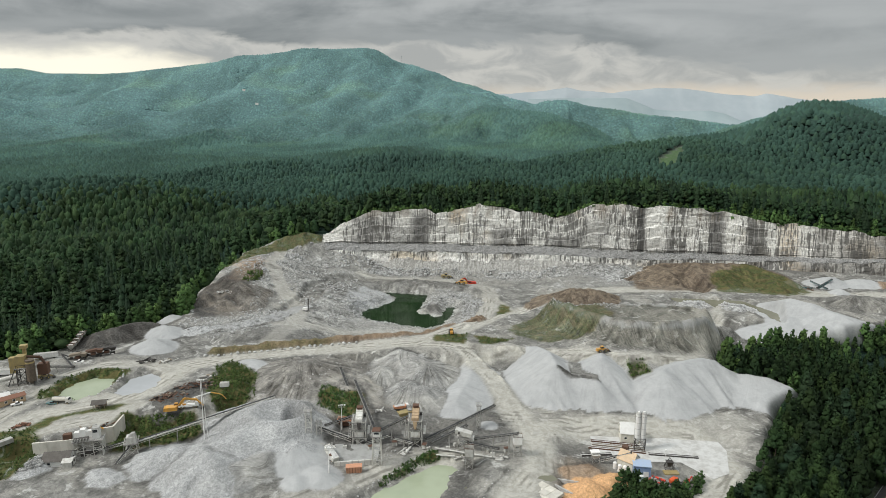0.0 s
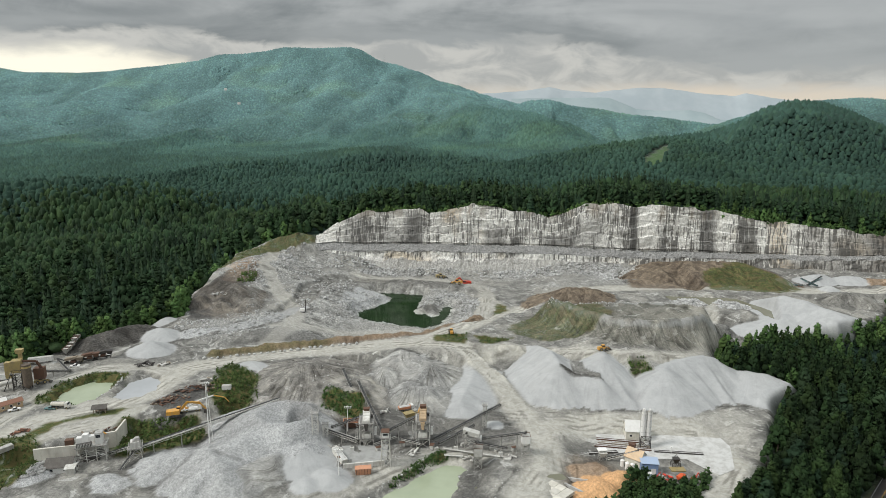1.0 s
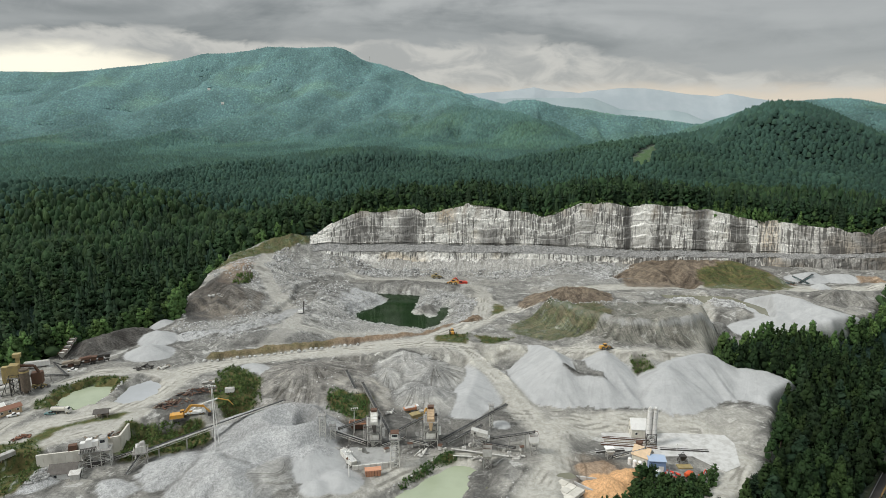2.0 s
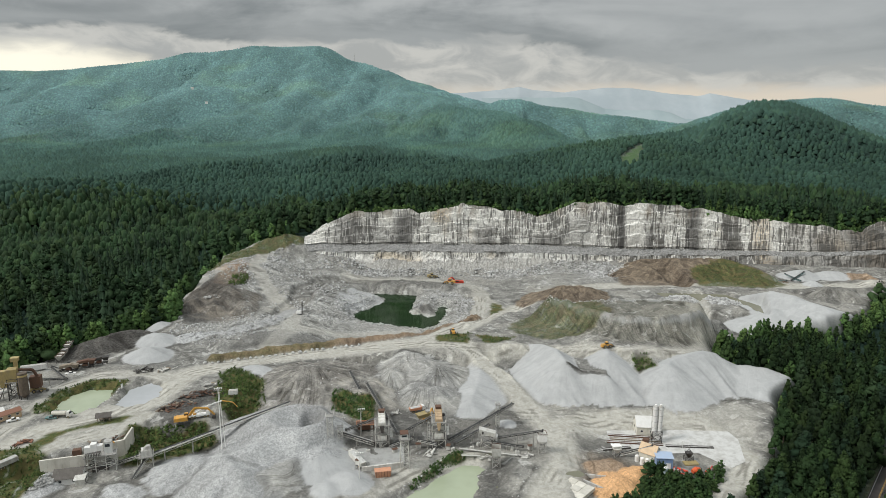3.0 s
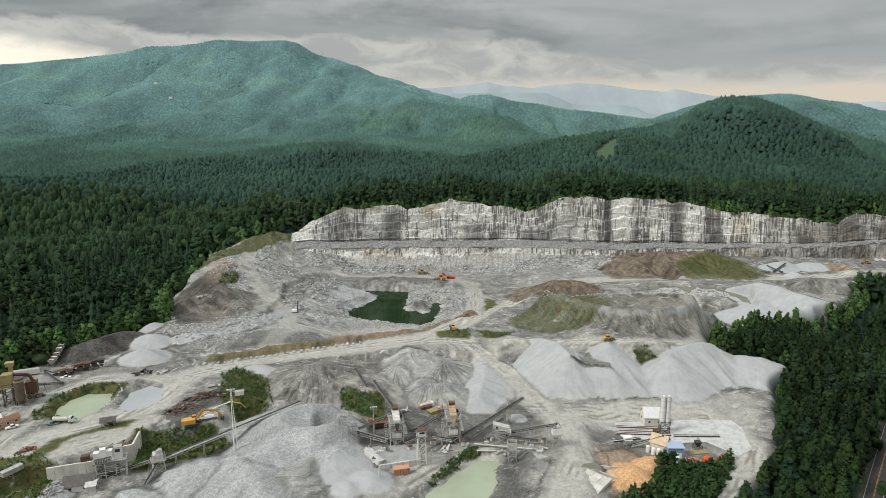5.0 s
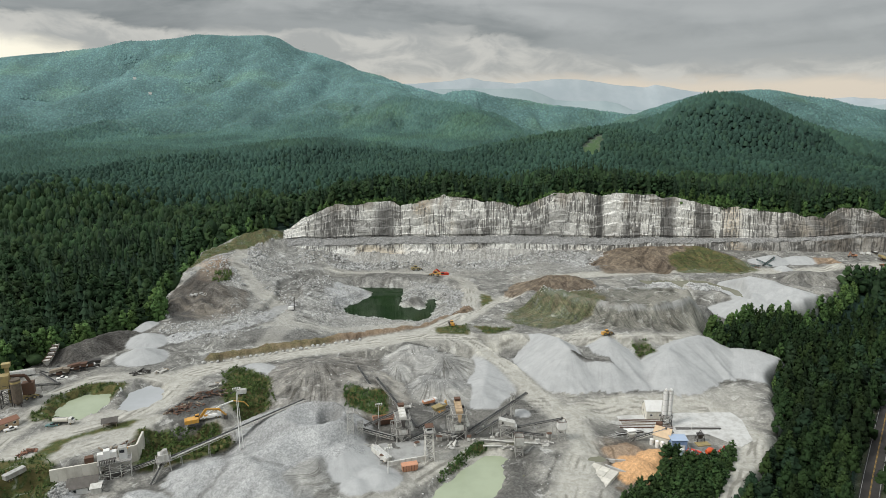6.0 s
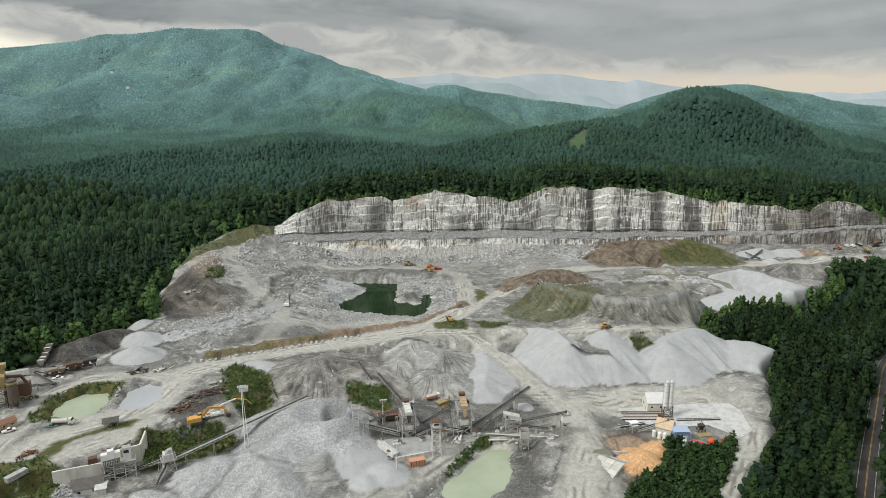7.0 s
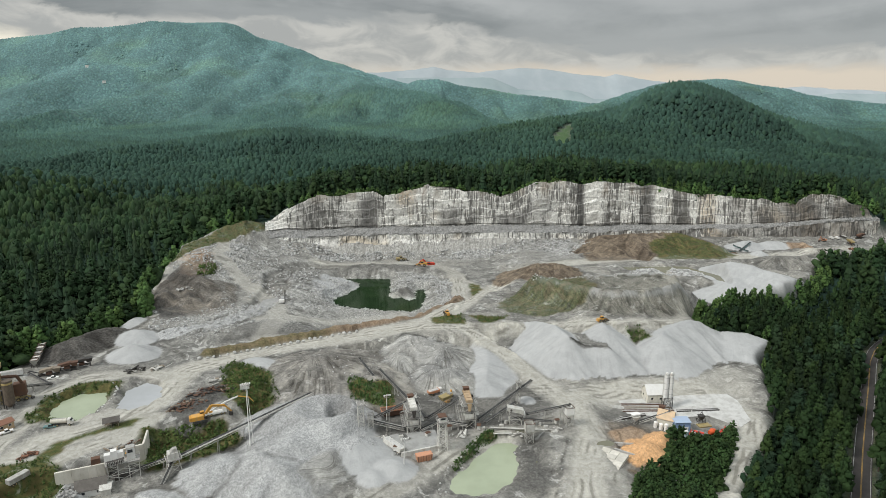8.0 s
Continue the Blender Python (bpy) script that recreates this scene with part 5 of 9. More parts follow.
def scatter_mesh(name, templates, places, heights, widths, material, seed, habit=None):
    """One mesh of many crowns."""
    rng = np.random.default_rng(seed)
    allv, allf, alln, tint, base = [], [], [], [], 0
    pick = rng.integers(0, len(templates), len(places))
    for t, (v, f, *own) in enumerate(templates):
        mine = np.nonzero(pick == t)[0]
        if not len(mine):
            continue
        a = rng.uniform(0, 2 * np.pi, len(mine))
        c, s = np.cos(a)[:, None], np.sin(a)[:, None]
        h, w = heights[mine][:, None], widths[mine][:, None]
        x = (v[:, 0] * c - v[:, 1] * s) * w
        y = (v[:, 0] * s + v[:, 1] * c) * w
        p = np.stack([x, y, np.broadcast_to(v[:, 2], x.shape) * h], -1) + places[mine][:, None, :]
        allv.append(p.reshape(-1, 3))
        if habit:
            q = own[0] if own else crown_normals(v, habit)
            alln.append(np.stack([q[:, 0] * c - q[:, 1] * s, q[:, 0] * s + q[:, 1] * c, np.broadcast_to(q[:, 2], x.shape)], -1).reshape(-1, 3))
        allf.append((f[None] + (base + np.arange(len(mine)) * len(v))[:, None, None]).reshape(-1, f.shape[1]))
        tint.append(np.repeat(rng.uniform(0, 1, len(mine)), len(v)))
        base += len(mine) * len(v)
    verts, faces, tint = np.concatenate(allv), np.concatenate(allf), np.concatenate(tint)
    me = bpy.data.meshes.new(name)
    me.vertices.add(len(verts))
    me.vertices.foreach_set("co", verts.astype(np.float32).ravel())
    me.loops.add(faces.size)
    me.loops.foreach_set("vertex_index", faces.ravel().astype(np.int32))
    me.polygons.add(len(faces))
    me.polygons.foreach_set("loop_start", np.arange(0, faces.size, faces.shape[1], dtype=np.int32))
    me.materials.append(material)
    me.update(calc_edges=True)
    layer = me.attributes.new("tint", "FLOAT_COLOR", "POINT")
    layer.data.foreach_set("color", np.repeat(tint[:, None], 4, 1).astype(np.float32).ravel())
    if habit:
        me.polygons.foreach_set("use_smooth", np.ones(len(faces), bool))
        me.normals_split_custom_set_from_vertices(np.concatenate(alln).tolist())
    return me


def sheet_height(X, Y):
    """Height of the ground sheet itself, whose squares are wide far off."""
    i = np.clip(np.searchsorted(gx, X) - 1, 0, len(gx) - 2)
    j = np.clip(np.searchsorted(gy, Y) - 1, 0, len(gy) - 2)
    u, v = (X - gx[i]) / (gx[i + 1] - gx[i]), (Y - gy[j]) / (gy[j + 1] - gy[j])
    return (GZ[j, i] * (1 - u) + GZ[j, i + 1] * u) * (1 - v) + (GZ[j + 1, i] * (1 - u) + GZ[j + 1, i + 1] * u) * v


def stand(lo_x, hi_x, lo_y, hi_y, step, seed):
    """Jittered places under trees, with the height of the ground."""
    rng = np.random.default_rng(seed)
    X, Y = np.meshgrid(np.arange(lo_x, hi_x, step), np.arange(lo_y, hi_y, step))
    X = X.ravel() + rng.uniform(-0.46, 0.46, X.size) * step
    Y = Y.ravel() + rng.uniform(-0.46, 0.46, Y.size) * step
    z, _, (_, woods, _, _), _ = land(X, Y)
    z = np.where(np.hypot(X, Y) > 640, sheet_height(X, Y), z)
    ok = woods > 0.5
    road, _ = reach(X, Y, HIGHWAY)
    ok &= road > 6
    return X[ok], Y[ok], z[ok], rng


def wedge(X, Y, lo, hi, spread_x=1.10):
    """The part of the land that lies ahead."""
    d = np.hypot(X, Y)
    return (np.abs(X) < 70 + spread_x * Y) & (d >= lo) & (d < hi) & (Y > 120)


tree_kinds = [(broadleaf(s, 22, 320, 0.026, 1.0), NEAR_LEAF) for s in (1, 2, 3, 4)] + [(broadleaf(s, 22, 300, 0.023, 1.3), NEEDLE) for s in (5, 6, 7, 8)]


def trunk_mesh():
    bm = bmesh.new()
    prev = None
    for z, r in ((-0.03, 0.022), (0.08, 0.015), (0.35, 0.011), (0.62, 0.007), (0.9, 0.002)):
        ring = [bm.verts.new((r * math.cos(a * math.pi / 3) + 0.006 * math.sin(9 * z), r * math.sin(a * math.pi / 3), z)) for a in range(6)]
        if prev:
            for a in range(6):
                bm.faces.new((prev[a], prev[(a + 1) % 6], ring[(a + 1) % 6], ring[a]))
        prev = ring
    for a, z in ((0.3, 0.4), (2.4, 0.47), (4.3, 0.55), (5.4, 0.66), (1.3, 0.62)):
        tip = (0.13 * math.cos(a), 0.13 * math.sin(a), z + 0.12)
        base = [bm.verts.new((0.007 * math.cos(b), 0.007 * math.sin(b), z)) for b in (0, 2.1, 4.2)]
        end = bm.verts.new(tip)
        for i in range(3):
            bm.faces.new((base[i], base[(i + 1) % 3], end))
    me = bpy.data.meshes.new("trunk")
    bm.to_mesh(me)
    bm.free()
    me.materials.append(BARK)
    return me


TRUNK = trunk_mesh()


thin_kinds = [(broadleaf(s, 15, 120, 0.036, 1.0), NEAR_LEAF) for s in (1, 2, 3, 4)] + [(broadleaf(s, 11, 110, 0.032, 1.3), NEEDLE) for s in (5, 6, 7, 8)]


def near_woods():
    X, Y, Z, rng = stand(60, 420, 150, 560, 6.2, 11)
    keep = (np.hypot(X, Y) < 560) & (X > 60) & (Y > 150) & (X < 60 + 1.0 * Y)
    X, Y, Z = X[keep], Y[keep], Z[keep]
    first = np.argsort(np.hypot(X - 60, Y - 150))
    X, Y, Z = X[first], Y[first], Z[first]
    crowns = []
    for k, (kind, mat) in enumerate(tree_kinds):
        crowns.append(scatter_mesh("crown", [kind], np.zeros((1, 3)), np.ones(1), np.ones(1), mat, 300 + k, "round"))
    pines = fbm(X / 60, Y / 60, 2, 5) > -0.08
    kinds = np.where(pines & (rng.uniform(size=len(X)) < 0.22), rng.integers(4, 8, len(X)), rng.integers(0, 4, len(X)))
    H = rng.uniform(11, 23, len(X)) * (0.45 + 0.55 * np.maximum(S(4, 46, -within(X, Y, CLEARING)), S(372, 350, Y)))
    W = H * rng.uniform(0.7, 1.0, len(X)) * np.where(kinds > 3, 1.25, 1.0)
    for i in range(min(300, len(X))):
        pine = kinds[i] > 3
        tree = new("tree")
        tree.location, tree.scale, tree.rotation_euler = (X[i], Y[i], Z[i]), (W[i], W[i], H[i]), (0, 0, rng.uniform(0, 6.28))
        tagged(tree, "tall dark green pine beside the highway verge" if pine else "full green broadleaf tree in the roadside woods", "tree", "roadside trees")
        new("trunk", TRUNK).parent = tree
        new("crown", crowns[kinds[i]]).parent = tree
    for name, mask, kind, mat, label in (("broadleaf_woods", kinds < 4, 0, NEAR_LEAF, "dense green broadleaf woods east of the quarry"), ("pine_woods", kinds > 3, 4, NEEDLE, "dense dark pine woods east of the quarry")):
        m = mask.copy()
        m[:300] = False
        if m.any():
            me = scatter_mesh(name, [t for t, _ in thin_kinds[kind:kind + 4]], np.stack([X, Y, Z - 0.15 * H], -1)[m], H[m] * 1.12, W[m], mat, 320 + kind, "round")
            tagged(new(name, me), label, "woods", kind="stuff")


def mid_woods():
    X, Y, Z, rng = stand(-950, 950, 120, 1090, 7.2, 13)
    keep = wedge(X, Y, 0, 1090) & (rng.uniform(size=len(X)) < S(1090, 930, np.hypot(X, Y))) & ~((X > 60) & (X < 60 + Y) & (np.hypot(X, Y) < 560) & (X < 420) & (Y < 560))
    brow = np.interp(X, [p[0] for p in CLIFF], [p[1] for p in CLIFF])
    keep &= (X < -150) | (X > 470) | (Y > brow + 13) | (Y < brow - 60)
    X, Y, Z = X[keep], Y[keep], Z[keep]
    H = rng.uniform(10, 23, len(X)) * (0.95 + 0.5 * fbm(X / 50, Y / 50, 2, 9))
    W = H * rng.uniform(0.58, 0.92, len(X))
    pine = (fbm(X / 90, Y / 90, 2, 6) + rng.uniform(-0.25, 0.25, len(X))) > 0.17
    close = np.hypot(X, Y) + rng.uniform(-90, 90, len(X)) < 690
    big = close & ~pine
    W = np.where(big, W * 1.5, W)
    H = np.where(big, H * 1.12, H)
    kept = ~big | (rng.uniform(size=len(X)) < 0.56)
    X, Y, Z, H, W, pine, close = (q[kept] for q in (X, Y, Z, H, W, pine, close))
    P = np.stack([X, Y, Z - 0.20 * H], -1)         # trees sunk into the ground so shaded gaps between crowns look shallow
    H = H * 1.15
    for name, kinds, mask, mat, wide, label in (
            ("broadleaf_forest", [broadleaf(s, 9, 54, 0.042) for s in (21, 22, 23, 24, 25, 26)], ~pine & close, LEAF, 1.12, "deep green deciduous forest round the quarry rim"),
            ("upper_broadleaf_forest", [tufted(s, 3) for s in (31, 32, 33, 34, 35)], ~pine & ~close, LEAF, 1.25, "deciduous forest on the valley floor behind the quarry"),
            ("pine_forest", [conifer(s, 5, 5) for s in (26, 27, 28)], pine & close, NEEDLE, 1.35, "dark pines standing among the forest above the rock face"),
            ("upper_pine_forest", [conifer(s, 3, 4) for s in (36, 37, 38)], pine & ~close, NEEDLE, 1.3, "dark pines scattered through the valley forest")):
        me = scatter_mesh(name, kinds, P[mask], H[mask] * (1.12 if mat is NEEDLE else 1.0), W[mask] * wide, mat, 330, "cone" if mat is NEEDLE else ("round" if name == "broadleaf_forest" else None))
        me.polygons.foreach_set("use_smooth", np.ones(len(me.polygons), bool))
        tagged(new(name, me), label, "forest", kind="stuff")


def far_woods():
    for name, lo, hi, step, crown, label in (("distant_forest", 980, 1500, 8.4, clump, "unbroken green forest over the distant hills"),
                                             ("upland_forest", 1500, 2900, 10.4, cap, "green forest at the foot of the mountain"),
                                             ("mountain_forest", 2900, 4420, 15.5, cap, "forest over the mountain slopes, painted hazy blue-green")):
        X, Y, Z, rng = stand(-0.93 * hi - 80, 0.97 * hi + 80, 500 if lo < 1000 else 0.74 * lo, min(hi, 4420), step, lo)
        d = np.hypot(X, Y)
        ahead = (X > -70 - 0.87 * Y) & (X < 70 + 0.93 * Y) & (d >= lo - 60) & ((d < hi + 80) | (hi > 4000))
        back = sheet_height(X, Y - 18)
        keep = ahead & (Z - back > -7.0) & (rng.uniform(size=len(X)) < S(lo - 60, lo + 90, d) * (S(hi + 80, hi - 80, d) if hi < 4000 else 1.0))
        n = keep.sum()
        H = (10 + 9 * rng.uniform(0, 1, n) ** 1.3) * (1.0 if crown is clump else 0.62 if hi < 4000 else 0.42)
        me = scatter_mesh(name, [crown(s) for s in range(40, 48)], np.stack([X, Y, Z], -1)[keep], H, step * rng.uniform(1.25, 1.9, n) * (1.35 if crown is clump else 0.95 if hi < 4000 else 0.55), HAZED_HILL_LEAF, 340)
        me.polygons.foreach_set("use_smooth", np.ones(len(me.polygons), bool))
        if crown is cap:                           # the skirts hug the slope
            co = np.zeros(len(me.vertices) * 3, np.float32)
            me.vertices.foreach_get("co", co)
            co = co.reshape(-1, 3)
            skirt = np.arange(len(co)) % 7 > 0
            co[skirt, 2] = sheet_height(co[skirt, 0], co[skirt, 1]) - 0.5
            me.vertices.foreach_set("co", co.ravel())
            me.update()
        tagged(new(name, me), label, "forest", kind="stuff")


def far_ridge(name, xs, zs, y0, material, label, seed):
    """A far range: a wall-like ridge with a broken crest and a foot in the valley; its haze is only colour."""
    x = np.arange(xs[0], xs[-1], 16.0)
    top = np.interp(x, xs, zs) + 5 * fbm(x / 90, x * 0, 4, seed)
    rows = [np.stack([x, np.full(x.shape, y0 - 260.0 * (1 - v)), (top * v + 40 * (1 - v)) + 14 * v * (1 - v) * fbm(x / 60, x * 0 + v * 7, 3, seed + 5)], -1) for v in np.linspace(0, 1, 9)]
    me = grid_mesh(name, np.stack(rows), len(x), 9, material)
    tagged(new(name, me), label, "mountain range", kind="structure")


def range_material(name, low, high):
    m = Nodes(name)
    # distance haze is painted into this pale base colour
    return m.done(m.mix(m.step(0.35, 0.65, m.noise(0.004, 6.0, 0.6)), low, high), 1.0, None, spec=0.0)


far_ridge("backdrop_range", [-400, 47, 253, 336, 480, 584, 812, 955, 1120, 1285, 1451, 1618, 1784, 1865, 1957, 2158, 2500, 2900, 3220, 3411, 3657, 3900, 4138, 4700], [290, 304, 316, 328, 352, 328, 308, 328, 340, 336, 316, 296, 280, 300, 284, 256, 215, 190, 202, 215, 198, 220, 225, 200], 4750, range_material("blue_haze_range", (0.37, 0.415, 0.44), (0.43, 0.47, 0.49)), "mountain range on the horizon in painted haze blue", 401)
far_ridge("backdrop_foothills", [200, 323, 641, 880, 961, 1062, 1162, 1441, 1543, 1646, 2000, 3000, 3600, 4600], [262, 267, 267, 267, 236, 193, 181, 181, 158, 119, 110, 130, 160, 150], 4560, range_material("grey_blue_haze_foothills", (0.30, 0.36, 0.37), (0.35, 0.405, 0.415)), "foothills before the far range in painted haze grey-blue", 402)


def edge_trees():
    """Fuller, brighter trees along the open edge of the forest, and the row on top of the rock face."""
    rng = np.random.default_rng(61)
    legs = np.array(CLIFF, float)
    x = rng.uniform(-118, 462, 560)
    y = np.interp(x, legs[:, 0], legs[:, 1]) + rng.uniform(9, 22, x.size)
    z = np.maximum(land(x, y)[0], np.interp(x, RIM_X, RIM_Z) - 4.5)
    h = rng.uniform(11, 22, x.size)
    pine = rng.uniform(size=x.size) < 0.4
    P = np.stack([x, y, z], -1)
    bx = rng.uniform(-118, 462, 620)
    back = rng.uniform(3.0, 9.5, bx.size)
    P2 = np.stack([bx, np.interp(bx, legs[:, 0], legs[:, 1]) + back, np.interp(bx, RIM_X, RIM_Z) - 1.5 - 0.35 * back], -1)
    low = rng.uniform(2.5, 7.5, bx.size)
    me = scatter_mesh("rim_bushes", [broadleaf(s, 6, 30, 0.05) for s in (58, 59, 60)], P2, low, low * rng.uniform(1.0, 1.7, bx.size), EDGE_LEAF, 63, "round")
    tagged(new("rim_bushes", me), "bushes on the brink of the rock face, painted sunlit green", "bushes", kind="stuff")
    for name, kinds, m, mat, wide, habit, label in (("rim_trees", [broadleaf(s, 7, 36, 0.044) for s in (51, 52, 53, 54)], ~pine, LEAF, 0.95, "round", "green trees growing to the brink of the rock face"),
                                                   ("rim_pines", [conifer(s, 7, 5) for s in (55, 56, 57)], pine, NEEDLE, 1.25, "cone", "slim pines standing on the brink of the rock face")):
        me = scatter_mesh(name, kinds, P[m], h[m] * (1.15 if mat is NEEDLE else 1), h[m] * wide, mat, 62, habit)
        tagged(new(name, me), label, "trees", kind="stuff")
    lots = []
    for (ax, ay), (bx, by) in zip(CLEARING, CLEARING[1:]):
        n = int(math.hypot(bx - ax, by - ay) / 2.5)
        t = rng.uniform(0, 1, n)
        l = math.hypot(bx - ax, by - ay)
        off = rng.uniform(1.0, 9.0, n)
        if ay > 590 and by > 590:
            continue
        lots.append(np.stack([ax + (bx - ax) * t - (by - ay) / l * off, ay + (by - ay) * t + (bx - ax) / l * off], -1))
    p = np.concatenate(lots)
    out = within(p[:, 0], p[:, 1], CLEARING) < -0.5
    p = p[out & ((p[:, 1] > 285) | (p[:, 0] < 0)) & (reach(p[:, 0], p[:, 1], HIGHWAY)[0] > 9)]
    h = rng.uniform(6, 16, len(p)) + 6.5 * S(-150, -175, p[:, 0])
    kinds = []
    for s in (63, 64, 65, 66):
        v, f, n = broadleaf(s, 14, 80, 0.036)
        kinds.append((v * np.array([1.05, 1.05, 1.24]) - np.array([0, 0, 0.24]), f, n))
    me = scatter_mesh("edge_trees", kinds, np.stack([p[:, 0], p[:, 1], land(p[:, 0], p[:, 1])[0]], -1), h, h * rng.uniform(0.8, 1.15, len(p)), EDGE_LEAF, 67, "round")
    tagged(new("edge_trees", me), "full bright green trees along the open forest edge", "trees", kind="stuff")


near_woods()
edge_trees()
mid_woods()
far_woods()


# ---- paints and metals ----
STEEL = worn("dusty_galvanised_steel", (0.46, 0.455, 0.43), (0.27, 0.24, 0.20), 0.6, 0.25)
PALE = worn("pale_dusty_painted_steel", (0.64, 0.63, 0.59), (0.38, 0.35, 0.30), 0.6)
DARK = worn("dark_greasy_steel", (0.055, 0.052, 0.05), (0.13, 0.115, 0.10), 0.6, 0.3)
DUSTY = worn("dust_caked_steel", (0.34, 0.33, 0.31), (0.15, 0.14, 0.125), 0.75, 0.1)
BELT = worn("black_rubber_belt", (0.028, 0.028, 0.028), (0.10, 0.10, 0.095), 0.85, scale=0.5)
WHITE = worn("white_paint", (0.82, 0.81, 0.78), (0.58, 0.55, 0.50), 0.5, amount=0.3)
CREAM = worn("cream_sheet_metal", (0.72, 0.69, 0.60), (0.46, 0.42, 0.35), 0.55, amount=0.4)
YELLOW = worn("machine_yellow_paint", (0.66, 0.33, 0.05), (0.42, 0.28, 0.14), 0.55, amount=0.6)
OLD_YELLOW = worn("faded_ochre_paint", (0.40, 0.31, 0.13), (0.24, 0.20, 0.13), 0.65)
ORANGE = worn("faded_orange_paint", (0.55, 0.22, 0.10), (0.38, 0.26, 0.19), 0.6, amount=0.7)
RED = worn("red_machine_paint", (0.62, 0.055, 0.03), (0.30, 0.07, 0.05), 0.5, amount=0.4)
BLUE = worn("light_blue_sheet_metal", (0.22, 0.32, 0.52), (0.32, 0.36, 0.42), 0.55, amount=0.35)
RUST = worn("rusty_steel", (0.13, 0.070, 0.046), (0.10, 0.066, 0.05), 0.85)
TAN = worn("tan_corrugated_siding", (0.55, 0.40, 0.25), (0.36, 0.27, 0.18), 0.7)
CONCRETE = worn("stained_concrete", (0.52, 0.515, 0.495), (0.30, 0.285, 0.26), 0.9, scale=0.3)
CREAM_WALL = worn("cream_stained_concrete", (0.66, 0.63, 0.56), (0.42, 0.39, 0.33), 0.9, scale=0.22, amount=0.6)
SHINGLE = worn("grey_brown_roofing", (0.10, 0.09, 0.08), (0.15, 0.138, 0.125), 0.9, scale=0.6)
RED_ROOF = worn("rust_red_roofing", (0.27, 0.13, 0.085), (0.22, 0.13, 0.09), 0.8)
GLASS = worn("dark_window_glass", (0.03, 0.035, 0.04), (0.06, 0.06, 0.06), 0.12, amount=0.2, spec=0.6)
TYRE = worn("dusty_tyre_rubber", (0.035, 0.035, 0.035), (0.18, 0.175, 0.16), 0.9, scale=2.0)
TEAL = worn("teal_painted_steel", (0.10, 0.22, 0.22), (0.20, 0.22, 0.20), 0.6)
TIMBER = worn("weathered_timber", (0.30, 0.25, 0.19), (0.15, 0.125, 0.10), 0.9, scale=1.5)
STONE = worn("pale_boulder", (0.55, 0.545, 0.52), (0.33, 0.325, 0.31), 0.9, scale=0.9, amount=0.8)
ASPHALT = worn("worn_asphalt", (0.056, 0.051, 0.048), (0.080, 0.073, 0.068), 0.85, scale=0.25)
LINE_WHITE = worn("white_road_marking", (0.44, 0.44, 0.42), (0.26, 0.26, 0.25), 0.7, scale=2.0)
LINE_YELLOW = worn("yellow_road_marking", (0.50, 0.30, 0.06), (0.28, 0.20, 0.08), 0.7, scale=2.0)


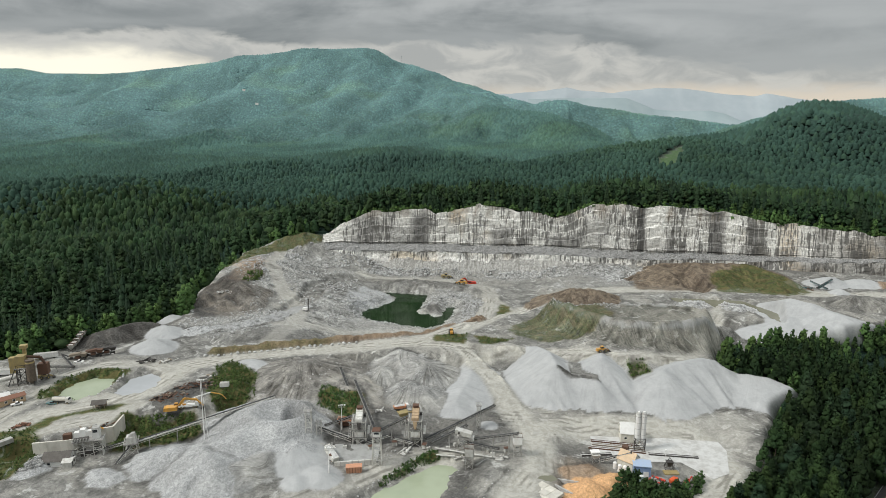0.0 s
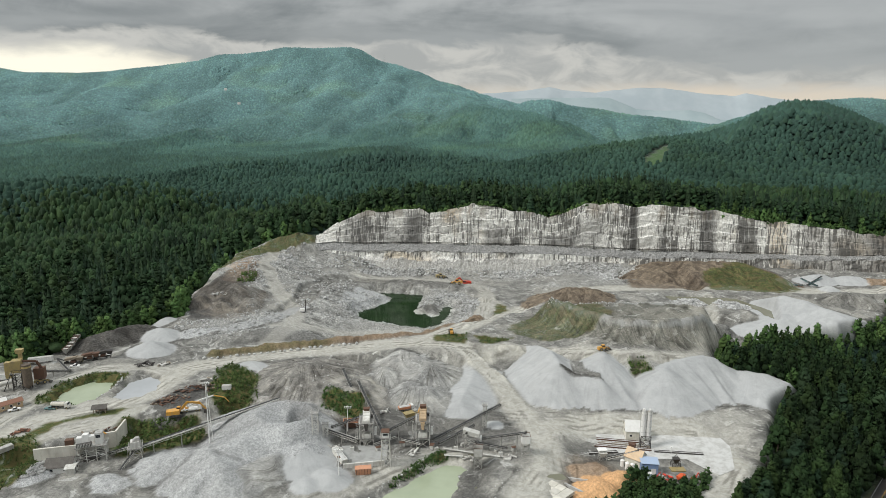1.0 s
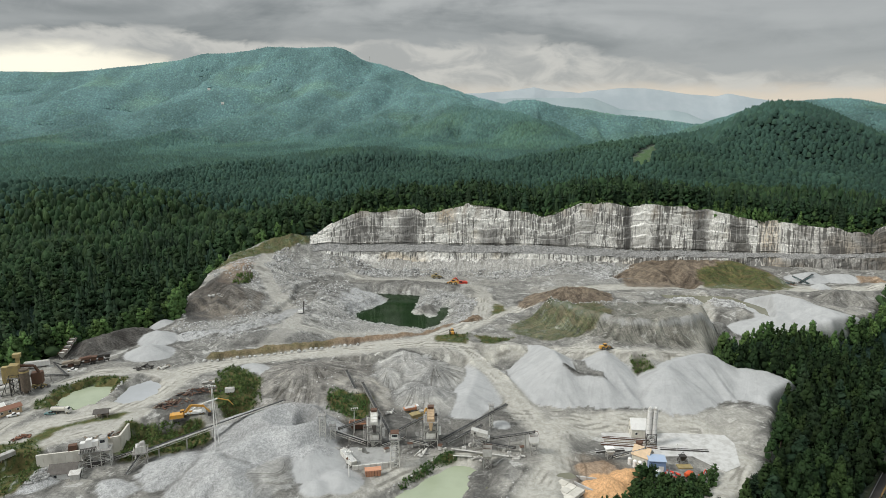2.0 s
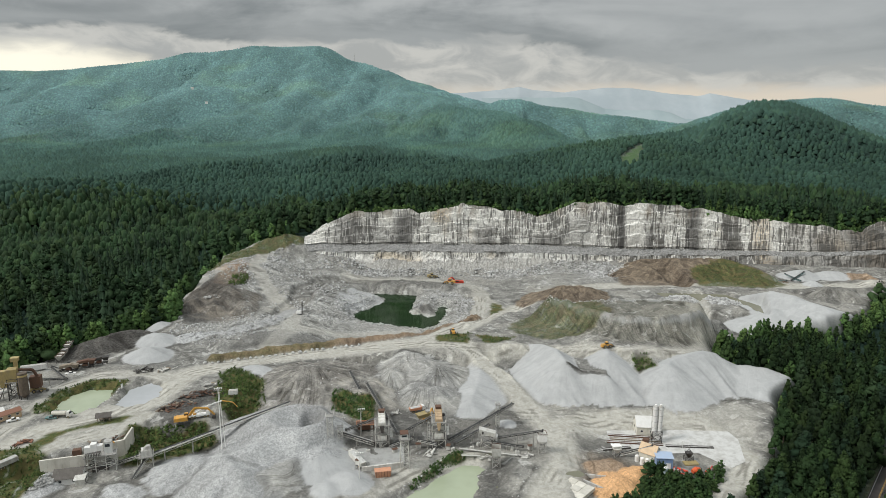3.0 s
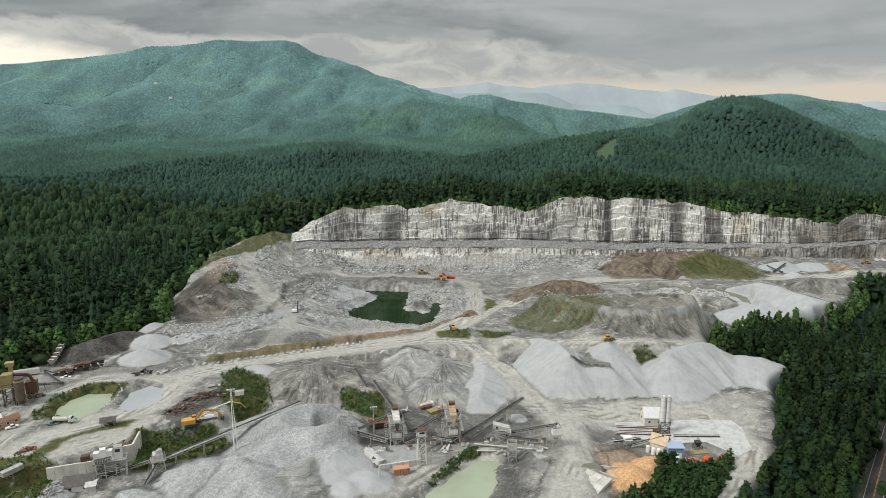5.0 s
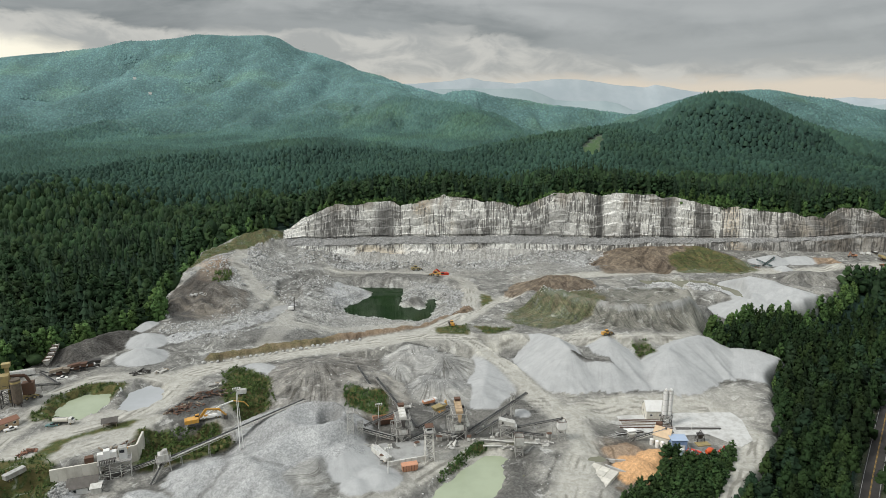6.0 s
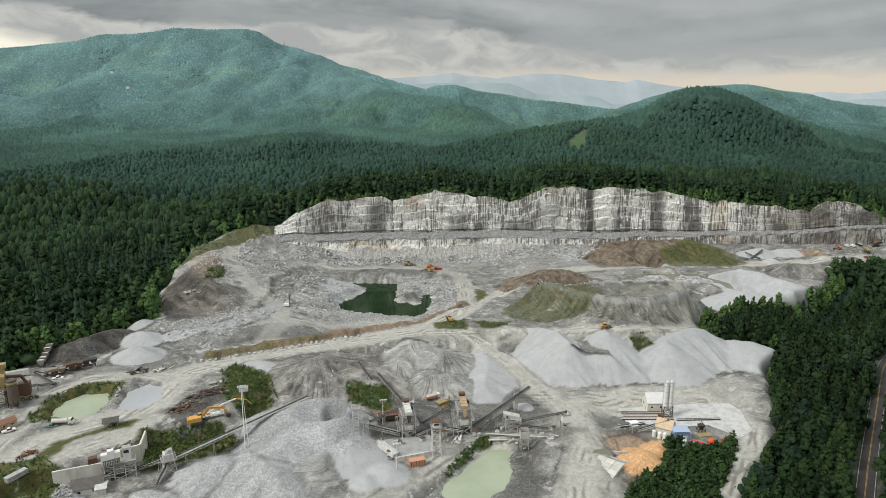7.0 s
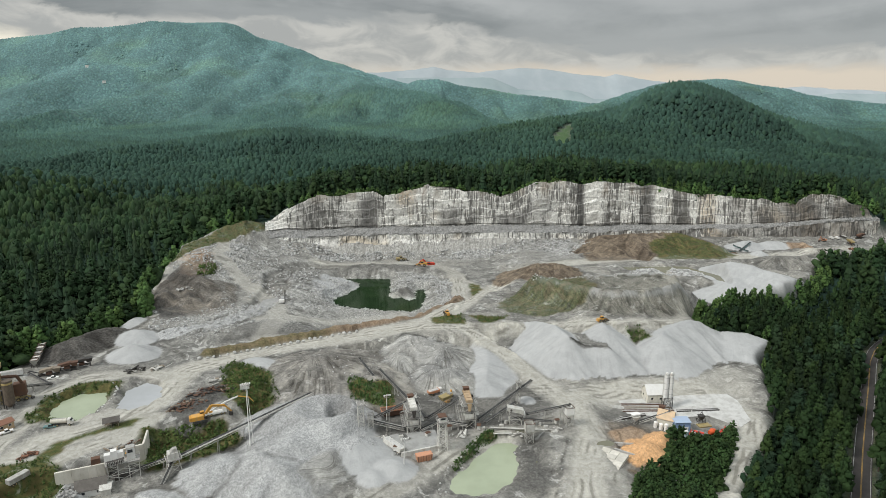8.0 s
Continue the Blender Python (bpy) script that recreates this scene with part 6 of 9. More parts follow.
class Shape:
    """A bmesh that gathers boxes, beams and tubes into one part."""

    def __init__(self):
        self.bm = bmesh.new()

    def quad8(self, pts):
        v = [self.bm.verts.new(p) for p in pts]
        for f in ((3, 2, 1, 0), (4, 5, 6, 7), (0, 1, 5, 4), (1, 2, 6, 5), (2, 3, 7, 6), (3, 0, 4, 7)):
            self.bm.faces.new([v[i] for i in f])
        return self

    def frustum(self, cx, cy, z0, z1, bottom, top, shift=(0, 0)):
        (a, b), (c, d) = bottom, top
        ox, oy = shift
        return self.quad8([(cx - a / 2, cy - b / 2, z0), (cx + a / 2, cy - b / 2, z0), (cx + a / 2, cy + b / 2, z0), (cx - a / 2, cy + b / 2, z0),
                           (cx + ox - c / 2, cy + oy - d / 2, z1), (cx + ox + c / 2, cy + oy - d / 2, z1), (cx + ox + c / 2, cy + oy + d / 2, z1), (cx + ox - c / 2, cy + oy + d / 2, z1)])

    def box(self, cx, cy, z0, sx, sy, h):
        return self.frustum(cx, cy, z0, z0 + h, (sx, sy), (sx, sy))

    def beam(self, p, q, w, h=None):
        p, q = Vector(p), Vector(q)
        h = h or w
        d = (q - p).normalized()
        side = d.cross(Vector((0, 0, 1)))
        side = side.normalized() if side.length > 1e-3 else Vector((1, 0, 0))
        over = side.cross(d).normalized()
        a, b = side * w / 2, over * h / 2
        return self.quad8([p - a - b, p + a - b, p + a + b, p - a + b, q - a - b, q + a - b, q + a + b, q - a + b])

    def tube(self, p, q, r, r2=None, n=12, caps=True):
        p, q = Vector(p), Vector(q)
        r2 = r if r2 is None else r2
        d = (q - p).normalized()
        a = d.orthogonal().normalized()
        b = d.cross(a)
        one = [self.bm.verts.new(p + (a * math.cos(t) + b * math.sin(t)) * r) for t in (2 * math.pi * k / n for k in range(n))]
        two = [self.bm.verts.new(q + (a * math.cos(t) + b * math.sin(t)) * r2) for t in (2 * math.pi * k / n for k in range(n))]
        for k in range(n):
            self.bm.faces.new((one[k], one[(k + 1) % n], two[(k + 1) % n], two[k]))
        if caps:
            self.bm.faces.new(one[::-1])
            self.bm.faces.new(two)
        return self

    def slab(self, outline, axis, lo, hi):
        """An outline (u, v) pulled along an axis: 'x' gives (y, z) outlines, 'y' gives (x, z), 'z' gives (x, y)."""
        place = {"x": lambda u, v, w: (w, u, v), "y": lambda u, v, w: (u, w, v), "z": lambda u, v, w: (u, v, w)}[axis]
        one = [self.bm.verts.new(place(u, v, lo)) for u, v in outline]
        two = [self.bm.verts.new(place(u, v, hi)) for u, v in outline]
        n = len(outline)
        for k in range(n):
            self.bm.faces.new((one[k], one[(k + 1) % n], two[(k + 1) % n], two[k]))
        self.bm.faces.new(one[::-1])
        self.bm.faces.new(two)
        return self

    def rail(self, pts, z, h=1.0, t=0.06):
        for (ax, ay), (bx, by) in zip(pts, pts[1:]):
            for lift in (h, h * 0.5):
                self.beam((ax, ay, z + lift), (bx, by, z + lift), t)
            n = max(2, int(math.hypot(bx - ax, by - ay) / 1.6))
            for k in range(n + 1):
                x, y = ax + (bx - ax) * k / n, ay + (by - ay) * k / n
                self.beam((x, y, z), (x, y, z + h), t)
        return self


def part(name, shape, material, parent, label=""):
    bm = shape.bm if isinstance(shape, Shape) else shape
    bmesh.ops.recalc_face_normals(bm, faces=bm.faces[:])
    me = bpy.data.meshes.new(name)
    bm.to_mesh(me)
    bm.free()
    me.materials.append(material)
    ob = new(name, me)
    ob.parent = parent
    return tagged(ob, label) if label else ob


def thing(name, x, y, turn, label, category, group="", z=None, lift=0.0):
    ob = new(name)
    ob.location = (x, y, (height_at(x, y) if z is None else z) + lift)
    ob.rotation_euler = (0, 0, radians(turn))
    return tagged(ob, label, category, group)


# ---- conveyors ----
def conveyor(p, q, label, width=1.1, depth=1.0, legs=(0.35, 0.75), dark=True, group="plant conveyors", roof=False, paint=None):
    """An inclined lattice conveyor from its tail p to its head q."""
    p, q = Vector(p), Vector(q)
    root = new("conveyor")
    root.location = (p.x, p.y, height_at(p.x, p.y))
    tagged(root, label, "conveyor", group)
    base = Vector(root.location)
    a, b = p - base, q - base
    d = (b - a).normalized()
    side = d.cross(Vector((0, 0, 1))).normalized()
    over = side.cross(d).normalized()
    length = (b - a).length
    steel = paint or (DUSTY if dark else PALE)
    for s in (-1, 1):
        sh = Shape()
        off = side * s * width * 0.55
        sh.beam(a + off, b + off, 0.16)
        sh.beam(a + off - over * depth, b + off - over * depth, 0.16)
        n = max(3, int(length / 2.0))
        for k in range(n):
            u, v = a + (b - a) * (k / n), a + (b - a) * ((k + 1) / n)
            lo, hi = (-over * depth, Vector()) if k % 2 else (Vector(), -over * depth)
            sh.beam(u + off + lo, v + off + hi, 0.09)
            sh.beam(u + off, u + off - over * depth, 0.09)
        part("lattice_side", sh, steel, root)
    sh = Shape()
    sh.beam(a + over * 0.12, b + over * 0.12, width, 0.08)
    sh.beam(a - over * 0.55, b - over * 0.55, width * 0.8, 0.05)
    part("belt", sh, BELT, root, "dusty black rubber belt")
    sh = Shape()
    for k in range(int(length / 1.5) + 1):
        c = a + d * (k * 1.5)
        sh.beam(c - side * width * 0.5, c + side * width * 0.5, 0.12)
    part("idlers", sh, steel, root)
    for end, name in ((a, "tail_drum"), (b, "head_drum")):
        part(name, Shape().tube(end - side * width * 0.6, end + side * width * 0.6, 0.42, n=12), DARK, root)
    if roof:
        part("walkway", Shape().beam(a + side * width + over * 0.05, b + side * width + over * 0.05, 0.7, 0.06), STEEL, root)
    for t in legs:
        c = a + (b - a) * t
        w = base + c
        ground_z = height_at(w.x, w.y) - base.z - 0.1
        if c.z - depth - ground_z < 0.8:
            continue
        sh = Shape()
        foot = [Vector((c.x, c.y, ground_z)) + side * s * width * 0.9 for s in (-1, 1)]
        head = [c - over * depth + side * s * width * 0.5 for s in (-1, 1)]
        for f, h in zip(foot, head):
            sh.beam(f, h, 0.22)
            sh.box(f.x, f.y, ground_z - 0.1, 0.7, 0.7, 0.25)
        drop = head[0].z - ground_z
        m = max(1, int(drop / 3))
        for k in range(m):
            u, v = k / m, (k + 1) / m
            sh.beam(foot[0].lerp(head[0], u), foot[1].lerp(head[1], v), 0.1)
            sh.beam(foot[0].lerp(head[0], v), foot[1].lerp(head[1], v), 0.1)
        part("support", sh, STEEL, root)
    return root


# ---- steel towers, bins and screens ----
def frame_posts(root, sx, sy, z0, z1, bays, size=0.3, material=None, flare=1.0):
    """Four posts, each a part, with one part of cross bracing."""
    material = material or STEEL
    corners = [(-sx / 2, -sy / 2), (sx / 2, -sy / 2), (sx / 2, sy / 2), (-sx / 2, sy / 2)]
    for x, y in corners:
        part("post", Shape().beam((x * flare, y * flare, z0), (x, y, z1), size), material, root)
    sh = Shape()
    for k in range(bays):
        za, zb = z0 + (z1 - z0) * k / bays, z0 + (z1 - z0) * (k + 1) / bays
        fa, fb = flare + (1 - flare) * k / bays, flare + (1 - flare) * (k + 1) / bays
        for (ax, ay), (bx, by) in zip(corners, corners[1:] + corners[:1]):
            sh.beam((ax * fa, ay * fa, za), (bx * fb, by * fb, zb), size * 0.42)
            sh.beam((bx * fa, by * fa, za), (ax * fb, ay * fb, zb), size * 0.42)
            sh.beam((ax * fb, ay * fb, zb), (bx * fb, by * fb, zb), size * 0.6)
    part("bracing", sh, material, root)


def deck(root, sx, sy, z, rail=True, material=None):
    part("deck", Shape().box(0, 0, z, sx, sy, 0.18), DUSTY, root)
    if rail:
        part("handrail", Shape().rail([(-sx / 2, -sy / 2), (sx / 2, -sy / 2), (sx / 2, sy / 2), (-sx / 2, sy / 2), (-sx / 2, -sy / 2)], z + 0.18), OLD_YELLOW if material is None else material, root)


def hopper_bin(x, y, turn, w, leg, body, label, paint=None, z=None):
    """A bin on four braced legs with a tapered bottom."""
    root = thing("storage_bin", x, y, turn, label, "bin", z=z)
    paint = paint or WHITE
    frame_posts(root, w * 0.86, w * 0.86, -0.3, leg + 1.0, 2, 0.24, STEEL)
    part("hopper", Shape().frustum(0, 0, leg - 1.0, leg + 0.9, (w * 0.3, w * 0.3), (w, w)), paint, root)
    sh = Shape()
    for sx, sy, ax, ay in ((0, -1, 1, 0), (0, 1, 1, 0), (-1, 0, 0, 1), (1, 0, 0, 1)):
        sh.box(sx * (w / 2 - 0.06), sy * (w / 2 - 0.06), leg + 0.9, w if ax else 0.12, w if ay else 0.12 , body)
    part("bin_wall", sh, paint, root)
    part("rim", Shape().rail([(-w / 2, -w / 2), (w / 2, -w / 2), (w / 2, w / 2), (-w / 2, w / 2), (-w / 2, -w / 2)], leg + 0.9 + body, 0.5, 0.08), RUST, root)
    part("gate", Shape().box(0, 0, leg - 1.5, w * 0.34, w * 0.34, 0.5), DARK, root)
    return root


def screen_tower(x, y, turn, height, label, paint=None, box_color=None):
    """A crushing and screening tower: stacked decks, vibrating screen, crusher, chutes and stairs."""
    root = thing("screening_tower", x, y, turn, label, "crushing plant", "screening towers")
    sx, sy = 6.0, 8.0
    frame_posts(root, sx, sy, -0.4, height * 0.78, 3, 0.34, PALE)
    for k, z in enumerate((height * 0.28, height * 0.52, height * 0.76)):
        deck(root, sx + 0.9, sy + 0.9, z, True, STEEL)
    part("crusher", Shape().tube((0, 0, height * 0.30), (0, 0, height * 0.44), 1.9, 1.5, 16).tube((0, 0, height * 0.44), (0, 0, height * 0.5), 1.1, 1.6, 16), PALE, root)
    sh = Shape().quad8([(-1.5, -4.0, height * 0.80), (1.5, -4.0, height * 0.80), (1.5, 3.4, height * 0.92), (-1.5, 3.4, height * 0.92),
                        (-1.5, -4.0, height * 0.80 + 1.1), (1.5, -4.0, height * 0.80 + 1.1), (1.5, 3.4, height * 0.92 + 1.1), (-1.5, 3.4, height * 0.92 + 1.1)])
    for k in range(5):
        t = k / 4
        sh.box(0, -3.8 + 7.0 * t, height * (0.80 + 0.12 * t) - 0.1, 3.4, 0.2, 1.4)
    part("vibrating_screen", sh, box_color or PALE, root, "pale ribbed vibrating screen")
    part("feed_box", Shape().frustum(0, 3.6, height * 0.95, height * 1.06, (2.0, 1.6), (3.0, 2.4)), RUST, root, "rusty feed box")
    part("discharge_chute", Shape().frustum(0, -4.3, height * 0.56, height * 0.78, (1.0, 0.8), (2.0, 1.2), (0, 0.3)), TAN if paint else DARK, root)
    part("motor", Shape().tube((2.4, 1.0, height * 0.84), (2.4, 2.4, height * 0.84), 0.6, n=10), DARK, root)
    sh = Shape()
    for k in range(3):
        za, zb = height * (0.26 * k), height * (0.26 * (k + 1))
        s = 1 if k % 2 else -1
        for off in (-0.45, 0.45):
            sh.beam((-sx / 2 - 1.6 + off, -s * 3.4, za), (-sx / 2 - 1.6 + off, s * 3.4, zb), 0.12, 0.25)
        for j in range(9):
            t = (j + 0.5) / 9
            sh.box(-sx / 2 - 1.6, -s * 3.4 + 2 * s * 3.4 * t, za + (zb - za) * t, 0.9, 0.28, 0.05)
    part("stair", sh, STEEL, root)
    part("side_walkway", Shape().box(sx / 2 + 1.1, 0, height * 0.40, 1.2, sy, 0.12).rail([(sx / 2 + 1.7, -sy / 2), (sx / 2 + 1.7, sy / 2)], height * 0.40 + 0.12), PALE, root)
    part("hood", Shape().frustum(-1.2, 2.2, height * 0.52, height * 0.66, (2.6, 2.2), (1.8, 1.6)), WHITE, root, "white dust hood")
    part("guard", Shape().box(1.6, -2.6, height * 0.53, 1.6, 1.2, 1.4), PALE, root)
    part("lower_chute", Shape().frustum(-1.0, -2.5, 0.6, height * 0.28, (1.0, 1.0), (2.6, 2.2), (0.5, 0.4)), STEEL, root)
    part("skirt_plate", Shape().box(0, -sy / 2 - 0.2, height * 0.30, sx * 0.7, 0.1, height * 0.16), PALE, root)
    return root


def control_tower(x, y, turn, height, label):
    """A slender braced tower that carries a control cabin."""
    root = thing("control_tower", x, y, turn, label, "tower")
    frame_posts(root, 3.2, 3.2, -0.3, height - 3.4, 5, 0.24, PALE, 1.25)
    deck(root, 4.6, 4.6, height - 3.4, True, PALE)
    part("cabin", Shape().box(0, 0, height - 3.2, 3.1, 3.1, 2.5), WHITE, root)
    part("cabin_roof", Shape().frustum(0, 0, height - 0.7, height - 0.4, (3.7, 3.7), (3.3, 3.3)), RUST, root, "rust red cabin roof")
    for k, (a, b) in enumerate(((0, -1.57), (0, 1.57), (-1.57, 0), (1.57, 0))):
        part("window", Shape().box(a, b, height - 2.1, 2.2 if b else 0.06, 2.2 if a else 0.06, 0.9), GLASS, root)
    return root


def lattice_tower(x, y, height, label, w=2.2):
    root = thing("lattice_tower", x, y, 8, label, "tower")
    frame_posts(root, w, w, -0.3, height, 4, 0.22, PALE)
    deck(root, w + 0.8, w + 0.8, height, True, PALE)
    return root


def light_mast(x, y, height, label, arms=True):
    root = thing("light_mast", x, y, 12, label, "light mast", "light masts")
    part("pole", Shape().tube((-0.35, 0, -0.3), (-0.12, 0, height), 0.24, 0.12, 10), WHITE, root)
    if arms:
        part("stay_pole", Shape().tube((1.1, 0.6, -0.3), (0.15, 0.1, height * 0.97), 0.15, 0.10, 8), WHITE, root)
        for k in range(9):
            t = 0.1 + 0.09 * k
            part("rung", Shape().beam((-0.3, 0, height * t), (1.1 - 0.95 * t, 0.6 - 0.5 * t, height * t), 0.08), STEEL, root)
    part("crossarm", Shape().beam((-1.6, 0, height - 0.4), (1.6, 0, height - 0.4), 0.18).beam((-1.6, 0, height - 1.6), (1.6, 0, height - 1.6), 0.18), STEEL, root)
    for s in (-1.4, -0.5, 0.5, 1.4):
        part("floodlight", Shape().frustum(s, -0.25, height - 0.9, height - 0.25, (0.5, 0.3), (0.62, 0.55)), WHITE, root, "white floodlight head")
    return root


# ---- buildings ----
def gabled_house(name, x, y, turn, L, W, eave, ridge, wall, roof, label, category, windows=3, along="x", z=None, plinth=True):
    """A gabled building, ridge along its length."""
    root = thing(name, x, y, turn, label, category, z=z)
    part("wall", Shape().slab([(-W / 2, -0.4), (W / 2, -0.4), (W / 2, eave), (0, ridge), (-W / 2, eave)], "x", -L / 2, L / 2), wall, root)
    rise = ridge - eave
    for s in (-1, 1):
        o = 0.45
        part("roof", Shape().slab([(0, ridge + 0.22), (0, ridge + 0.06), (s * (W / 2 + o), eave - rise * o / (W / 2) + 0.06), (s * (W / 2 + o), eave - rise * o / (W / 2) + 0.22)], "x", -L / 2 - 0.5, L / 2 + 0.5), roof, root)
    if windows:
        for s in (-1, 1):
            for k in range(windows):
                u = -L / 2 + L * (k + 0.5) / windows
                frame_ob = part("window", Shape().box(u, s * (W / 2 + 0.03), eave * 0.42, 1.25, 0.1, 1.15), WHITE if wall is not WHITE else STEEL, root)
                part("pane", Shape().box(u, s * (W / 2 + 0.07), eave * 0.42 + 0.1, 1.05, 0.08, 0.95), GLASS, frame_ob)
    for s in (-1, 1):
        door = part("door", Shape().box(s * (L / 2 + 0.03), -W * 0.15, 0, 0.1, 1.0, 2.05), DARK if s > 0 else STEEL, root)
        part("door_frame", Shape().box(s * (L / 2 + 0.015), -W * 0.15, 0, 0.08, 1.25, 2.2), WHITE, door)
        part("window", Shape().box(s * (L / 2 + 0.03), W * 0.2, eave * 0.45, 0.1, 1.1, 0.9), GLASS, root)
    return root


def retaining_walls():
    root = new("retaining_wall")
    root.location = (-152, 243, 0)
    tagged(root, "stained pale concrete retaining wall below the tipping yard", "retaining wall", kind="structure")
    corner = [(-170, 239.2), (-152.6, 242.8), (-152.0, 243.0), (-141.6, 254.5), (-143.2, 265.5)]
    for (ax, ay), (bx, by), top0, top1 in ((corner[0], corner[1], 6.6, 7.4), (corner[1], (-149.6, 252.0), 7.4, 7.6), ((-149.6, 252.0), corner[3], 7.6, 8.2), (corner[3], corner[4], 8.2, 8.6)):
        dx_, dy_ = bx - ax, by - ay
        l = math.hypot(dx_, dy_)
        nx, ny = -dy_ / l * 0.4, dx_ / l * 0.4
        n = max(1, round(l / 3.2))
        for k in range(n):
            u, v = k / n, (k + 1) / n - 0.004
            t0, t1 = top0 + (top1 - top0) * u, top0 + (top1 - top0) * v
            c = [(ax + dx_ * s - root.location.x, ay + dy_ * s - root.location.y) for s in (u, v)]
            part("wall_panel", Shape().quad8([(c[0][0] - nx, c[0][1] - ny, -1.5), (c[1][0] - nx, c[1][1] - ny, -1.5), (c[1][0] + nx, c[1][1] + ny, -1.5), (c[0][0] + nx, c[0][1] + ny, -1.5),
                                              (c[0][0] - nx, c[0][1] - ny, t0), (c[1][0] - nx, c[1][1] - ny, t1), (c[1][0] + nx, c[1][1] + ny, t1), (c[0][0] + nx, c[0][1] + ny, t0)]), CREAM_WALL, root)
    return root


# ---- vehicles ----
def wheel(parent, x, y, r, w, name="wheel"):
    tyre = part(name, Shape().tube((x, y - w / 2, r), (x, y + w / 2, r), r, n=16), TYRE, parent)
    part("rim", Shape().tube((x, y - w / 2 - 0.02, r), (x, y + w / 2 + 0.02, r), r * 0.52, n=12), OLD_YELLOW, tyre)
    return tyre


def excavator(x, y, turn, paint, label, size=1.0, reach_out=1.0, name="excavator", z=None):
    root = thing(name, x, y, turn, label, "excavator", z=z)
    for s in (-1, 1):
        w = 1.55 * size * s
        part("track", Shape().slab([(-2.4 * size, 0.35 * size), (-1.9 * size, 0), (1.9 * size, 0), (2.4 * size, 0.35 * size), (2.2 * size, 0.95 * size), (-2.2 * size, 0.95 * size)], "y", w - 0.35 * size, w + 0.35 * size), TYRE, root)
    part("undercarriage", Shape().box(0, 0, 0.45 * size, 2.4 * size, 2.4 * size, 0.6 * size), DARK, root)
    part("body", Shape().frustum(-0.7 * size, 0, 1.05 * size, 2.5 * size, (4.4 * size, 3.1 * size), (4.0 * size, 2.9 * size)), paint, root)
    part("counterweight", Shape().frustum(-3.1 * size, 0, 1.1 * size, 2.4 * size, (0.9 * size, 3.0 * size), (0.7 * size, 2.7 * size)), paint, root)
    cab = part("cab", Shape().frustum(1.0 * size, 1.0 * size, 1.1 * size, 3.3 * size, (1.7 * size, 1.1 * size), (1.3 * size, 1.0 * size)), paint, root)
    part("window", Shape().box(1.05 * size, 1.0 * size, 2.1 * size, 1.72 * size, 1.14 * size, 0.85 * size), GLASS, cab)
    k, e = (1.6 * size, 0, 1.9 * size), (4.3 * size, 0, 5.2 * size)
    f, b = (6.6 * size * reach_out, 0, 4.3 * size), (8.3 * size * reach_out, 0, 1.4 * size)
    part("boom", Shape().beam(k, e, 0.6 * size, 0.9 * size).beam(e, f, 0.5 * size, 0.75 * size), paint, root)
    part("stick", Shape().beam((f[0] - 0.3 * size, 0, f[2] + 0.3 * size), b, 0.42 * size, 0.6 * size), paint, root)
    part("bucket", Shape().slab([(b[0] - 0.3 * size, b[2]), (b[0] + 0.5 * size, b[2] - 0.2 * size), (b[0] + 0.3 * size, b[2] - 1.4 * size), (b[0] - 0.9 * size, b[2] - 1.2 * size), (b[0] - 1.0 * size, b[2] - 0.6 * size)], "y", -0.75 * size, 0.75 * size), DARK, root)
    part("ram", Shape().tube((2.0 * size, 0, 1.7 * size), (4.0 * size, 0, 4.2 * size), 0.15 * size, n=8), STEEL, root)
    return root


def wheel_loader(x, y, turn, paint, label, size=1.0, name="wheel_loader"):
    root = thing(name, x, y, turn, label, "wheel loader")
    for px_ in (-1.8, 1.7):
        for s in (-1, 1):
            wheel(root, px_ * size, s * 1.15 * size, 0.95 * size, 0.7 * size)
    part("rear_body", Shape().frustum(-2.2 * size, 0, 0.9 * size, 2.5 * size, (3.0 * size, 2.0 * size), (2.6 * size, 1.7 * size)), paint, root)
    cab = part("cab", Shape().frustum(-0.2 * size, 0, 1.3 * size, 3.6 * size, (1.7 * size, 1.8 * size), (1.5 * size, 1.5 * size)), paint, root)
    part("window", Shape().box(-0.2 * size, 0, 2.4 * size, 1.68 * size, 1.72 * size, 0.85 * size), GLASS, cab)
    part("front_frame", Shape().box(1.5 * size, 0, 0.8 * size, 2.0 * size, 1.3 * size, 1.0 * size), paint, root)
    for s in (-1, 1):
        part("lift_arm", Shape().beam((1.3 * size, s * 0.65 * size, 2.0 * size), (4.0 * size, s * 0.65 * size, 0.8 * size), 0.3 * size, 0.5 * size), paint, root)
    part("bucket", Shape().slab([(3.9 * size, 1.5 * size), (3.6 * size, 0.5 * size), (4.0 * size, 0.1 * size), (5.3 * size, 0.15 * size), (4.1 * size, 0.5 * size)], "y", -1.5 * size, 1.5 * size), DARK, root)
    return root


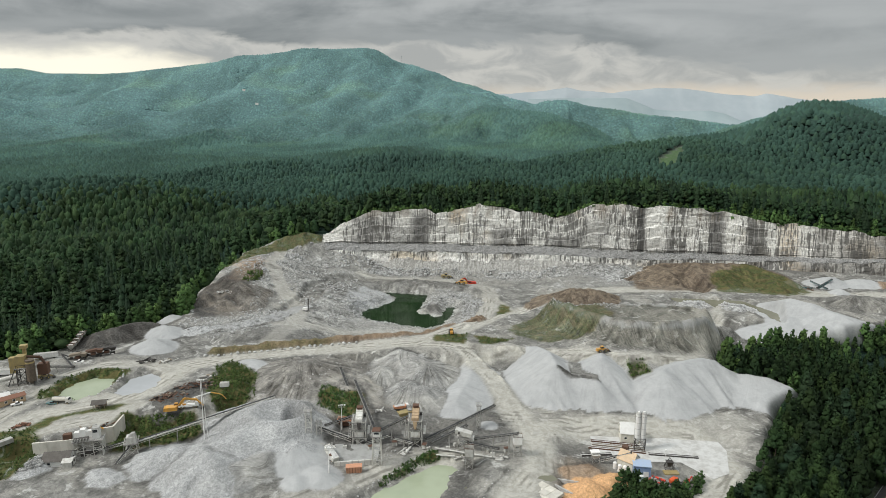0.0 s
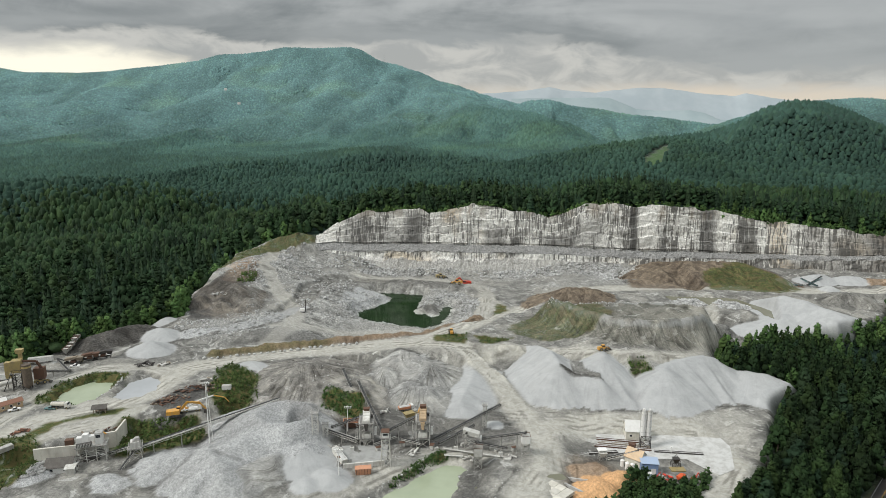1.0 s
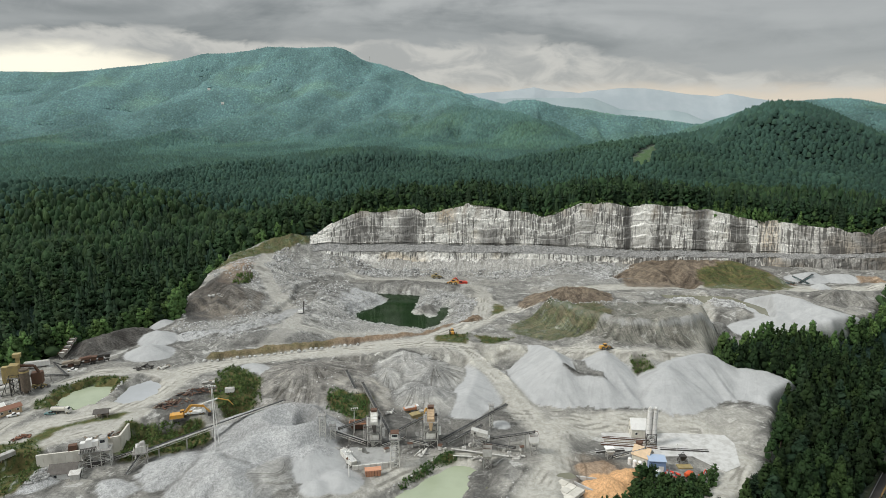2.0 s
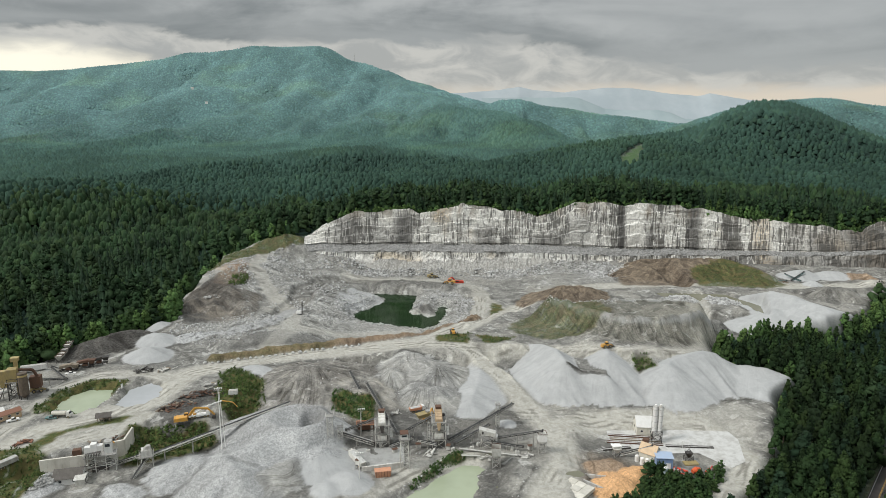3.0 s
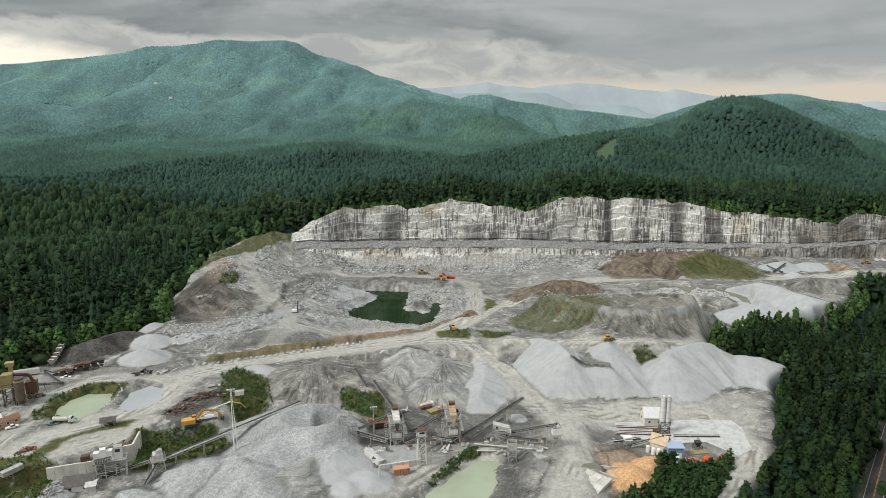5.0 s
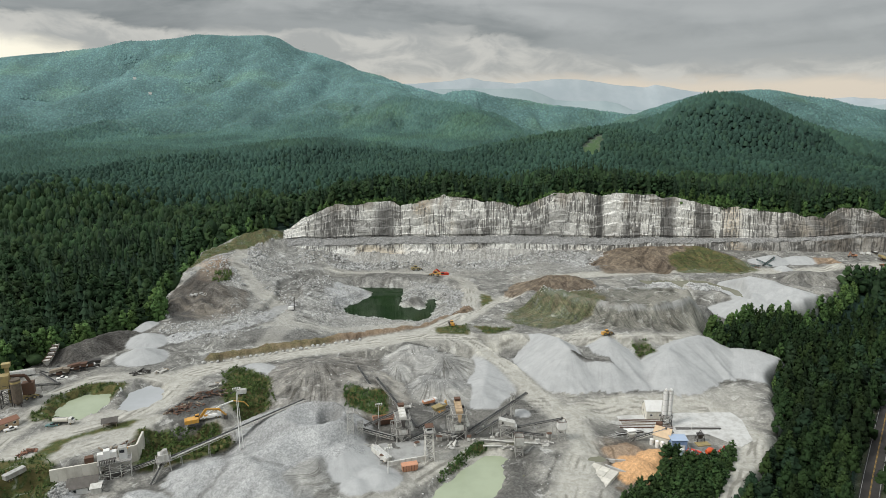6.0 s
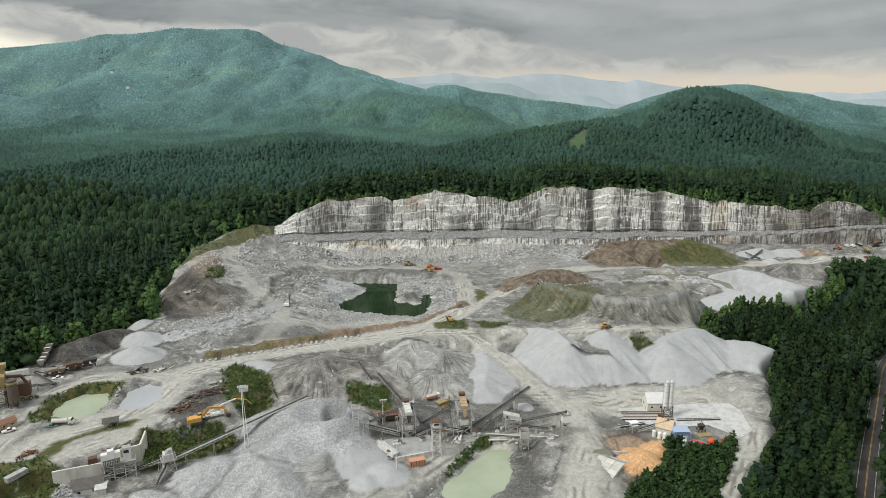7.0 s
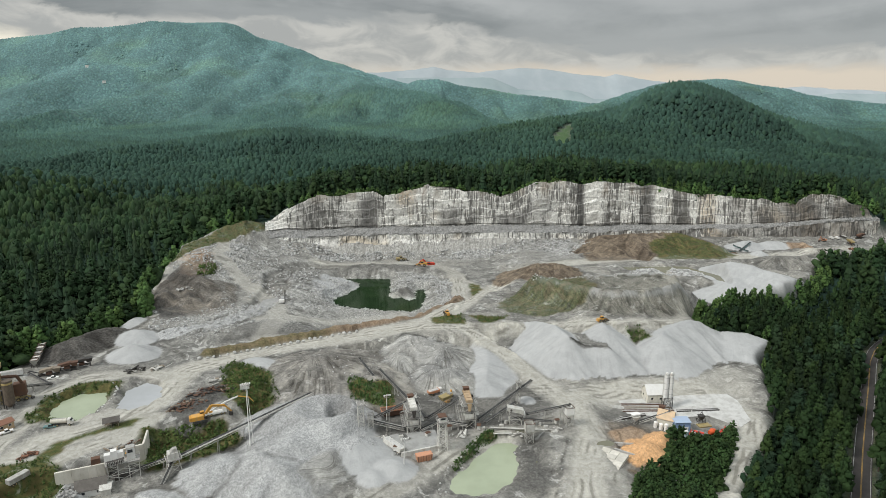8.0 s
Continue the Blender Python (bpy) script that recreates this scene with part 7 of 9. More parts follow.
def truck(x, y, turn, label, body="dump", paint=None, cab_paint=None, size=1.0, name="truck"):
    """A road or haul truck with a dump box, a tank or a box van body."""
    root = thing(name, x, y, turn, label, "truck")
    paint, cab_paint = paint or WHITE, cab_paint or WHITE
    part("chassis", Shape().box(0, 0, 0.75 * size, 8.4 * size, 0.9 * size, 0.35 * size), DARK, root)
    for px_ in (3.2, -1.6, -2.9):
        for s in (-1, 1):
            wheel(root, px_ * size, s * 1.0 * size, 0.52 * size, 0.42 * size)
    cab = part("cab", Shape().slab([(2.3 * size, 0.7 * size), (4.3 * size, 0.7 * size), (4.3 * size, 1.7 * size), (3.9 * size, 2.0 * size), (3.5 * size, 2.9 * size), (2.3 * size, 2.9 * size)], "y", -1.15 * size, 1.15 * size), cab_paint, root)
    part("windscreen", Shape().slab([(3.92 * size, 2.02 * size), (3.98 * size, 2.05 * size), (3.6 * size, 2.8 * size), (3.54 * size, 2.77 * size)], "y", -1.0 * size, 1.0 * size), GLASS, cab)
    if body == "tank":
        part("tank", Shape().tube((-4.3 * size, 0, 2.1 * size), (2.0 * size, 0, 2.1 * size), 1.05 * size, n=18), paint, root)
        part("tank_walkway", Shape().box(-1.2 * size, 0, 3.13 * size, 5.2 * size, 0.6 * size, 0.1 * size), STEEL, root)
    elif body == "dump":
        part("dump_box", Shape().slab([(-4.3 * size, 1.4 * size), (1.9 * size, 1.2 * size), (2.1 * size, 2.6 * size), (-4.4 * size, 2.6 * size)], "y", -1.2 * size, 1.2 * size), paint, root)
        part("load", Shape().frustum(-1.2 * size, 0, 2.6 * size, 3.0 * size, (5.6 * size, 2.1 * size), (3.0 * size, 0.8 * size)), STONE, root, "pale stone load")
    else:
        part("box_body", Shape().box(-1.2 * size, 0, 1.15 * size, 6.4 * size, 2.4 * size, 2.5 * size), paint, root)
    return root


def trailer(x, y, turn, L, label, paint=None, h=2.7, name="box_trailer", z=None):
    root = thing(name, x, y, turn, label, "trailer", z=z)
    part("body", Shape().box(0, 0, 1.1, L, 2.5, h), paint or WHITE, root)
    part("roof", Shape().frustum(0, 0, 1.1 + h, 1.2 + h, (L + 0.06, 2.56), (L - 0.2, 2.3)), STEEL, root)
    for k in range(int(L / 1.2)):
        for s in (-1, 1):
            part("rib", Shape().box(-L / 2 + 0.6 + 1.2 * k, s * 1.26, 1.15, 0.08, 0.05, h - 0.1), paint or WHITE, root)
    for px_ in (-L / 2 + 1.2, -L / 2 + 2.4):
        for s in (-1, 1):
            wheel(root, px_, s * 1.0, 0.5, 0.4)
    part("landing_leg", Shape().box(L / 2 - 2.2, 0, 0, 0.3, 1.8, 1.1), DARK, root)
    return root


def car(x, y, turn, paint, label):
    root = thing("pickup_truck", x, y, turn, label, "pickup", "parked vehicles")
    part("body", Shape().slab([(-2.6, 0.45), (2.6, 0.45), (2.65, 1.0), (1.3, 1.12), (-2.6, 1.12)], "y", -0.95, 0.95), paint, root)
    part("cabin", Shape().slab([(-0.6, 1.1), (1.4, 1.1), (0.7, 1.8), (-0.4, 1.8)], "y", -0.85, 0.85), GLASS, root)
    part("roof", Shape().box(0.15, 0, 1.78, 1.2, 1.6, 0.07), paint, root)
    for px_ in (-1.7, 1.7):
        for s in (-1, 1):
            wheel(root, px_, s * 0.85, 0.38, 0.28)
    return root


# ---- the crushing plant ----
conveyor((-141.5, 247.5, 1.4), (-127.2, 245.8, 7.2), "short dusty lattice conveyor feeding the transfer house", 1.2, 1.1, (0.7,), False)
conveyor((-128, 245.2, 5.6), (-74.4, 283.4, 13.0), "long pale lattice conveyor rising to the gravel heap", 1.3, 1.3, (0.12, 0.30, 0.48, 0.64), False, roof=True)
conveyor((-127.5, 244.0, 4.5), (-129.4, 235.6, 0.4), "steep dusty reject conveyor under the transfer house", 1.0, 0.8, (), False)
conveyor((-42.4, 306.6, 6.3), (-51.6, 324.3, 11.8), "black belt stacker pointing over the yard", 1.2, 1.0, (0.25,))
conveyor((-20.8, 269.4, 4.2), (-40.9, 313.7, 9.4), "long dark belt conveyor to the radial stacker", 1.2, 1.0, (0.3, 0.62, 0.9))
conveyor((-44.6, 267.9, 6.8), (-28.4, 273.2, 11.4), "dark conveyor rising into the screening tower", 1.0, 0.9, (0.4,))
conveyor((-31.0, 263.8, 2.4), (-47.1, 266.2, 6.4), "dusty grey transfer conveyor beside the screening tower", 1.1, 1.1, (0.5,), False, roof=True)
conveyor((-20.0, 269.2, 4.2), (-1.5, 272.5, 13.6), "dark belt conveyor climbing to the tall screen", 1.1, 1.0, (0.35, 0.7))
conveyor((-24.0, 262.0, 2.4), (-13.5, 266.0, 4.6), "low grey transfer conveyor across the plant yard", 1.0, 0.8, (0.5,), False)
conveyor((-11.0, 263.5, 4.6), (-2.0, 262.6, 3.0), "short level conveyor between the screening towers", 0.9, 0.8, (0.5,), False)
conveyor((3.2, 266.0, 3.2), (34.4, 288.4, 10.6), "long dark conveyor to the outdoor stockpile", 1.2, 1.1, (0.3, 0.55))
conveyor((6.0, 263.5, 3.0), (22.0, 270.4, 8.8), "dark conveyor rising to the pale sorting screen", 1.1, 1.0, (0.5,))
conveyor((25.4, 266.5, 4.2), (45.4, 260.4, 11.2), "dark conveyor feeding the white load-out bin", 1.0, 0.9, (0.45, 0.8))
conveyor((23.0, 262.5, 4.4), (37.0, 261.5, 2.6), "low rusty conveyor below the sorting screen", 0.9, 0.7, (0.5,))
screen_tower(-27.5, 265.5, 8, 15.0, "pale multi-deck screening tower caked with rock dust")
screen_tower(-1.5, 267.5, 4, 16.5, "tall screening tower with an orange chute", True, TAN)
control_tower(-15.8, 247.6, 6, 16.8, "slender white control tower with a rust roof")
lattice_tower(-50.8, 262.4, 10.0, "pale braced steel tower beside the gravel heap", 2.6)
lattice_tower(-46.5, 264.0, 6.0, "low braced steel tower under a conveyor tail", 2.2)
lattice_tower(27.0, 284.5, 11.0, "slim lattice support tower beside the dark conveyor", 1.6)
hopper_bin(45.3, 260.8, 5, 3.9, 5.2, 3.2, "white steel load-out bin on braced legs", WHITE)
hopper_bin(24.2, 252.2, 0, 3.9, 4.8, 3.6, "pale loading bin on tall crossed legs", PALE)


def sorting_screen():
    root = thing("sorting_screen", 21.0, 265.8, -8, "pale inclined sorting screen on a steel stand", "screen")
    frame_posts(root, 5.6, 3.4, -0.3, 6.2, 2, 0.28, PALE)
    part("screen_box", Shape().quad8([(-3.8, -1.6, 7.0), (3.8, -1.6, 5.4), (3.8, 1.6, 5.4), (-3.8, 1.6, 7.0), (-3.8, -1.6, 9.0), (3.8, -1.6, 7.4), (3.8, 1.6, 7.4), (-3.8, 1.6, 9.0)]), PALE, root)
    part("chute", Shape().frustum(4.2, 0, 3.4, 5.6, (0.9, 2.0), (1.6, 3.0), (-0.4, 0)), WHITE, root)
    deck(root, 8.2, 5.0, 5.0, True, STEEL)
    part("motor", Shape().tube((-2.0, -2.1, 7.6), (-2.0, -1.5, 7.6), 0.5, n=10), DARK, root)


sorting_screen()


def transfer_house():
    root = thing("transfer_house", -127.2, 245.4, 25, "pale sheet-clad transfer house on splayed legs", "transfer house")
    frame_posts(root, 3.6, 3.6, -0.4, 6.0, 2, 0.26, PALE, 1.5)
    part("housing", Shape().frustum(0, 0, 5.6, 8.4, (4.2, 4.2), (3.8, 3.8)), PALE, root)
    part("hood", Shape().frustum(0.4, 0, 8.4, 9.8, (3.0, 3.0), (1.4, 2.0), (0.6, 0)), STEEL, root)
    deck(root, 5.8, 5.8, 5.4, True, PALE)


def primary_crusher():
    root = thing("primary_crusher", -145.8, 243.2, 20, "white braced crusher house below the tipping wall", "crusher", z=-0.6)
    frame_posts(root, 11.5, 4.2, -0.5, 8.2, 2, 0.34, PALE)
    for u in (-2.0, 2.0):
        part("post", Shape().beam((u, -2.1, -0.5), (u, -2.1, 8.2), 0.3), PALE, root)
    deck(root, 12.6, 5.2, 8.2, True, PALE)
    part("ribbed_screen", Shape().quad8([(-5.6, -2.6, 8.6), (0.6, -2.6, 8.9), (0.6, -1.2, 9.4), (-5.6, -1.2, 9.0), (-5.6, -2.6, 9.6), (0.6, -2.6, 9.9), (0.6, -1.2, 10.4), (-5.6, -1.2, 10.0)]), DARK, root)
    sh = Shape()
    for k in range(11):
        sh.box(-5.5 + 0.6 * k, -2.7, 8.5, 0.14, 0.2, 1.6)
    part("ribs", sh, PALE, root)
    cab = part("cabin", Shape().box(3.2, 0.6, 8.4, 3.0, 2.6, 5.0), WHITE, root)
    part("window", Shape().box(3.0, -0.72, 11.4, 1.9, 0.1, 1.3), GLASS, cab)
    part("cabin_roof", Shape().frustum(3.2, 0.6, 13.4, 13.7, (3.4, 3.0), (3.0, 2.6)), STEEL, root)
    for k, (u, h) in enumerate(((-5.4, 2.4), (-3.0, 3.6), (-0.6, 2.6))):
        part("feed_wall", Shape().frustum(u, 3.4, 7.2, 8.4 + h, (2.8, 3.2), (2.3, 2.4)), WHITE, root)
    part("red_container", Shape().box(-9.6, 3.8, 7.4, 3.2, 2.4, 2.8), RUST, root, "rust red container")
    part("breaker_arm", Shape().beam((1.2, 6.0, 7.6), (2.6, 7.2, 10.6), 0.5).beam((2.6, 7.2, 10.6), (4.6, 6.4, 9.4), 0.4), YELLOW, root, "yellow rock breaker arm")
    part("jaw", Shape().frustum(0, 0.2, 3.6, 8.2, (2.4, 2.2), (4.6, 3.4)), STEEL, root)
    part("skirt", Shape().box(-0.4, -0.4, 0, 6.4, 2.6, 2.6), DARK, root)
    part("apron", Shape().box(0.5, -3.6, -0.35, 15, 5.0, 0.6), CONCRETE, root, "pale concrete apron")


transfer_house()
primary_crusher()
retaining_walls()
gabled_house("plant_house", -155.0, 235.4, 14, 10.5, 8.0, 3.0, 5.4, WHITE, SHINGLE, "low white plant house with a grey-brown roof", "house", 2)
gabled_house("store_shed", -149.2, 233.6, 14, 3.4, 5.0, 2.5, 3.2, PALE, PALE, "small pale lean-to shed beside the house", "shed", 0)
light_mast(-98.2, 256.4, 29.5, "tall white twin-pole light mast with floodlights")
light_mast(-33.0, 233.4, 12.2, "white utility mast with a switch box", False)
light_mast(-38.5, 276.0, 13.0, "thin white lamp pole between the conveyors", False)


def switch_yard():
    box = thing("white_bin_trailer", -36.6, 249.4, -56, "long white open bulk trailer in the plant yard", "trailer")
    part("tub", Shape().slab([(-6.2, 0.9), (5.4, 0.9), (6.2, 3.2), (-6.2, 3.2)], "y", -1.35, 1.35), PALE, box)
    part("load", Shape().frustum(0, 0, 3.2, 3.4, (11.6, 2.3), (8, 1.0)), STONE, box)
    for u in (-4.6, -3.2, 3.8):
        for s in (-1, 1):
            wheel(box, u, s * 1.1, 0.52, 0.4)
    bin_ = thing("orange_skip", -24.5, 240.6, 12, "faded orange steel skip beside the tower", "skip")
    part("tub", Shape().frustum(0, 0, 0.1, 2.9, (6.2, 2.8), (7.0, 3.2)), worn("salmon_paint", (0.55, 0.27, 0.16), (0.38, 0.22, 0.15)), bin_)
    sh = Shape()
    for k in range(6):
        sh.box(-2.9 + 1.16 * k, -1.62, 0.3, 0.14, 0.12, 2.5)
    part("ribs", sh, RUST, bin_)
    wall = thing("yard_wall", -25.0, 245.4, 14, "low pale concrete block wall in the plant", "wall")
    for k in range(7):
        part("block", Shape().frustum(-7.8 + 2.6 * k, 0, -0.2, 2.2, (2.5, 1.0), (2.45, 0.8)), PALE, wall)
    slab_ = thing("concrete_pad", -27.0, 254.5, 6, "pale dusty concrete pad under the towers", "slab", lift=0.05)
    part("pad", Shape().box(0, 0, -0.4, 21, 15, 0.55), worn("dusty_grey_concrete", (0.34, 0.34, 0.325), (0.22, 0.215, 0.205), 0.9, scale=0.3), slab_)
    rust = thing("rusty_hopper", -35.5, 279.2, 8, "rusty orange feed hopper half full of stone", "hopper")
    part("tub", Shape().frustum(0, 0, 0.6, 3.2, (9.5, 3.2), (12.0, 4.4)), RUST, rust)
    part("lip", Shape().rail([(-6, -2.2), (6, -2.2), (6, 2.2), (-6, 2.2), (-6, -2.2)], 3.1, 0.6, 0.15), ORANGE, rust)
    for u in (-4, 0, 4):
        part("leg", Shape().box(u, 0, -0.3, 0.4, 3.0, 1.2), DARK, rust)
    feed = thing("yellow_feeder", -9.5, 285.0, 35, "dusty yellow jaw feeder on a steel stand", "feeder")
    frame_posts(feed, 4.4, 2.6, -0.3, 3.6, 1, 0.26, STEEL)
    part("hopper", Shape().frustum(0, 0, 3.4, 5.6, (5.0, 2.4), (7.0, 3.6)), OLD_YELLOW, feed)
    part("jaw", Shape().box(2.6, 0, 3.0, 1.8, 2.2, 3.2), STEEL, feed)


switch_yard()
truck(-13.0, 298.5, 25, "orange-boxed haul truck dusted grey in the plant", "dump", ORANGE, WHITE, 1.0, "dump_truck")
excavator(-7.5, 290.8, 60, YELLOW, "yellow excavator working over the feeder", 0.9, 0.75)
excavator(-124.0, 276.4, 20, YELLOW, "yellow material handler with an arched boom", 1.25, 1.35, "material_handler")


def long_boom_crane():
    root = thing("truck_crane", -117.5, 279.4, 18, "white truck crane with a yellow folding boom", "crane")
    part("carrier", Shape().box(0, 0, 0.8, 9.5, 2.4, 0.9), WHITE, root)
    for u in (-3.4, -2.0, 2.4, 3.8):
        for s in (-1, 1):
            wheel(root, u, s * 1.05, 0.6, 0.45)
    part("cab", Shape().frustum(3.9, 0, 1.7, 3.2, (1.8, 2.3), (1.4, 2.1)), WHITE, root)
    part("boom", Shape().beam((-2.5, 0, 2.0), (5.0, 0.4, 5.4), 0.55, 0.7).beam((5.0, 0.4, 5.4), (10.5, 1.5, 6.4), 0.45, 0.55), WHITE, root)
    part("jib", Shape().beam((10.5, 1.5, 6.4), (15.5, 2.5, 4.4), 0.4).beam((15.5, 2.5, 4.4), (17.5, 2.8, 1.6), 0.35), YELLOW, root, "yellow folded jib")
    part("turntable", Shape().tube((-2.2, 0, 1.7), (-2.2, 0, 2.4), 0.9, n=14), YELLOW, root)


long_boom_crane()

# ---- the west yard: asphalt plant, offices, parked gear ----
def asphalt_plant():
    root = thing("asphalt_plant", -219.5, 297.0, 20, "old ochre asphalt mixing tower with dark silo", "mixing plant")
    frame_posts(root, 4.5, 4.5, -0.4, 11.0, 3, 0.34, DARK)
    part("mixing_tower", Shape().box(0, 0, 9.5, 4.6, 4.6, 6.5), OLD_YELLOW, root)
    part("elevator", Shape().box(1.2, 2.6, 0.5, 1.6, 1.4, 19.0), OLD_YELLOW, root)
    part("head_house", Shape().frustum(1.2, 2.4, 19.0, 21.0, (3.2, 2.6), (3.6, 3.0)), OLD_YELLOW, root)
    silo = part("silo", Shape().tube((4.8, -2.4, 2.4), (4.8, -2.4, 14.0), 2.2, n=20).tube((4.8, -2.4, 0.6), (4.8, -2.4, 2.4), 0.7, 2.2, 20), worn("dark_brown_silo_steel", (0.11, 0.085, 0.065), (0.20, 0.16, 0.12), 0.7), root, "dark brown storage silo")
    part("silo_band", Shape().tube((4.8, -2.4, 12.2), (4.8, -2.4, 13.1), 2.24, n=20), OLD_YELLOW, silo)
    for a in range(4):
        part("leg", Shape().beam((4.8 + 1.9 * math.cos(a * 1.57 + 0.78), -2.4 + 1.9 * math.sin(a * 1.57 + 0.78), -0.3), (4.8 + 1.9 * math.cos(a * 1.57 + 0.78), -2.4 + 1.9 * math.sin(a * 1.57 + 0.78), 3.2), 0.28), DARK, root)
    part("dust_duct", Shape().tube((2.0, 1.6, 14.5), (8.0, 3.6, 13.0), 0.7, n=12).tube((8.0, 3.6, 13.0), (10.2, 3.8, 8.0), 0.7, n=12), RUST, root)
    part("drum", Shape().tube((-11, -0.5, 3.0), (-3.0, 0.5, 4.4), 1.3, n=18), PALE, root)
    part("bag_house", Shape().frustum(8.6, 4.6, 3.0, 9.0, (5.0, 4.0), (5.0, 4.0)), RUST, root)
    part("second_tower", Shape().box(-4.6, 1.8, 6.0, 3.0, 3.0, 8.6), OLD_YELLOW, root)
    for sx in (-1, 1):
        part("leg", Shape().beam((-4.6 + sx * 1.3, 1.8, -0.3), (-4.6 + sx * 1.3, 1.8, 6.2), 0.3), DARK, root)
    part("stair", Shape().beam((-6.6, -2.6, 0), (-2.4, -2.6, 9.5), 0.9, 0.25), DARK, root)
    deck(root, 6.2, 6.2, 9.3, True, OLD_YELLOW)


asphalt_plant()
conveyor((-206.0, 318.5, 2.0 + 7), (-219.5, 303.0, 15.0), "brown inclined cold feed conveyor of the asphalt plant", 1.1, 0.9, (0.4, 0.75), True, "yard conveyors")
conveyor((-224.0, 334.0, 8.6), (-206.5, 318.0, 9.2), "low dark collecting conveyor in the west yard", 1.0, 0.7, (), True, "yard conveyors")


def cold_feed_bins():
    for k in range(5):
        t = k / 4
        root = thing("cold_feed_bin", -225.4 - 2.8 * t, 343.5 + 16.0 * t, 99, "weathered pale feed bin in a row of five", "feed bin", "row of feed bins")
        frame_posts(root, 2.8, 2.6, -0.3, 2.2, 1, 0.22, DARK)
        part("hopper", Shape().frustum(0, 0, 1.4, 4.4, (0.9, 1.2), (3.2, 3.6)), PALE, root)
        part("rim", Shape().rail([(-1.6, -1.8), (1.6, -1.8), (1.6, 1.8), (-1.6, 1.8), (-1.6, -1.8)], 4.3, 0.4, 0.12), RUST, root)


cold_feed_bins()


def portable_screen(x, y, turn, paint, label):
    root = thing("portable_screen", x, y, turn, label, "screening machine", "parked screening machines")
    part("chassis", Shape().beam((-5, 0.9, 1.1), (5, 0.9, 1.1), 0.25, 0.5).beam((-5, -0.9, 1.1), (5, -0.9, 1.1), 0.25, 0.5), DARK, root)
    part("screen_box", Shape().quad8([(-3.6, -1.4, 2.6), (2.6, -1.4, 3.6), (2.6, 1.4, 3.6), (-3.6, 1.4, 2.6), (-3.6, -1.4, 4.0), (2.6, -1.4, 5.0), (2.6, 1.4, 5.0), (-3.6, 1.4, 4.0)]), paint, root)
    part("hopper", Shape().frustum(4.2, 0, 2.4, 4.6, (2.2, 2.0), (3.8, 3.2)), paint, root)
    part("belt", Shape().beam((-2, 0, 1.6), (-8.4, 0, 4.4), 0.9, 0.2), BELT, root)
    part("engine_box", Shape().box(0.6, 0, 1.4, 2.6, 2.2, 1.2), RUST, root)
    for u in (-4.2, -3.0):
        for s in (-1, 1):
            wheel(root, u, s * 1.1, 0.5, 0.35)
    for u in (2.4, 4.6):
        part("jack", Shape().box(u, 0, -0.1, 0.25, 2.2, 1.2), DARK, root)


portable_screen(-213.5, 331.5, 12, TIMBER, "dusty grey-brown portable screening machine on wheels")
portable_screen(-206.5, 336.0, 18, RUST, "rust brown portable screening machine on wheels")
portable_screen(-201.0, 340.5, 22, DARK, "dark portable screening machine parked by the heap")
trailer(-232.0, 330.5, 22, 12.5, "long white box trailer parked at the trees")
trailer(-238.0, 306.0, 15, 10.0, "white tank trailer parked behind the plant")
truck(-183.0, 276.8, 4, "pale dusty water tanker truck beside the pond", "tank", CREAM, PALE, 1.05, "water_truck")
wheel_loader(-213.0, 304.6, 30, OLD_YELLOW, "dusty yellow wheel loader in the west yard", 0.95)
gabled_house("site_office", -209.5, 274.0, 52, 13.5, 5.0, 3.0, 4.0, TAN, RED_ROOF, "tan site office with a rust red roof", "office", 4)
gabled_house("white_annex", -214.5, 275.5, 52, 6.0, 4.0, 3.6, 4.6, WHITE, WHITE, "small white flat-roofed annex by the office", "annex", 1)
car(-204.2, 272.6, 40, WHITE, "white pickup parked outside the site office")
car(-209.4, 327.2, 15, WHITE, "white pickup parked by the screening machines")
car(-187.6, 275.6, 5, TEAL, "pale green pickup behind the water truck")


def open_hut():
    root = thing("pole_hut", -161.2, 274.4, 18, "open timber pole hut with a dark roof", "hut")
    for a in (-2.6, 0, 2.6):
        for b in (-1.6, 1.6):
            part("post", Shape().box(a, b, -0.2, 0.28, 0.28, 2.9), TIMBER, root)
    for s in (-1, 1):
        part("roof", Shape().slab([(0, 4.2), (0, 4.0), (s * 2.6, 2.5), (s * 2.6, 2.7)], "x", -3.5, 3.5), SHINGLE, root)
    part("table", Shape().box(0, 0, 0.9, 4.4, 1.4, 0.12).box(-1.8, 0, 0, 0.2, 1.0, 0.9).box(1.8, 0, 0, 0.2, 1.0, 0.9), TIMBER, root)
    part("back_wall", Shape().box(0, 1.7, 0, 5.4, 0.12, 1.3), TIMBER, root)


open_hut()


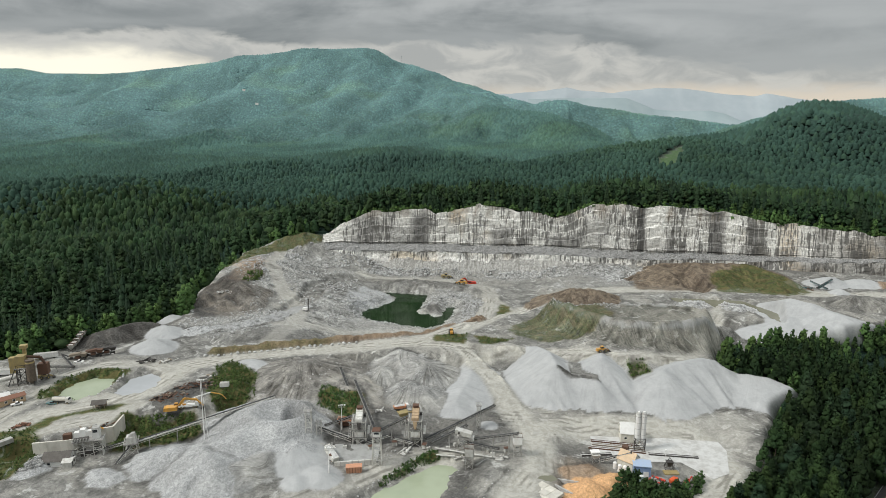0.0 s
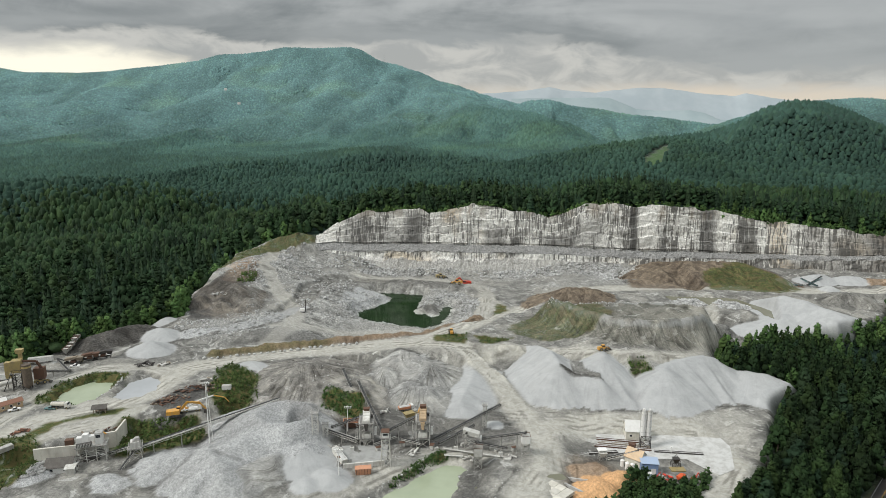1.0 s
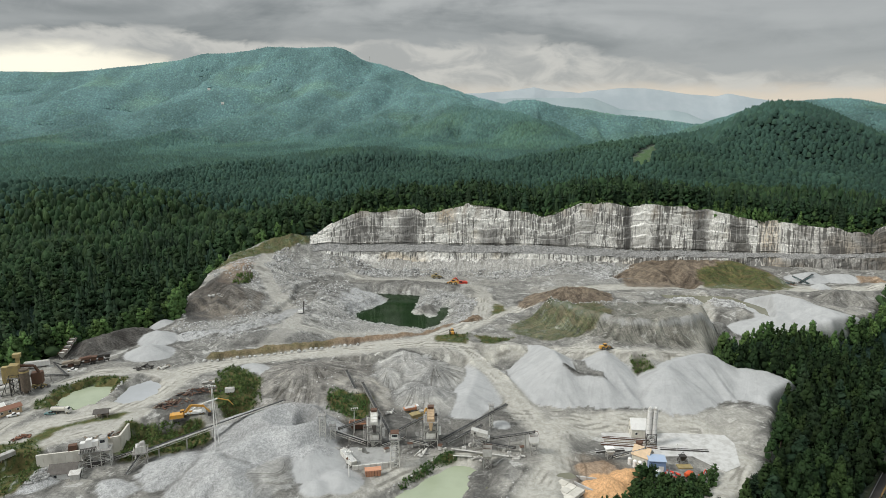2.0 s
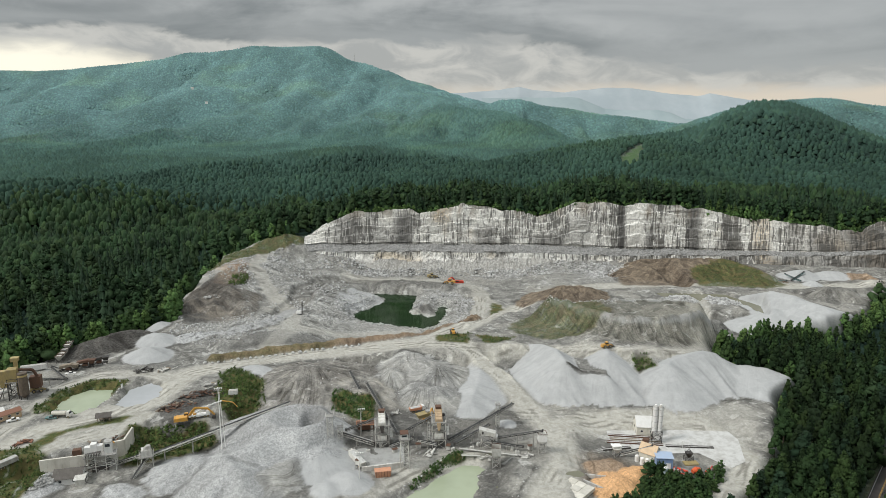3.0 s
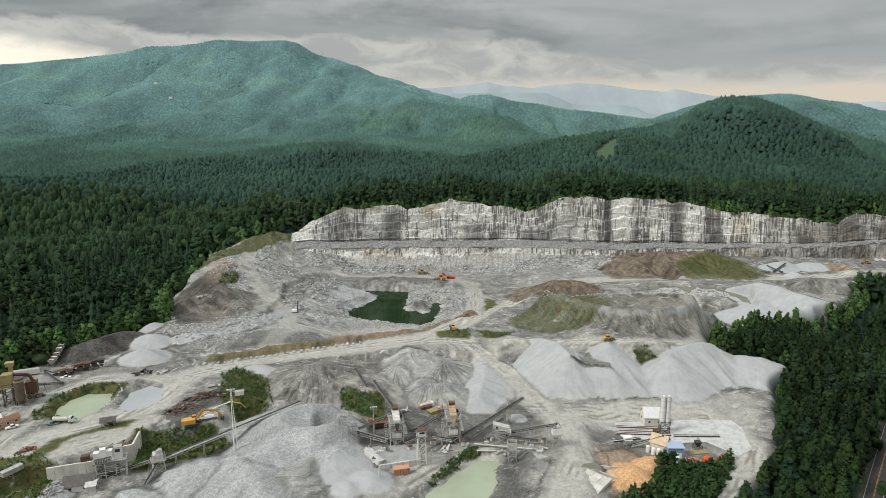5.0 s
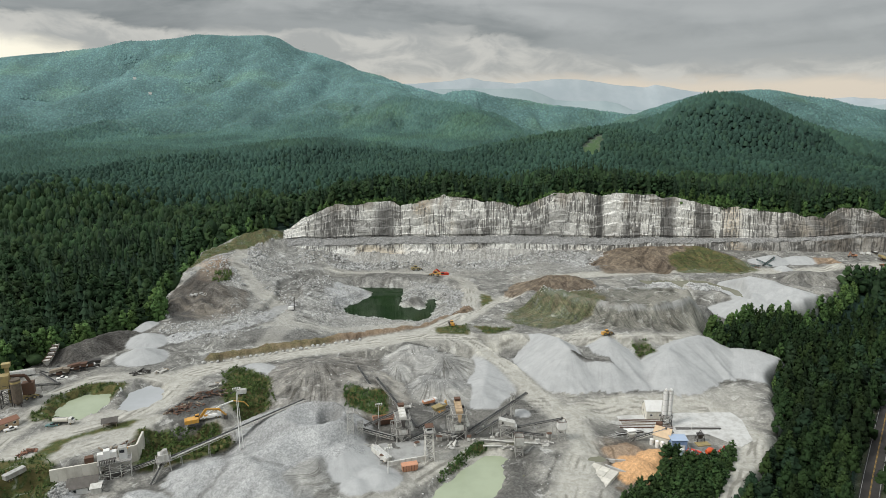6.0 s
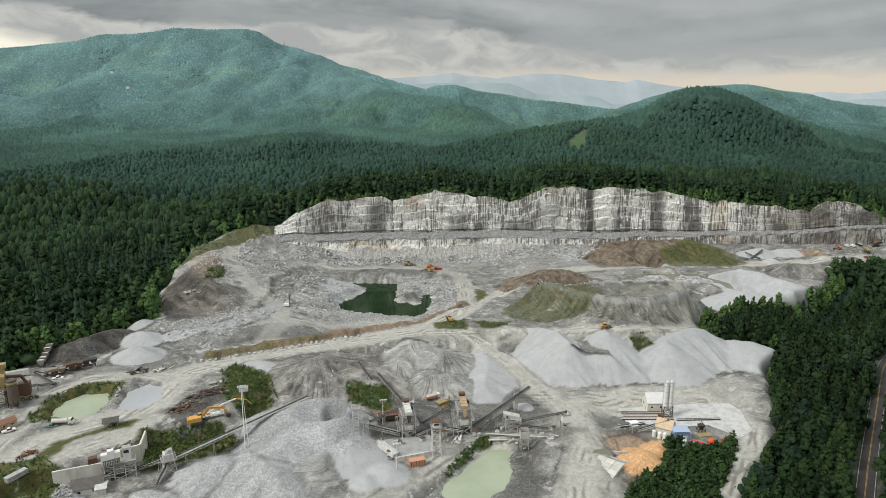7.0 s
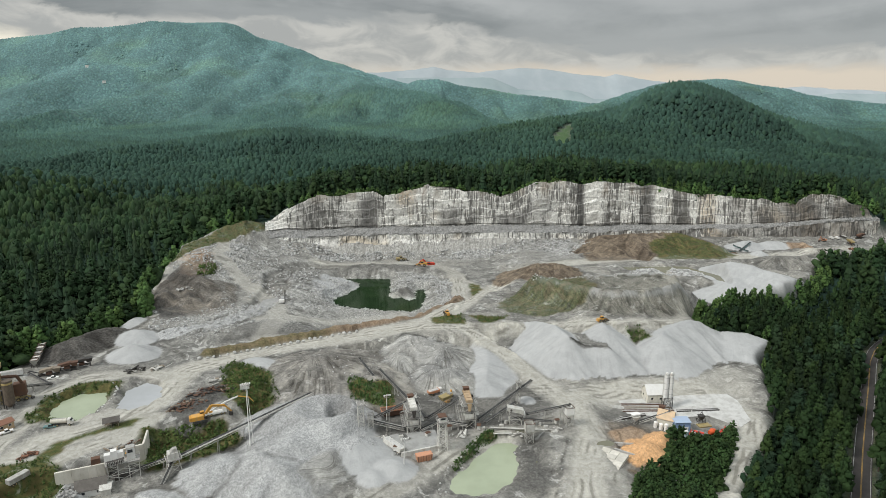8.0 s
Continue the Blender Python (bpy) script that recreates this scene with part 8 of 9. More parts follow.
def scrap(x, y, turn, label, seed, n=16, colours=(RUST, DARK, STEEL, TAN), span=4.5):
    """A pile of discarded plates, pipes and girders."""
    rng = random.Random(seed)
    root = thing("scrap_pile", x, y, turn, label, "scrap pile", "scrap piles")
    for k in range(n):
        a, r = rng.uniform(0, 6.28), span * math.sqrt(rng.random())
        c = Vector((r * math.cos(a), r * 0.6 * math.sin(a), 0.2 + (1 - r / span) * rng.uniform(0.3, 1.6)))
        d = Vector((math.cos(a * 3), math.sin(a * 3), rng.uniform(-0.2, 0.3))) * rng.uniform(0.8, 2.4)
        kind = k % 3
        name, sh = ("girder", Shape().beam(c - d, c + d, 0.3, 0.45)) if kind == 0 else ("pipe", Shape().tube(c - d, c + d, rng.uniform(0.15, 0.5), n=8)) if kind == 1 else ("plate", Shape().beam(c - d * 0.6, c + d * 0.6, rng.uniform(0.8, 1.8), 0.1))
        part(name, sh, rng.choice(colours), root)


scrap(-131.0, 289.0, 10, "heap of dark rusty scrap beside the crane", 1, 40, (RUST, DARK, RUST, TIMBER), 7.0)
scrap(-128.5, 300.5, 30, "rusty steel scrap among the bushes", 2, 34, (RUST, DARK, RUST), 6.0)
scrap(-120.0, 304.0, 0, "rusty girders and plates in the weeds", 3, 30, (RUST, TIMBER, DARK), 6.0)
scrap(-136.0, 285.0, 0, "dark tangled scrap at the road edge", 4, 28, (DARK, RUST, TIMBER), 4.5)
scrap(-124.5, 313.0, 60, "pale pipes and timber in the weeds", 5, 12, (STEEL, TIMBER, PALE), 5.0)
scrap(-170.0, 333.0, 15, "row of discarded machine parts by the heap", 6, 34, (DARK, DARK, STEEL), 5.0)
scrap(-158.0, 334.0, 15, "weathered blocks and plates by the road", 7, 14, (STEEL, PALE, TIMBER), 5.0)
scrap(-147.5, 259.0, 60, "rusty grating and timber behind the wall", 8, 16, (TIMBER, DARK, RUST), 4.0)
scrap(-152.5, 252.5, 20, "timber and plates dumped beside the crusher", 9, 12, (TIMBER, DARK, STEEL), 3.0)
scrap(-173.0, 448.0, 20, "broken pale concrete slabs dumped on the dark spoil hill", 12, 26, (CONCRETE, PALE, CONCRETE), 7.0)
scrap(289.0, 529.0, 150, "reddish timbers and girders beside the teal conveyors", 13, 16, (RUST, TIMBER, RED_ROOF), 4.5)
scrap(400.0, 518.0, 30, "stack of rusty crusher parts in the upper yard", 14, 26, (RUST, ORANGE, RUST, DARK), 4.5)
scrap(-186.0, 252.5, 30, "reddish scrap pile beside the grass strip", 10, 16, (RUST, RED_ROOF, RUST), 3.6)
trailer(-107.8, 299.4, 10, 4.4, "small white cabin trailer among the bushes", WHITE, 2.0, "cabin_trailer")
trailer(-181.5, 236.0, 60, 8.0, "grey dusty trailer parked on the yard edge", STEEL, 2.0, "flat_trailer")


# ---- concrete yard ----
def batch_plant():
    root = thing("cement_silos", 102.6, 278.0, 0, "pair of white cement silos on a dark steel frame", "silo", z=-4.0)
    for k, u in enumerate((-1.25, 1.25)):
        s = part("silo", Shape().tube((u, 0, 5.0), (u, 0, 18.3), 1.2, n=20).tube((u, 0, 3.2), (u, 0, 5.0), 0.4, 1.2, 20), WHITE, root)
        part("silo_cap", Shape().tube((u, 0, 18.3), (u, 0, 18.9), 1.22, 0.9, 20), STEEL, s)
        part("filter", Shape().box(u, 0, 18.8, 0.9, 0.9, 0.8), WHITE, s)
        for z in (8, 11, 14, 17):
            part("seam", Shape().tube((u, 0, z), (u, 0, z + 0.12), 1.25, n=20), STEEL, s)
    frame_posts(root, 4.6, 2.4, -0.3, 6.2, 2, 0.26, DARK)
    part("ladder", Shape().beam((-2.7, -0.2, 0), (-2.7, -0.2, 18), 0.08).beam((-2.7, 0.3, 0), (-2.7, 0.3, 18), 0.08), STEEL, root)
    gabled_house("white_warehouse", 99.8, 287.6, -4, 9.0, 8.2, 5.2, 8.8, CREAM, WHITE, "cream two-storey warehouse with a white roof", "warehouse", 2, z=-4.0)
    hut = thing("batching_house", 94.6, 262.6, -38, "tan batching house with a steep sheet roof", "batching house", z=-4.0)
    part("wall", Shape().slab([(-3.2, -0.3), (3.2, -0.3), (3.2, 4.6), (0, 7.6), (-3.2, 4.6)], "x", -3.6, 3.6), CREAM, hut)
    part("roof", Shape().slab([(0, 7.9), (0, 7.7), (-3.7, 4.2), (-3.7, 4.4)], "x", -4.0, 4.0), worn("tan_sheet_roof", (0.60, 0.44, 0.28), (0.42, 0.32, 0.22), 0.6), hut, "tan sheet roof slope")
    part("roof", Shape().slab([(0, 7.9), (0, 7.7), (3.7, 4.2), (3.7, 4.4)], "x", -4.0, 4.0), WHITE, hut, "white sheet roof slope")
    part("hatch", Shape().frustum(-2.6, 1.8, 6.4, 8.6, (2.2, 1.6), (2.8, 2.2)), RUST, hut)
    box = thing("blue_shed", 99.2, 257.0, -4, "light blue sheet metal shed with a flat roof", "shed", z=-4.0)
    part("wall", Shape().box(0, 0, -0.3, 7.2, 4.6, 5.4), BLUE, box)
    part("roof", Shape().quad8([(-3.9, -2.7, 5.1), (3.9, -2.7, 5.1), (3.9, 2.7, 5.6), (-3.9, 2.7, 5.6), (-3.9, -2.7, 5.3), (3.9, -2.7, 5.3), (3.9, 2.7, 5.8), (-3.9, 2.7, 5.8)]), worn("pale_blue_roof", (0.40, 0.50, 0.66), (0.44, 0.47, 0.5), 0.55, amount=0.35), box)
    sh = Shape()
    for k in range(13):
        sh.box(-3.5 + 0.583 * k, -2.32, 0, 0.1, 0.06, 5.0)
    part("ribs", sh, BLUE, box)
    part("door", Shape().box(1.6, -2.34, -0.2, 2.2, 0.08, 3.0), WHITE, box)
    for x, y, h, r, n in ((97.6, 249.2, 4.2, 1.1, "pale blue upright water tank by the shed"), (90.2, 258.6, 3.0, 0.9, "small white upright tank on the slab"), (92.2, 257.4, 3.2, 0.9, "white upright tank beside the hopper"), (88.6, 261.0, 2.8, 0.9, "white admixture tank near the batching house")):
        t = thing("tank", x, y, 0, n, "tank", "upright tanks", z=-4.0)
        part("shell", Shape().tube((0, 0, -0.1), (0, 0, h), r, n=18), WHITE if r < 1 else worn("pale_blue_tank", (0.55, 0.66, 0.72), (0.5, 0.55, 0.58), 0.5, amount=0.3), t)
        part("lid", Shape().tube((0, 0, h), (0, 0, h + 0.4), r, r * 0.4, 18), WHITE, t)
    conveyor((82.0, 265.0, -2.6), (95.4, 261.8, 3.6), "grey aggregate conveyor of the batching house", 1.0, 0.9, (0.6,), False, "batching conveyors")
    hop = thing("aggregate_hopper", 80.6, 265.6, 12, "pale aggregate hopper on short legs", "hopper", z=-4.0)
    frame_posts(hop, 3.0, 2.6, -0.2, 2.4, 1, 0.2, STEEL)
    part("hopper", Shape().frustum(0, 0, 1.4, 3.8, (1.0, 1.0), (3.8, 3.0)), PALE, hop)
    part("canopy", Shape().frustum(0, 0.6, 4.8, 5.1, (4.4, 2.8), (4.0, 2.4)), WHITE, hop)
    for a in (-1.6, 1.6):
        part("canopy_post", Shape().box(a, 1.6, 3.4, 0.14, 0.14, 1.5), STEEL, hop)


batch_plant()


def girder_beds():
    """Long casting beds with steel forms on the slab."""
    for x, y, L, mat, label, turn in ((92, 283.0, 22, RUST, "long rusty casting form on the concrete slab", -6), (93, 279.6, 24, TIMBER, "long pale casting bed with timber sides", -6), (92, 276.4, 26, RUST, "long dark casting form beside the silos", -6), (117, 273.6, 22, DARK, "long dark steel form on the slab", -3), (82, 271.4, 14, DARK, "dark stacked steel forms on the yard", 10)):
        root = thing("casting_bed", x, y, turn, label, "casting bed", "casting beds", z=-4.0)
        part("bed", Shape().box(0, 0, -0.2, L, 1.1, 0.7), CONCRETE, root)
        for s in (-1, 1):
            part("side_form", Shape().box(0, s * 0.62, 0, L, 0.12, 0.75), mat, root)
        sh = Shape()
        for k in range(int(L / 2)):
            for s in (-1, 1):
                sh.beam((-L / 2 + 1 + 2 * k, s * 0.68, 0.7), (-L / 2 + 1 + 2 * k, s * 1.2, 0.1), 0.1)
        part("braces", sh, mat, root)
    slab_ = thing("casting_slab", 112, 281, -4, "broad pale concrete slab of the casting yard", "slab", z=-4.0)
    part("pad", Shape().slab([(-31, -8), (-31, 9), (29, 10), (31, 2), (27, -18), (19, -24), (8, -12), (-10, -14)], "z", -0.4, 0.14), CONCRETE, slab_)
    bin_ = thing("dark_hopper", 112.2, 262.0, 5, "dark steel concrete hopper on a low frame", "hopper", z=-4.0)
    frame_posts(bin_, 3.6, 2.2, -0.2, 2.2, 1, 0.2, DARK)
    part("hopper", Shape().frustum(0, 0, 1.6, 4.2, (1.0, 1.0), (3.0, 2.6)), DARK, bin_)
    part("base_frame", Shape().box(0, -2.6, 0, 6.4, 3.4, 0.5), OLD_YELLOW, bin_)
    part("lifting_frame", Shape().beam((-2.4, 0, 2.0), (0, 0, 6.0), 0.18).beam((2.4, 0, 2.0), (0, 0, 6.0), 0.18), DARK, bin_)
    drum = thing("red_mixer", 111.6, 250.6, 20, "bright orange-red concrete mixer drum on wheels", "mixer", z=-4.0)
    part("drum", Shape().tube((-2.2, 0, 1.9), (0, 0, 2.1), 0.9, 1.5, 16).tube((0, 0, 2.1), (1.6, 0, 2.3), 1.5, 0.8, 16), worn("orange_red_paint", (0.78, 0.12, 0.035), (0.45, 0.13, 0.06), 0.5, amount=0.3), drum)
    part("frame", Shape().box(0, 0, 0.5, 5.0, 1.6, 0.5), DARK, drum)
    for u in (-1.5, 1.5):
        for s in (-1, 1):
            wheel(drum, u, s * 0.9, 0.45, 0.3)
    scrap(104.5, 252.0, 0, "drums, hoses and boxes beside the blue shed", 21, 14, (PALE, DARK, STEEL, RED), 4.0)
    excavator(117.5, 252.0, 35, RED, "small red loader crane at the hedge", 0.5, 0.8, "loader_crane")
    sign = thing("white_post", 113.4, 273.0, 0, "white marker post on the casting slab", "post", z=-4.0)
    part("post", Shape().tube((0, 0, 0), (0, 0, 3.0), 0.12, n=8), WHITE, sign)
    part("head", Shape().box(0, 0, 3.0, 0.7, 0.3, 0.6), WHITE, sign)
    apron = thing("sand_apron", 54.6, 232.4, 49, "cracked pale concrete apron of the sand store", "slab", z=height_at(54.6, 232.4))
    for a in range(4):
        for b in range(3):
            part("panel", Shape().frustum(-5.7 + 3.8 * a, -3.8 + 3.8 * b, -1.2, 0.16 + 0.10 * ((a * 2 + b) % 3), (3.72, 3.72), (3.66, 3.66)), CREAM_WALL, apron)
    for k, (x, y, t) in enumerate(((63.5, 240.5, -42), (66.5, 246.5, -10))):
        w = thing("bay_wall", x, y, t, "pale concrete bay wall of the sand store", "bay wall", "sand bay walls")
        for j in range(4):
            part("block", Shape().frustum(-4.2 + 2.8 * j, 0, -0.6, 1.5, (2.7, 0.9), (2.65, 0.7)), CONCRETE, w)


girder_beds()


def plant_clutter():
    """Small fittings left about the plant floor."""
    rng = random.Random(77)
    for x, y in ((32.1, 262.5), (34.3, 260.2), (30.4, 263.5), (13.9, 263.1), (16.9, 266.6), (10.7, 272.7), (-33.0, 258.5), (5.0, 262.0)):
        ob = thing("concrete_block", x, y, rng.uniform(0, 90), "pale concrete block standing on the plant floor", "block", "concrete blocks")
        part("body", Shape().frustum(0, 0, -0.2, rng.uniform(0.9, 1.5), (rng.uniform(1.5, 2.4), 1.3), (rng.uniform(1.3, 2.1), 1.1)), PALE, ob)
        part("lifting_eye", Shape().tube((-0.2, 0, 1.0), (0.2, 0, 1.6), 0.06, n=6), DARK, ob)
    for x, y, t in ((-10.7, 262.7, 10), (-21.0, 258.5, 30), (3.1, 262.5, 80), (40.5, 263.0, 15), (-36.0, 247.0, 70)):
        ob = thing("electric_cabinet", x, y, t, "small pale electric cabinet on short feet", "cabinet", "plant cabinets")
        part("body", Shape().box(0, 0, 0.3, 2.2, 1.6, 2.0), PALE, ob)
        part("roof", Shape().box(0, 0, 2.3, 2.5, 1.9, 0.12), RUST, ob)
        part("door", Shape().box(0, -0.83, 0.5, 1.0, 0.06, 1.6), STEEL, ob)
        for u in (-0.9, 0.9):
            part("foot", Shape().box(u, 0, -0.2, 0.2, 1.4, 0.55), DARK, ob)
    for x, y, t, n in ((20.0, 256.5, 5, "pale pipes and planks laid beside the olive tank"), (38.0, 257.0, 12, "pale pipes dumped below the white bin"), (-5.0, 258.0, 60, "dusty girders lying under the tower"), (-41.0, 258.0, 20, "dusty plates below the braced tower"), (-24.0, 296.0, 40, "dusty spare parts beside the haul truck")):
        scrap(x, y, t, n, int(abs(x)) + 31, 12, (PALE, STEEL, DUSTY, PALE), 3.0)
    for k, (ax, ay, bx, by) in enumerate(((8.0, 262.0, 34.0, 256.5), (9.0, 258.0, 17.5, 257.5))):
        ob = thing("footbridge", ax, ay, 0, "pale steel footbridge along the settling tank", "walkway", "plant walkways")
        d = Vector((bx - ax, by - ay, 0))
        part("planks", Shape().beam((0, 0, 1.3), (d.x, d.y, 1.3), 1.0, 0.12), PALE, ob)
        part("handrail", Shape().rail([(0, -0.5), (d.x, d.y - 0.5)], 1.35), PALE, ob)
        for t in (0.05, 0.35, 0.65, 0.95):
            part("leg", Shape().box(d.x * t, d.y * t, -0.6, 0.2, 0.8, 1.9), STEEL, ob)


plant_clutter()

# ---- machines in the pit and on the heaps ----
excavator(9.5, 546.5, 200, RED, "large red excavator on the pit floor", 1.35, 1.0)
wheel_loader(2.0, 538.0, 170, YELLOW, "yellow wheel loader on the pit floor", 1.35)
wheel_loader(-14.5, 568.5, 10, OLD_YELLOW, "dusty yellow dozer below the scree", 1.3, "dozer")
wheel_loader(5.0, 390.0, 100, YELLOW, "yellow wheel loader on the haul road", 1.0)
wheel_loader(95.5, 352.0, 20, YELLOW, "orange-yellow loader on top of the dust heap", 1.0)
excavator(391.5, 545.0, 190, ORANGE, "orange excavator parked in the upper yard", 0.95, 0.7)
truck(404.0, 550.5, 80, "white truck parked in the upper yard", "box", WHITE, WHITE, 0.72)
truck(409.6, 550.0, 80, "white truck with a short box body", "box", WHITE, WHITE, 0.68)
truck(416.5, 550.5, 95, "dark dump truck parked in the row", "dump", DARK, DARK, 0.85, "dump_truck")
portable_screen(411.0, 533.0, 80, OLD_YELLOW, "brown portable crusher standing at the trees")
portable_screen(432.0, 548.0, 20, RUST, "rusty portable crusher in the upper yard")
conveyor((297.0, 531.0, 10.4), (311.0, 538.0, 16.0), "teal folding stacker conveyor in the upper yard", 1.2, 1.0, (0.5,), False, "upper yard conveyors", paint=TEAL)
conveyor((304.0, 529.0, 10.4), (294.0, 537.0, 14.5), "teal portable conveyor among the heaps", 1.1, 0.9, (0.5,), False, "upper yard conveyors", paint=TEAL)
conveyor((278.0, 537.0, 8.8), (292.0, 529.0, 10.6), "rusty portable conveyor lying among the heaps", 1.1, 0.9, (0.5,), True, "upper yard conveyors", paint=TEAL)


def drill_rig():
    root = thing("drill_rig", -105.2, 431.0, 0, "white blast-hole drill rig with a dark mast", "drill rig")
    for s in (-1, 1):
        part("track", Shape().slab([(-2, 0.3), (-1.6, 0), (1.6, 0), (2, 0.3), (1.8, 0.8), (-1.8, 0.8)], "y", s * 1.1 - 0.3, s * 1.1 + 0.3), TYRE, root)
    part("body", Shape().frustum(-0.4, 0, 0.8, 2.6, (4.0, 2.2), (3.4, 1.9)), WHITE, root)
    part("mast", Shape().beam((1.8, 0, 0.4), (2.2, 0, 9.0), 0.5, 0.6), DARK, root)
    part("rod_rack", Shape().tube((2.0, 0.5, 5.0), (2.2, 0.5, 9.4), 0.35, n=8), DARK, root)


drill_rig()


# ---- on the mountain ----
def radio_mast(x, y, height):
    root = thing("radio_mast", x, y, 0, "slim grey radio mast on the mountain crest", "mast", z=float(sheet_height(np.array([x]), np.array([y]))[0]))
    part("pole", Shape().tube((0, 0, -3), (0, 0, height), 1.1, 0.6, 8), STEEL, root)
    for z in (0.55, 0.75, 0.92):
        part("antenna", Shape().box(0, -1.2, height * z, 3.4, 1.0, 2.2), WHITE, root)


radio_mast(-655.0, 4344.0, 46.0)
for hx0, hy0, hl in ((-1470.0, 3640.0, "pale house in a clearing on the mountain slope"), (-1350.0, 3520.0, "small white house among the upland woods")):
    gabled_house("hillside_house", hx0, hy0, 8, 15.0, 10.0, 9.0, 12.5, WHITE, STEEL, hl, "house", 2, z=float(sheet_height(np.array([hx0]), np.array([hy0]))[0]))


# ---- highway ----
def smooth_line(pts, step=4.0):
    p = np.array(pts, float)
    run = np.r_[0, np.cumsum(np.hypot(*np.diff(p, axis=0).T))]
    s = np.arange(0, run[-1], step)
    x, y = np.interp(s, run, p[:, 0]), np.interp(s, run, p[:, 1])
    for _ in range(6):
        x[1:-1] = (x[:-2] + 2 * x[1:-1] + x[2:]) / 4
        y[1:-1] = (y[:-2] + 2 * y[1:-1] + y[2:]) / 4
    return x, y


def road_strip(name, x, y, lo, hi, z, material, kind_label=None, parent=None):
    tx, ty = np.gradient(x), np.gradient(y)
    l = np.hypot(tx, ty)
    nx, ny = -ty / l, tx / l
    rows = [np.stack([x + nx * o, y + ny * o, z], -1) for o in np.linspace(lo, hi, 3 if hi - lo > 1 else 2)]
    me = grid_mesh(name, np.stack(rows)[::-1], len(x), len(rows), material)
    ob = new(name, me)
    ob.parent = parent
    return ob


hx, hy = smooth_line(HIGHWAY, 3.0)
hz = np.full(hx.shape, -18.02)
highway = tagged(road_strip("road", hx, hy, -4.0, 4.0, hz, ASPHALT), "two-lane asphalt highway curving through the woods", "road", kind="structure")
for name, lo, hi, mat in (("edge_line", -3.55, -3.35, LINE_WHITE), ("edge_line", 3.35, 3.55, LINE_WHITE), ("centre_line", -0.24, -0.09, LINE_YELLOW), ("centre_line", 0.09, 0.24, LINE_YELLOW)):
    road_strip(name, hx, hy, lo, hi, hz + 0.02, mat, parent=highway)
for x, y, n in ((262, 319, "yellow road sign on a post by the verge"),):
    sign = thing("road_sign", x, y, 40, n, "sign")
    part("post", Shape().box(0, 0, -0.2, 0.1, 0.1, 2.6), STEEL, sign)
    part("plate", Shape().slab([(0, 1.8), (0.55, 2.35), (0, 2.9), (-0.55, 2.35)], "y", -0.1, -0.06), LINE_YELLOW, sign)


# ---- stones ----
def stone(seed, n=1):
    rng = np.random.default_rng(seed)
    bm = bmesh.new()
    bmesh.ops.create_icosphere(bm, subdivisions=n, radius=0.5)
    bm.verts.ensure_lookup_table()
    v = np.array([tuple(p.co) for p in bm.verts])
    f = np.array([[p.index for p in q.verts] for q in bm.faces])
    bm.free()
    v = v * rng.uniform(0.75, 1.25, (len(v), 1)) * rng.uniform(0.75, 1.25, (1, 3))
    v[:, 2] = v[:, 2] * 0.8 + 0.25
    return v, f


STONES = [stone(s) for s in range(70, 76)]


def boulder_row(line, gap, size, label, group, seed):
    rng = np.random.default_rng(seed)
    x, y = smooth_line(line, gap)
    for a, b in zip(x, y):
        v, f = STONES[rng.integers(0, len(STONES))]
        me = bpy.data.meshes.new("boulder")
        me.from_pydata((v * size * rng.uniform(0.7, 1.25)).tolist(), [], f.tolist())
        me.materials.append(STONE)
        ob = new("boulder", me)
        px_, py_ = a + rng.uniform(-0.5, 0.5), b + rng.uniform(-0.5, 0.5)
        ob.location = (px_, py_, height_at(px_, py_) - 0.1)
        ob.rotation_euler = (0, 0, rng.uniform(0, 6.28))
        tagged(ob, label, "boulder", group)


boulder_row([(-140, 344.5), (-112, 353), (-74, 364.5), (-52, 371)], 3.6, 2.1, "pale boulder lining the haul road berm", "boulders along the haul road", 1)
boulder_row([(-20.5, 219), (-20, 226), (-14, 236), (-5, 247), (2, 256)], 3.4, 1.0, "pale boulder on the bank of the milky pond", "boulders on the pond bank", 2)
boulder_row([(-176, 287), (-171.5, 298), (-170.5, 312), (-177, 318.5)], 2.6, 1.3, "grey boulder edging the green pond", "boulders round the west pond", 3)


def rubble(name, area, count, low, high, label, seed, wanted=None, power=2.2):
    """Loose stones over an outline, as one mesh."""
    rng = np.random.default_rng(seed)
    xs, ys = [p[0] for p in area], [p[1] for p in area]
    X, Y = rng.uniform(min(xs), max(xs), count * 6), rng.uniform(min(ys), max(ys), count * 6)
    ok = (within(X, Y, area) + 4 * fbm(X / 6, Y / 6, 2, seed) > 0) & (fbm(X / 16, Y / 16, 3, seed + 3) > rng.uniform(-0.35, 0.15, X.size))
    X, Y = X[ok][:count], Y[ok][:count]
    z, a, b, _ = land(X, Y)
    keep = np.ones(len(X), bool) if wanted else (a[3] < 0.5) & (a[0] < 0.6) & (a[2] < 0.4) & ((b[0] < 0.5) | (b[3] > 0.5))
    X, Y, z = X[keep], Y[keep], z[keep]
    if not len(X):
        return
    size = low + (high - low) * rng.uniform(0, 1, len(X)) ** power
    me = scatter_mesh(name, STONES, np.stack([X, Y, z - 0.1 * size], -1), size, size * rng.uniform(0.8, 1.3, len(X)), STONE_PILE, seed)
    tagged(new(name, me), label, "stones", kind="stuff")


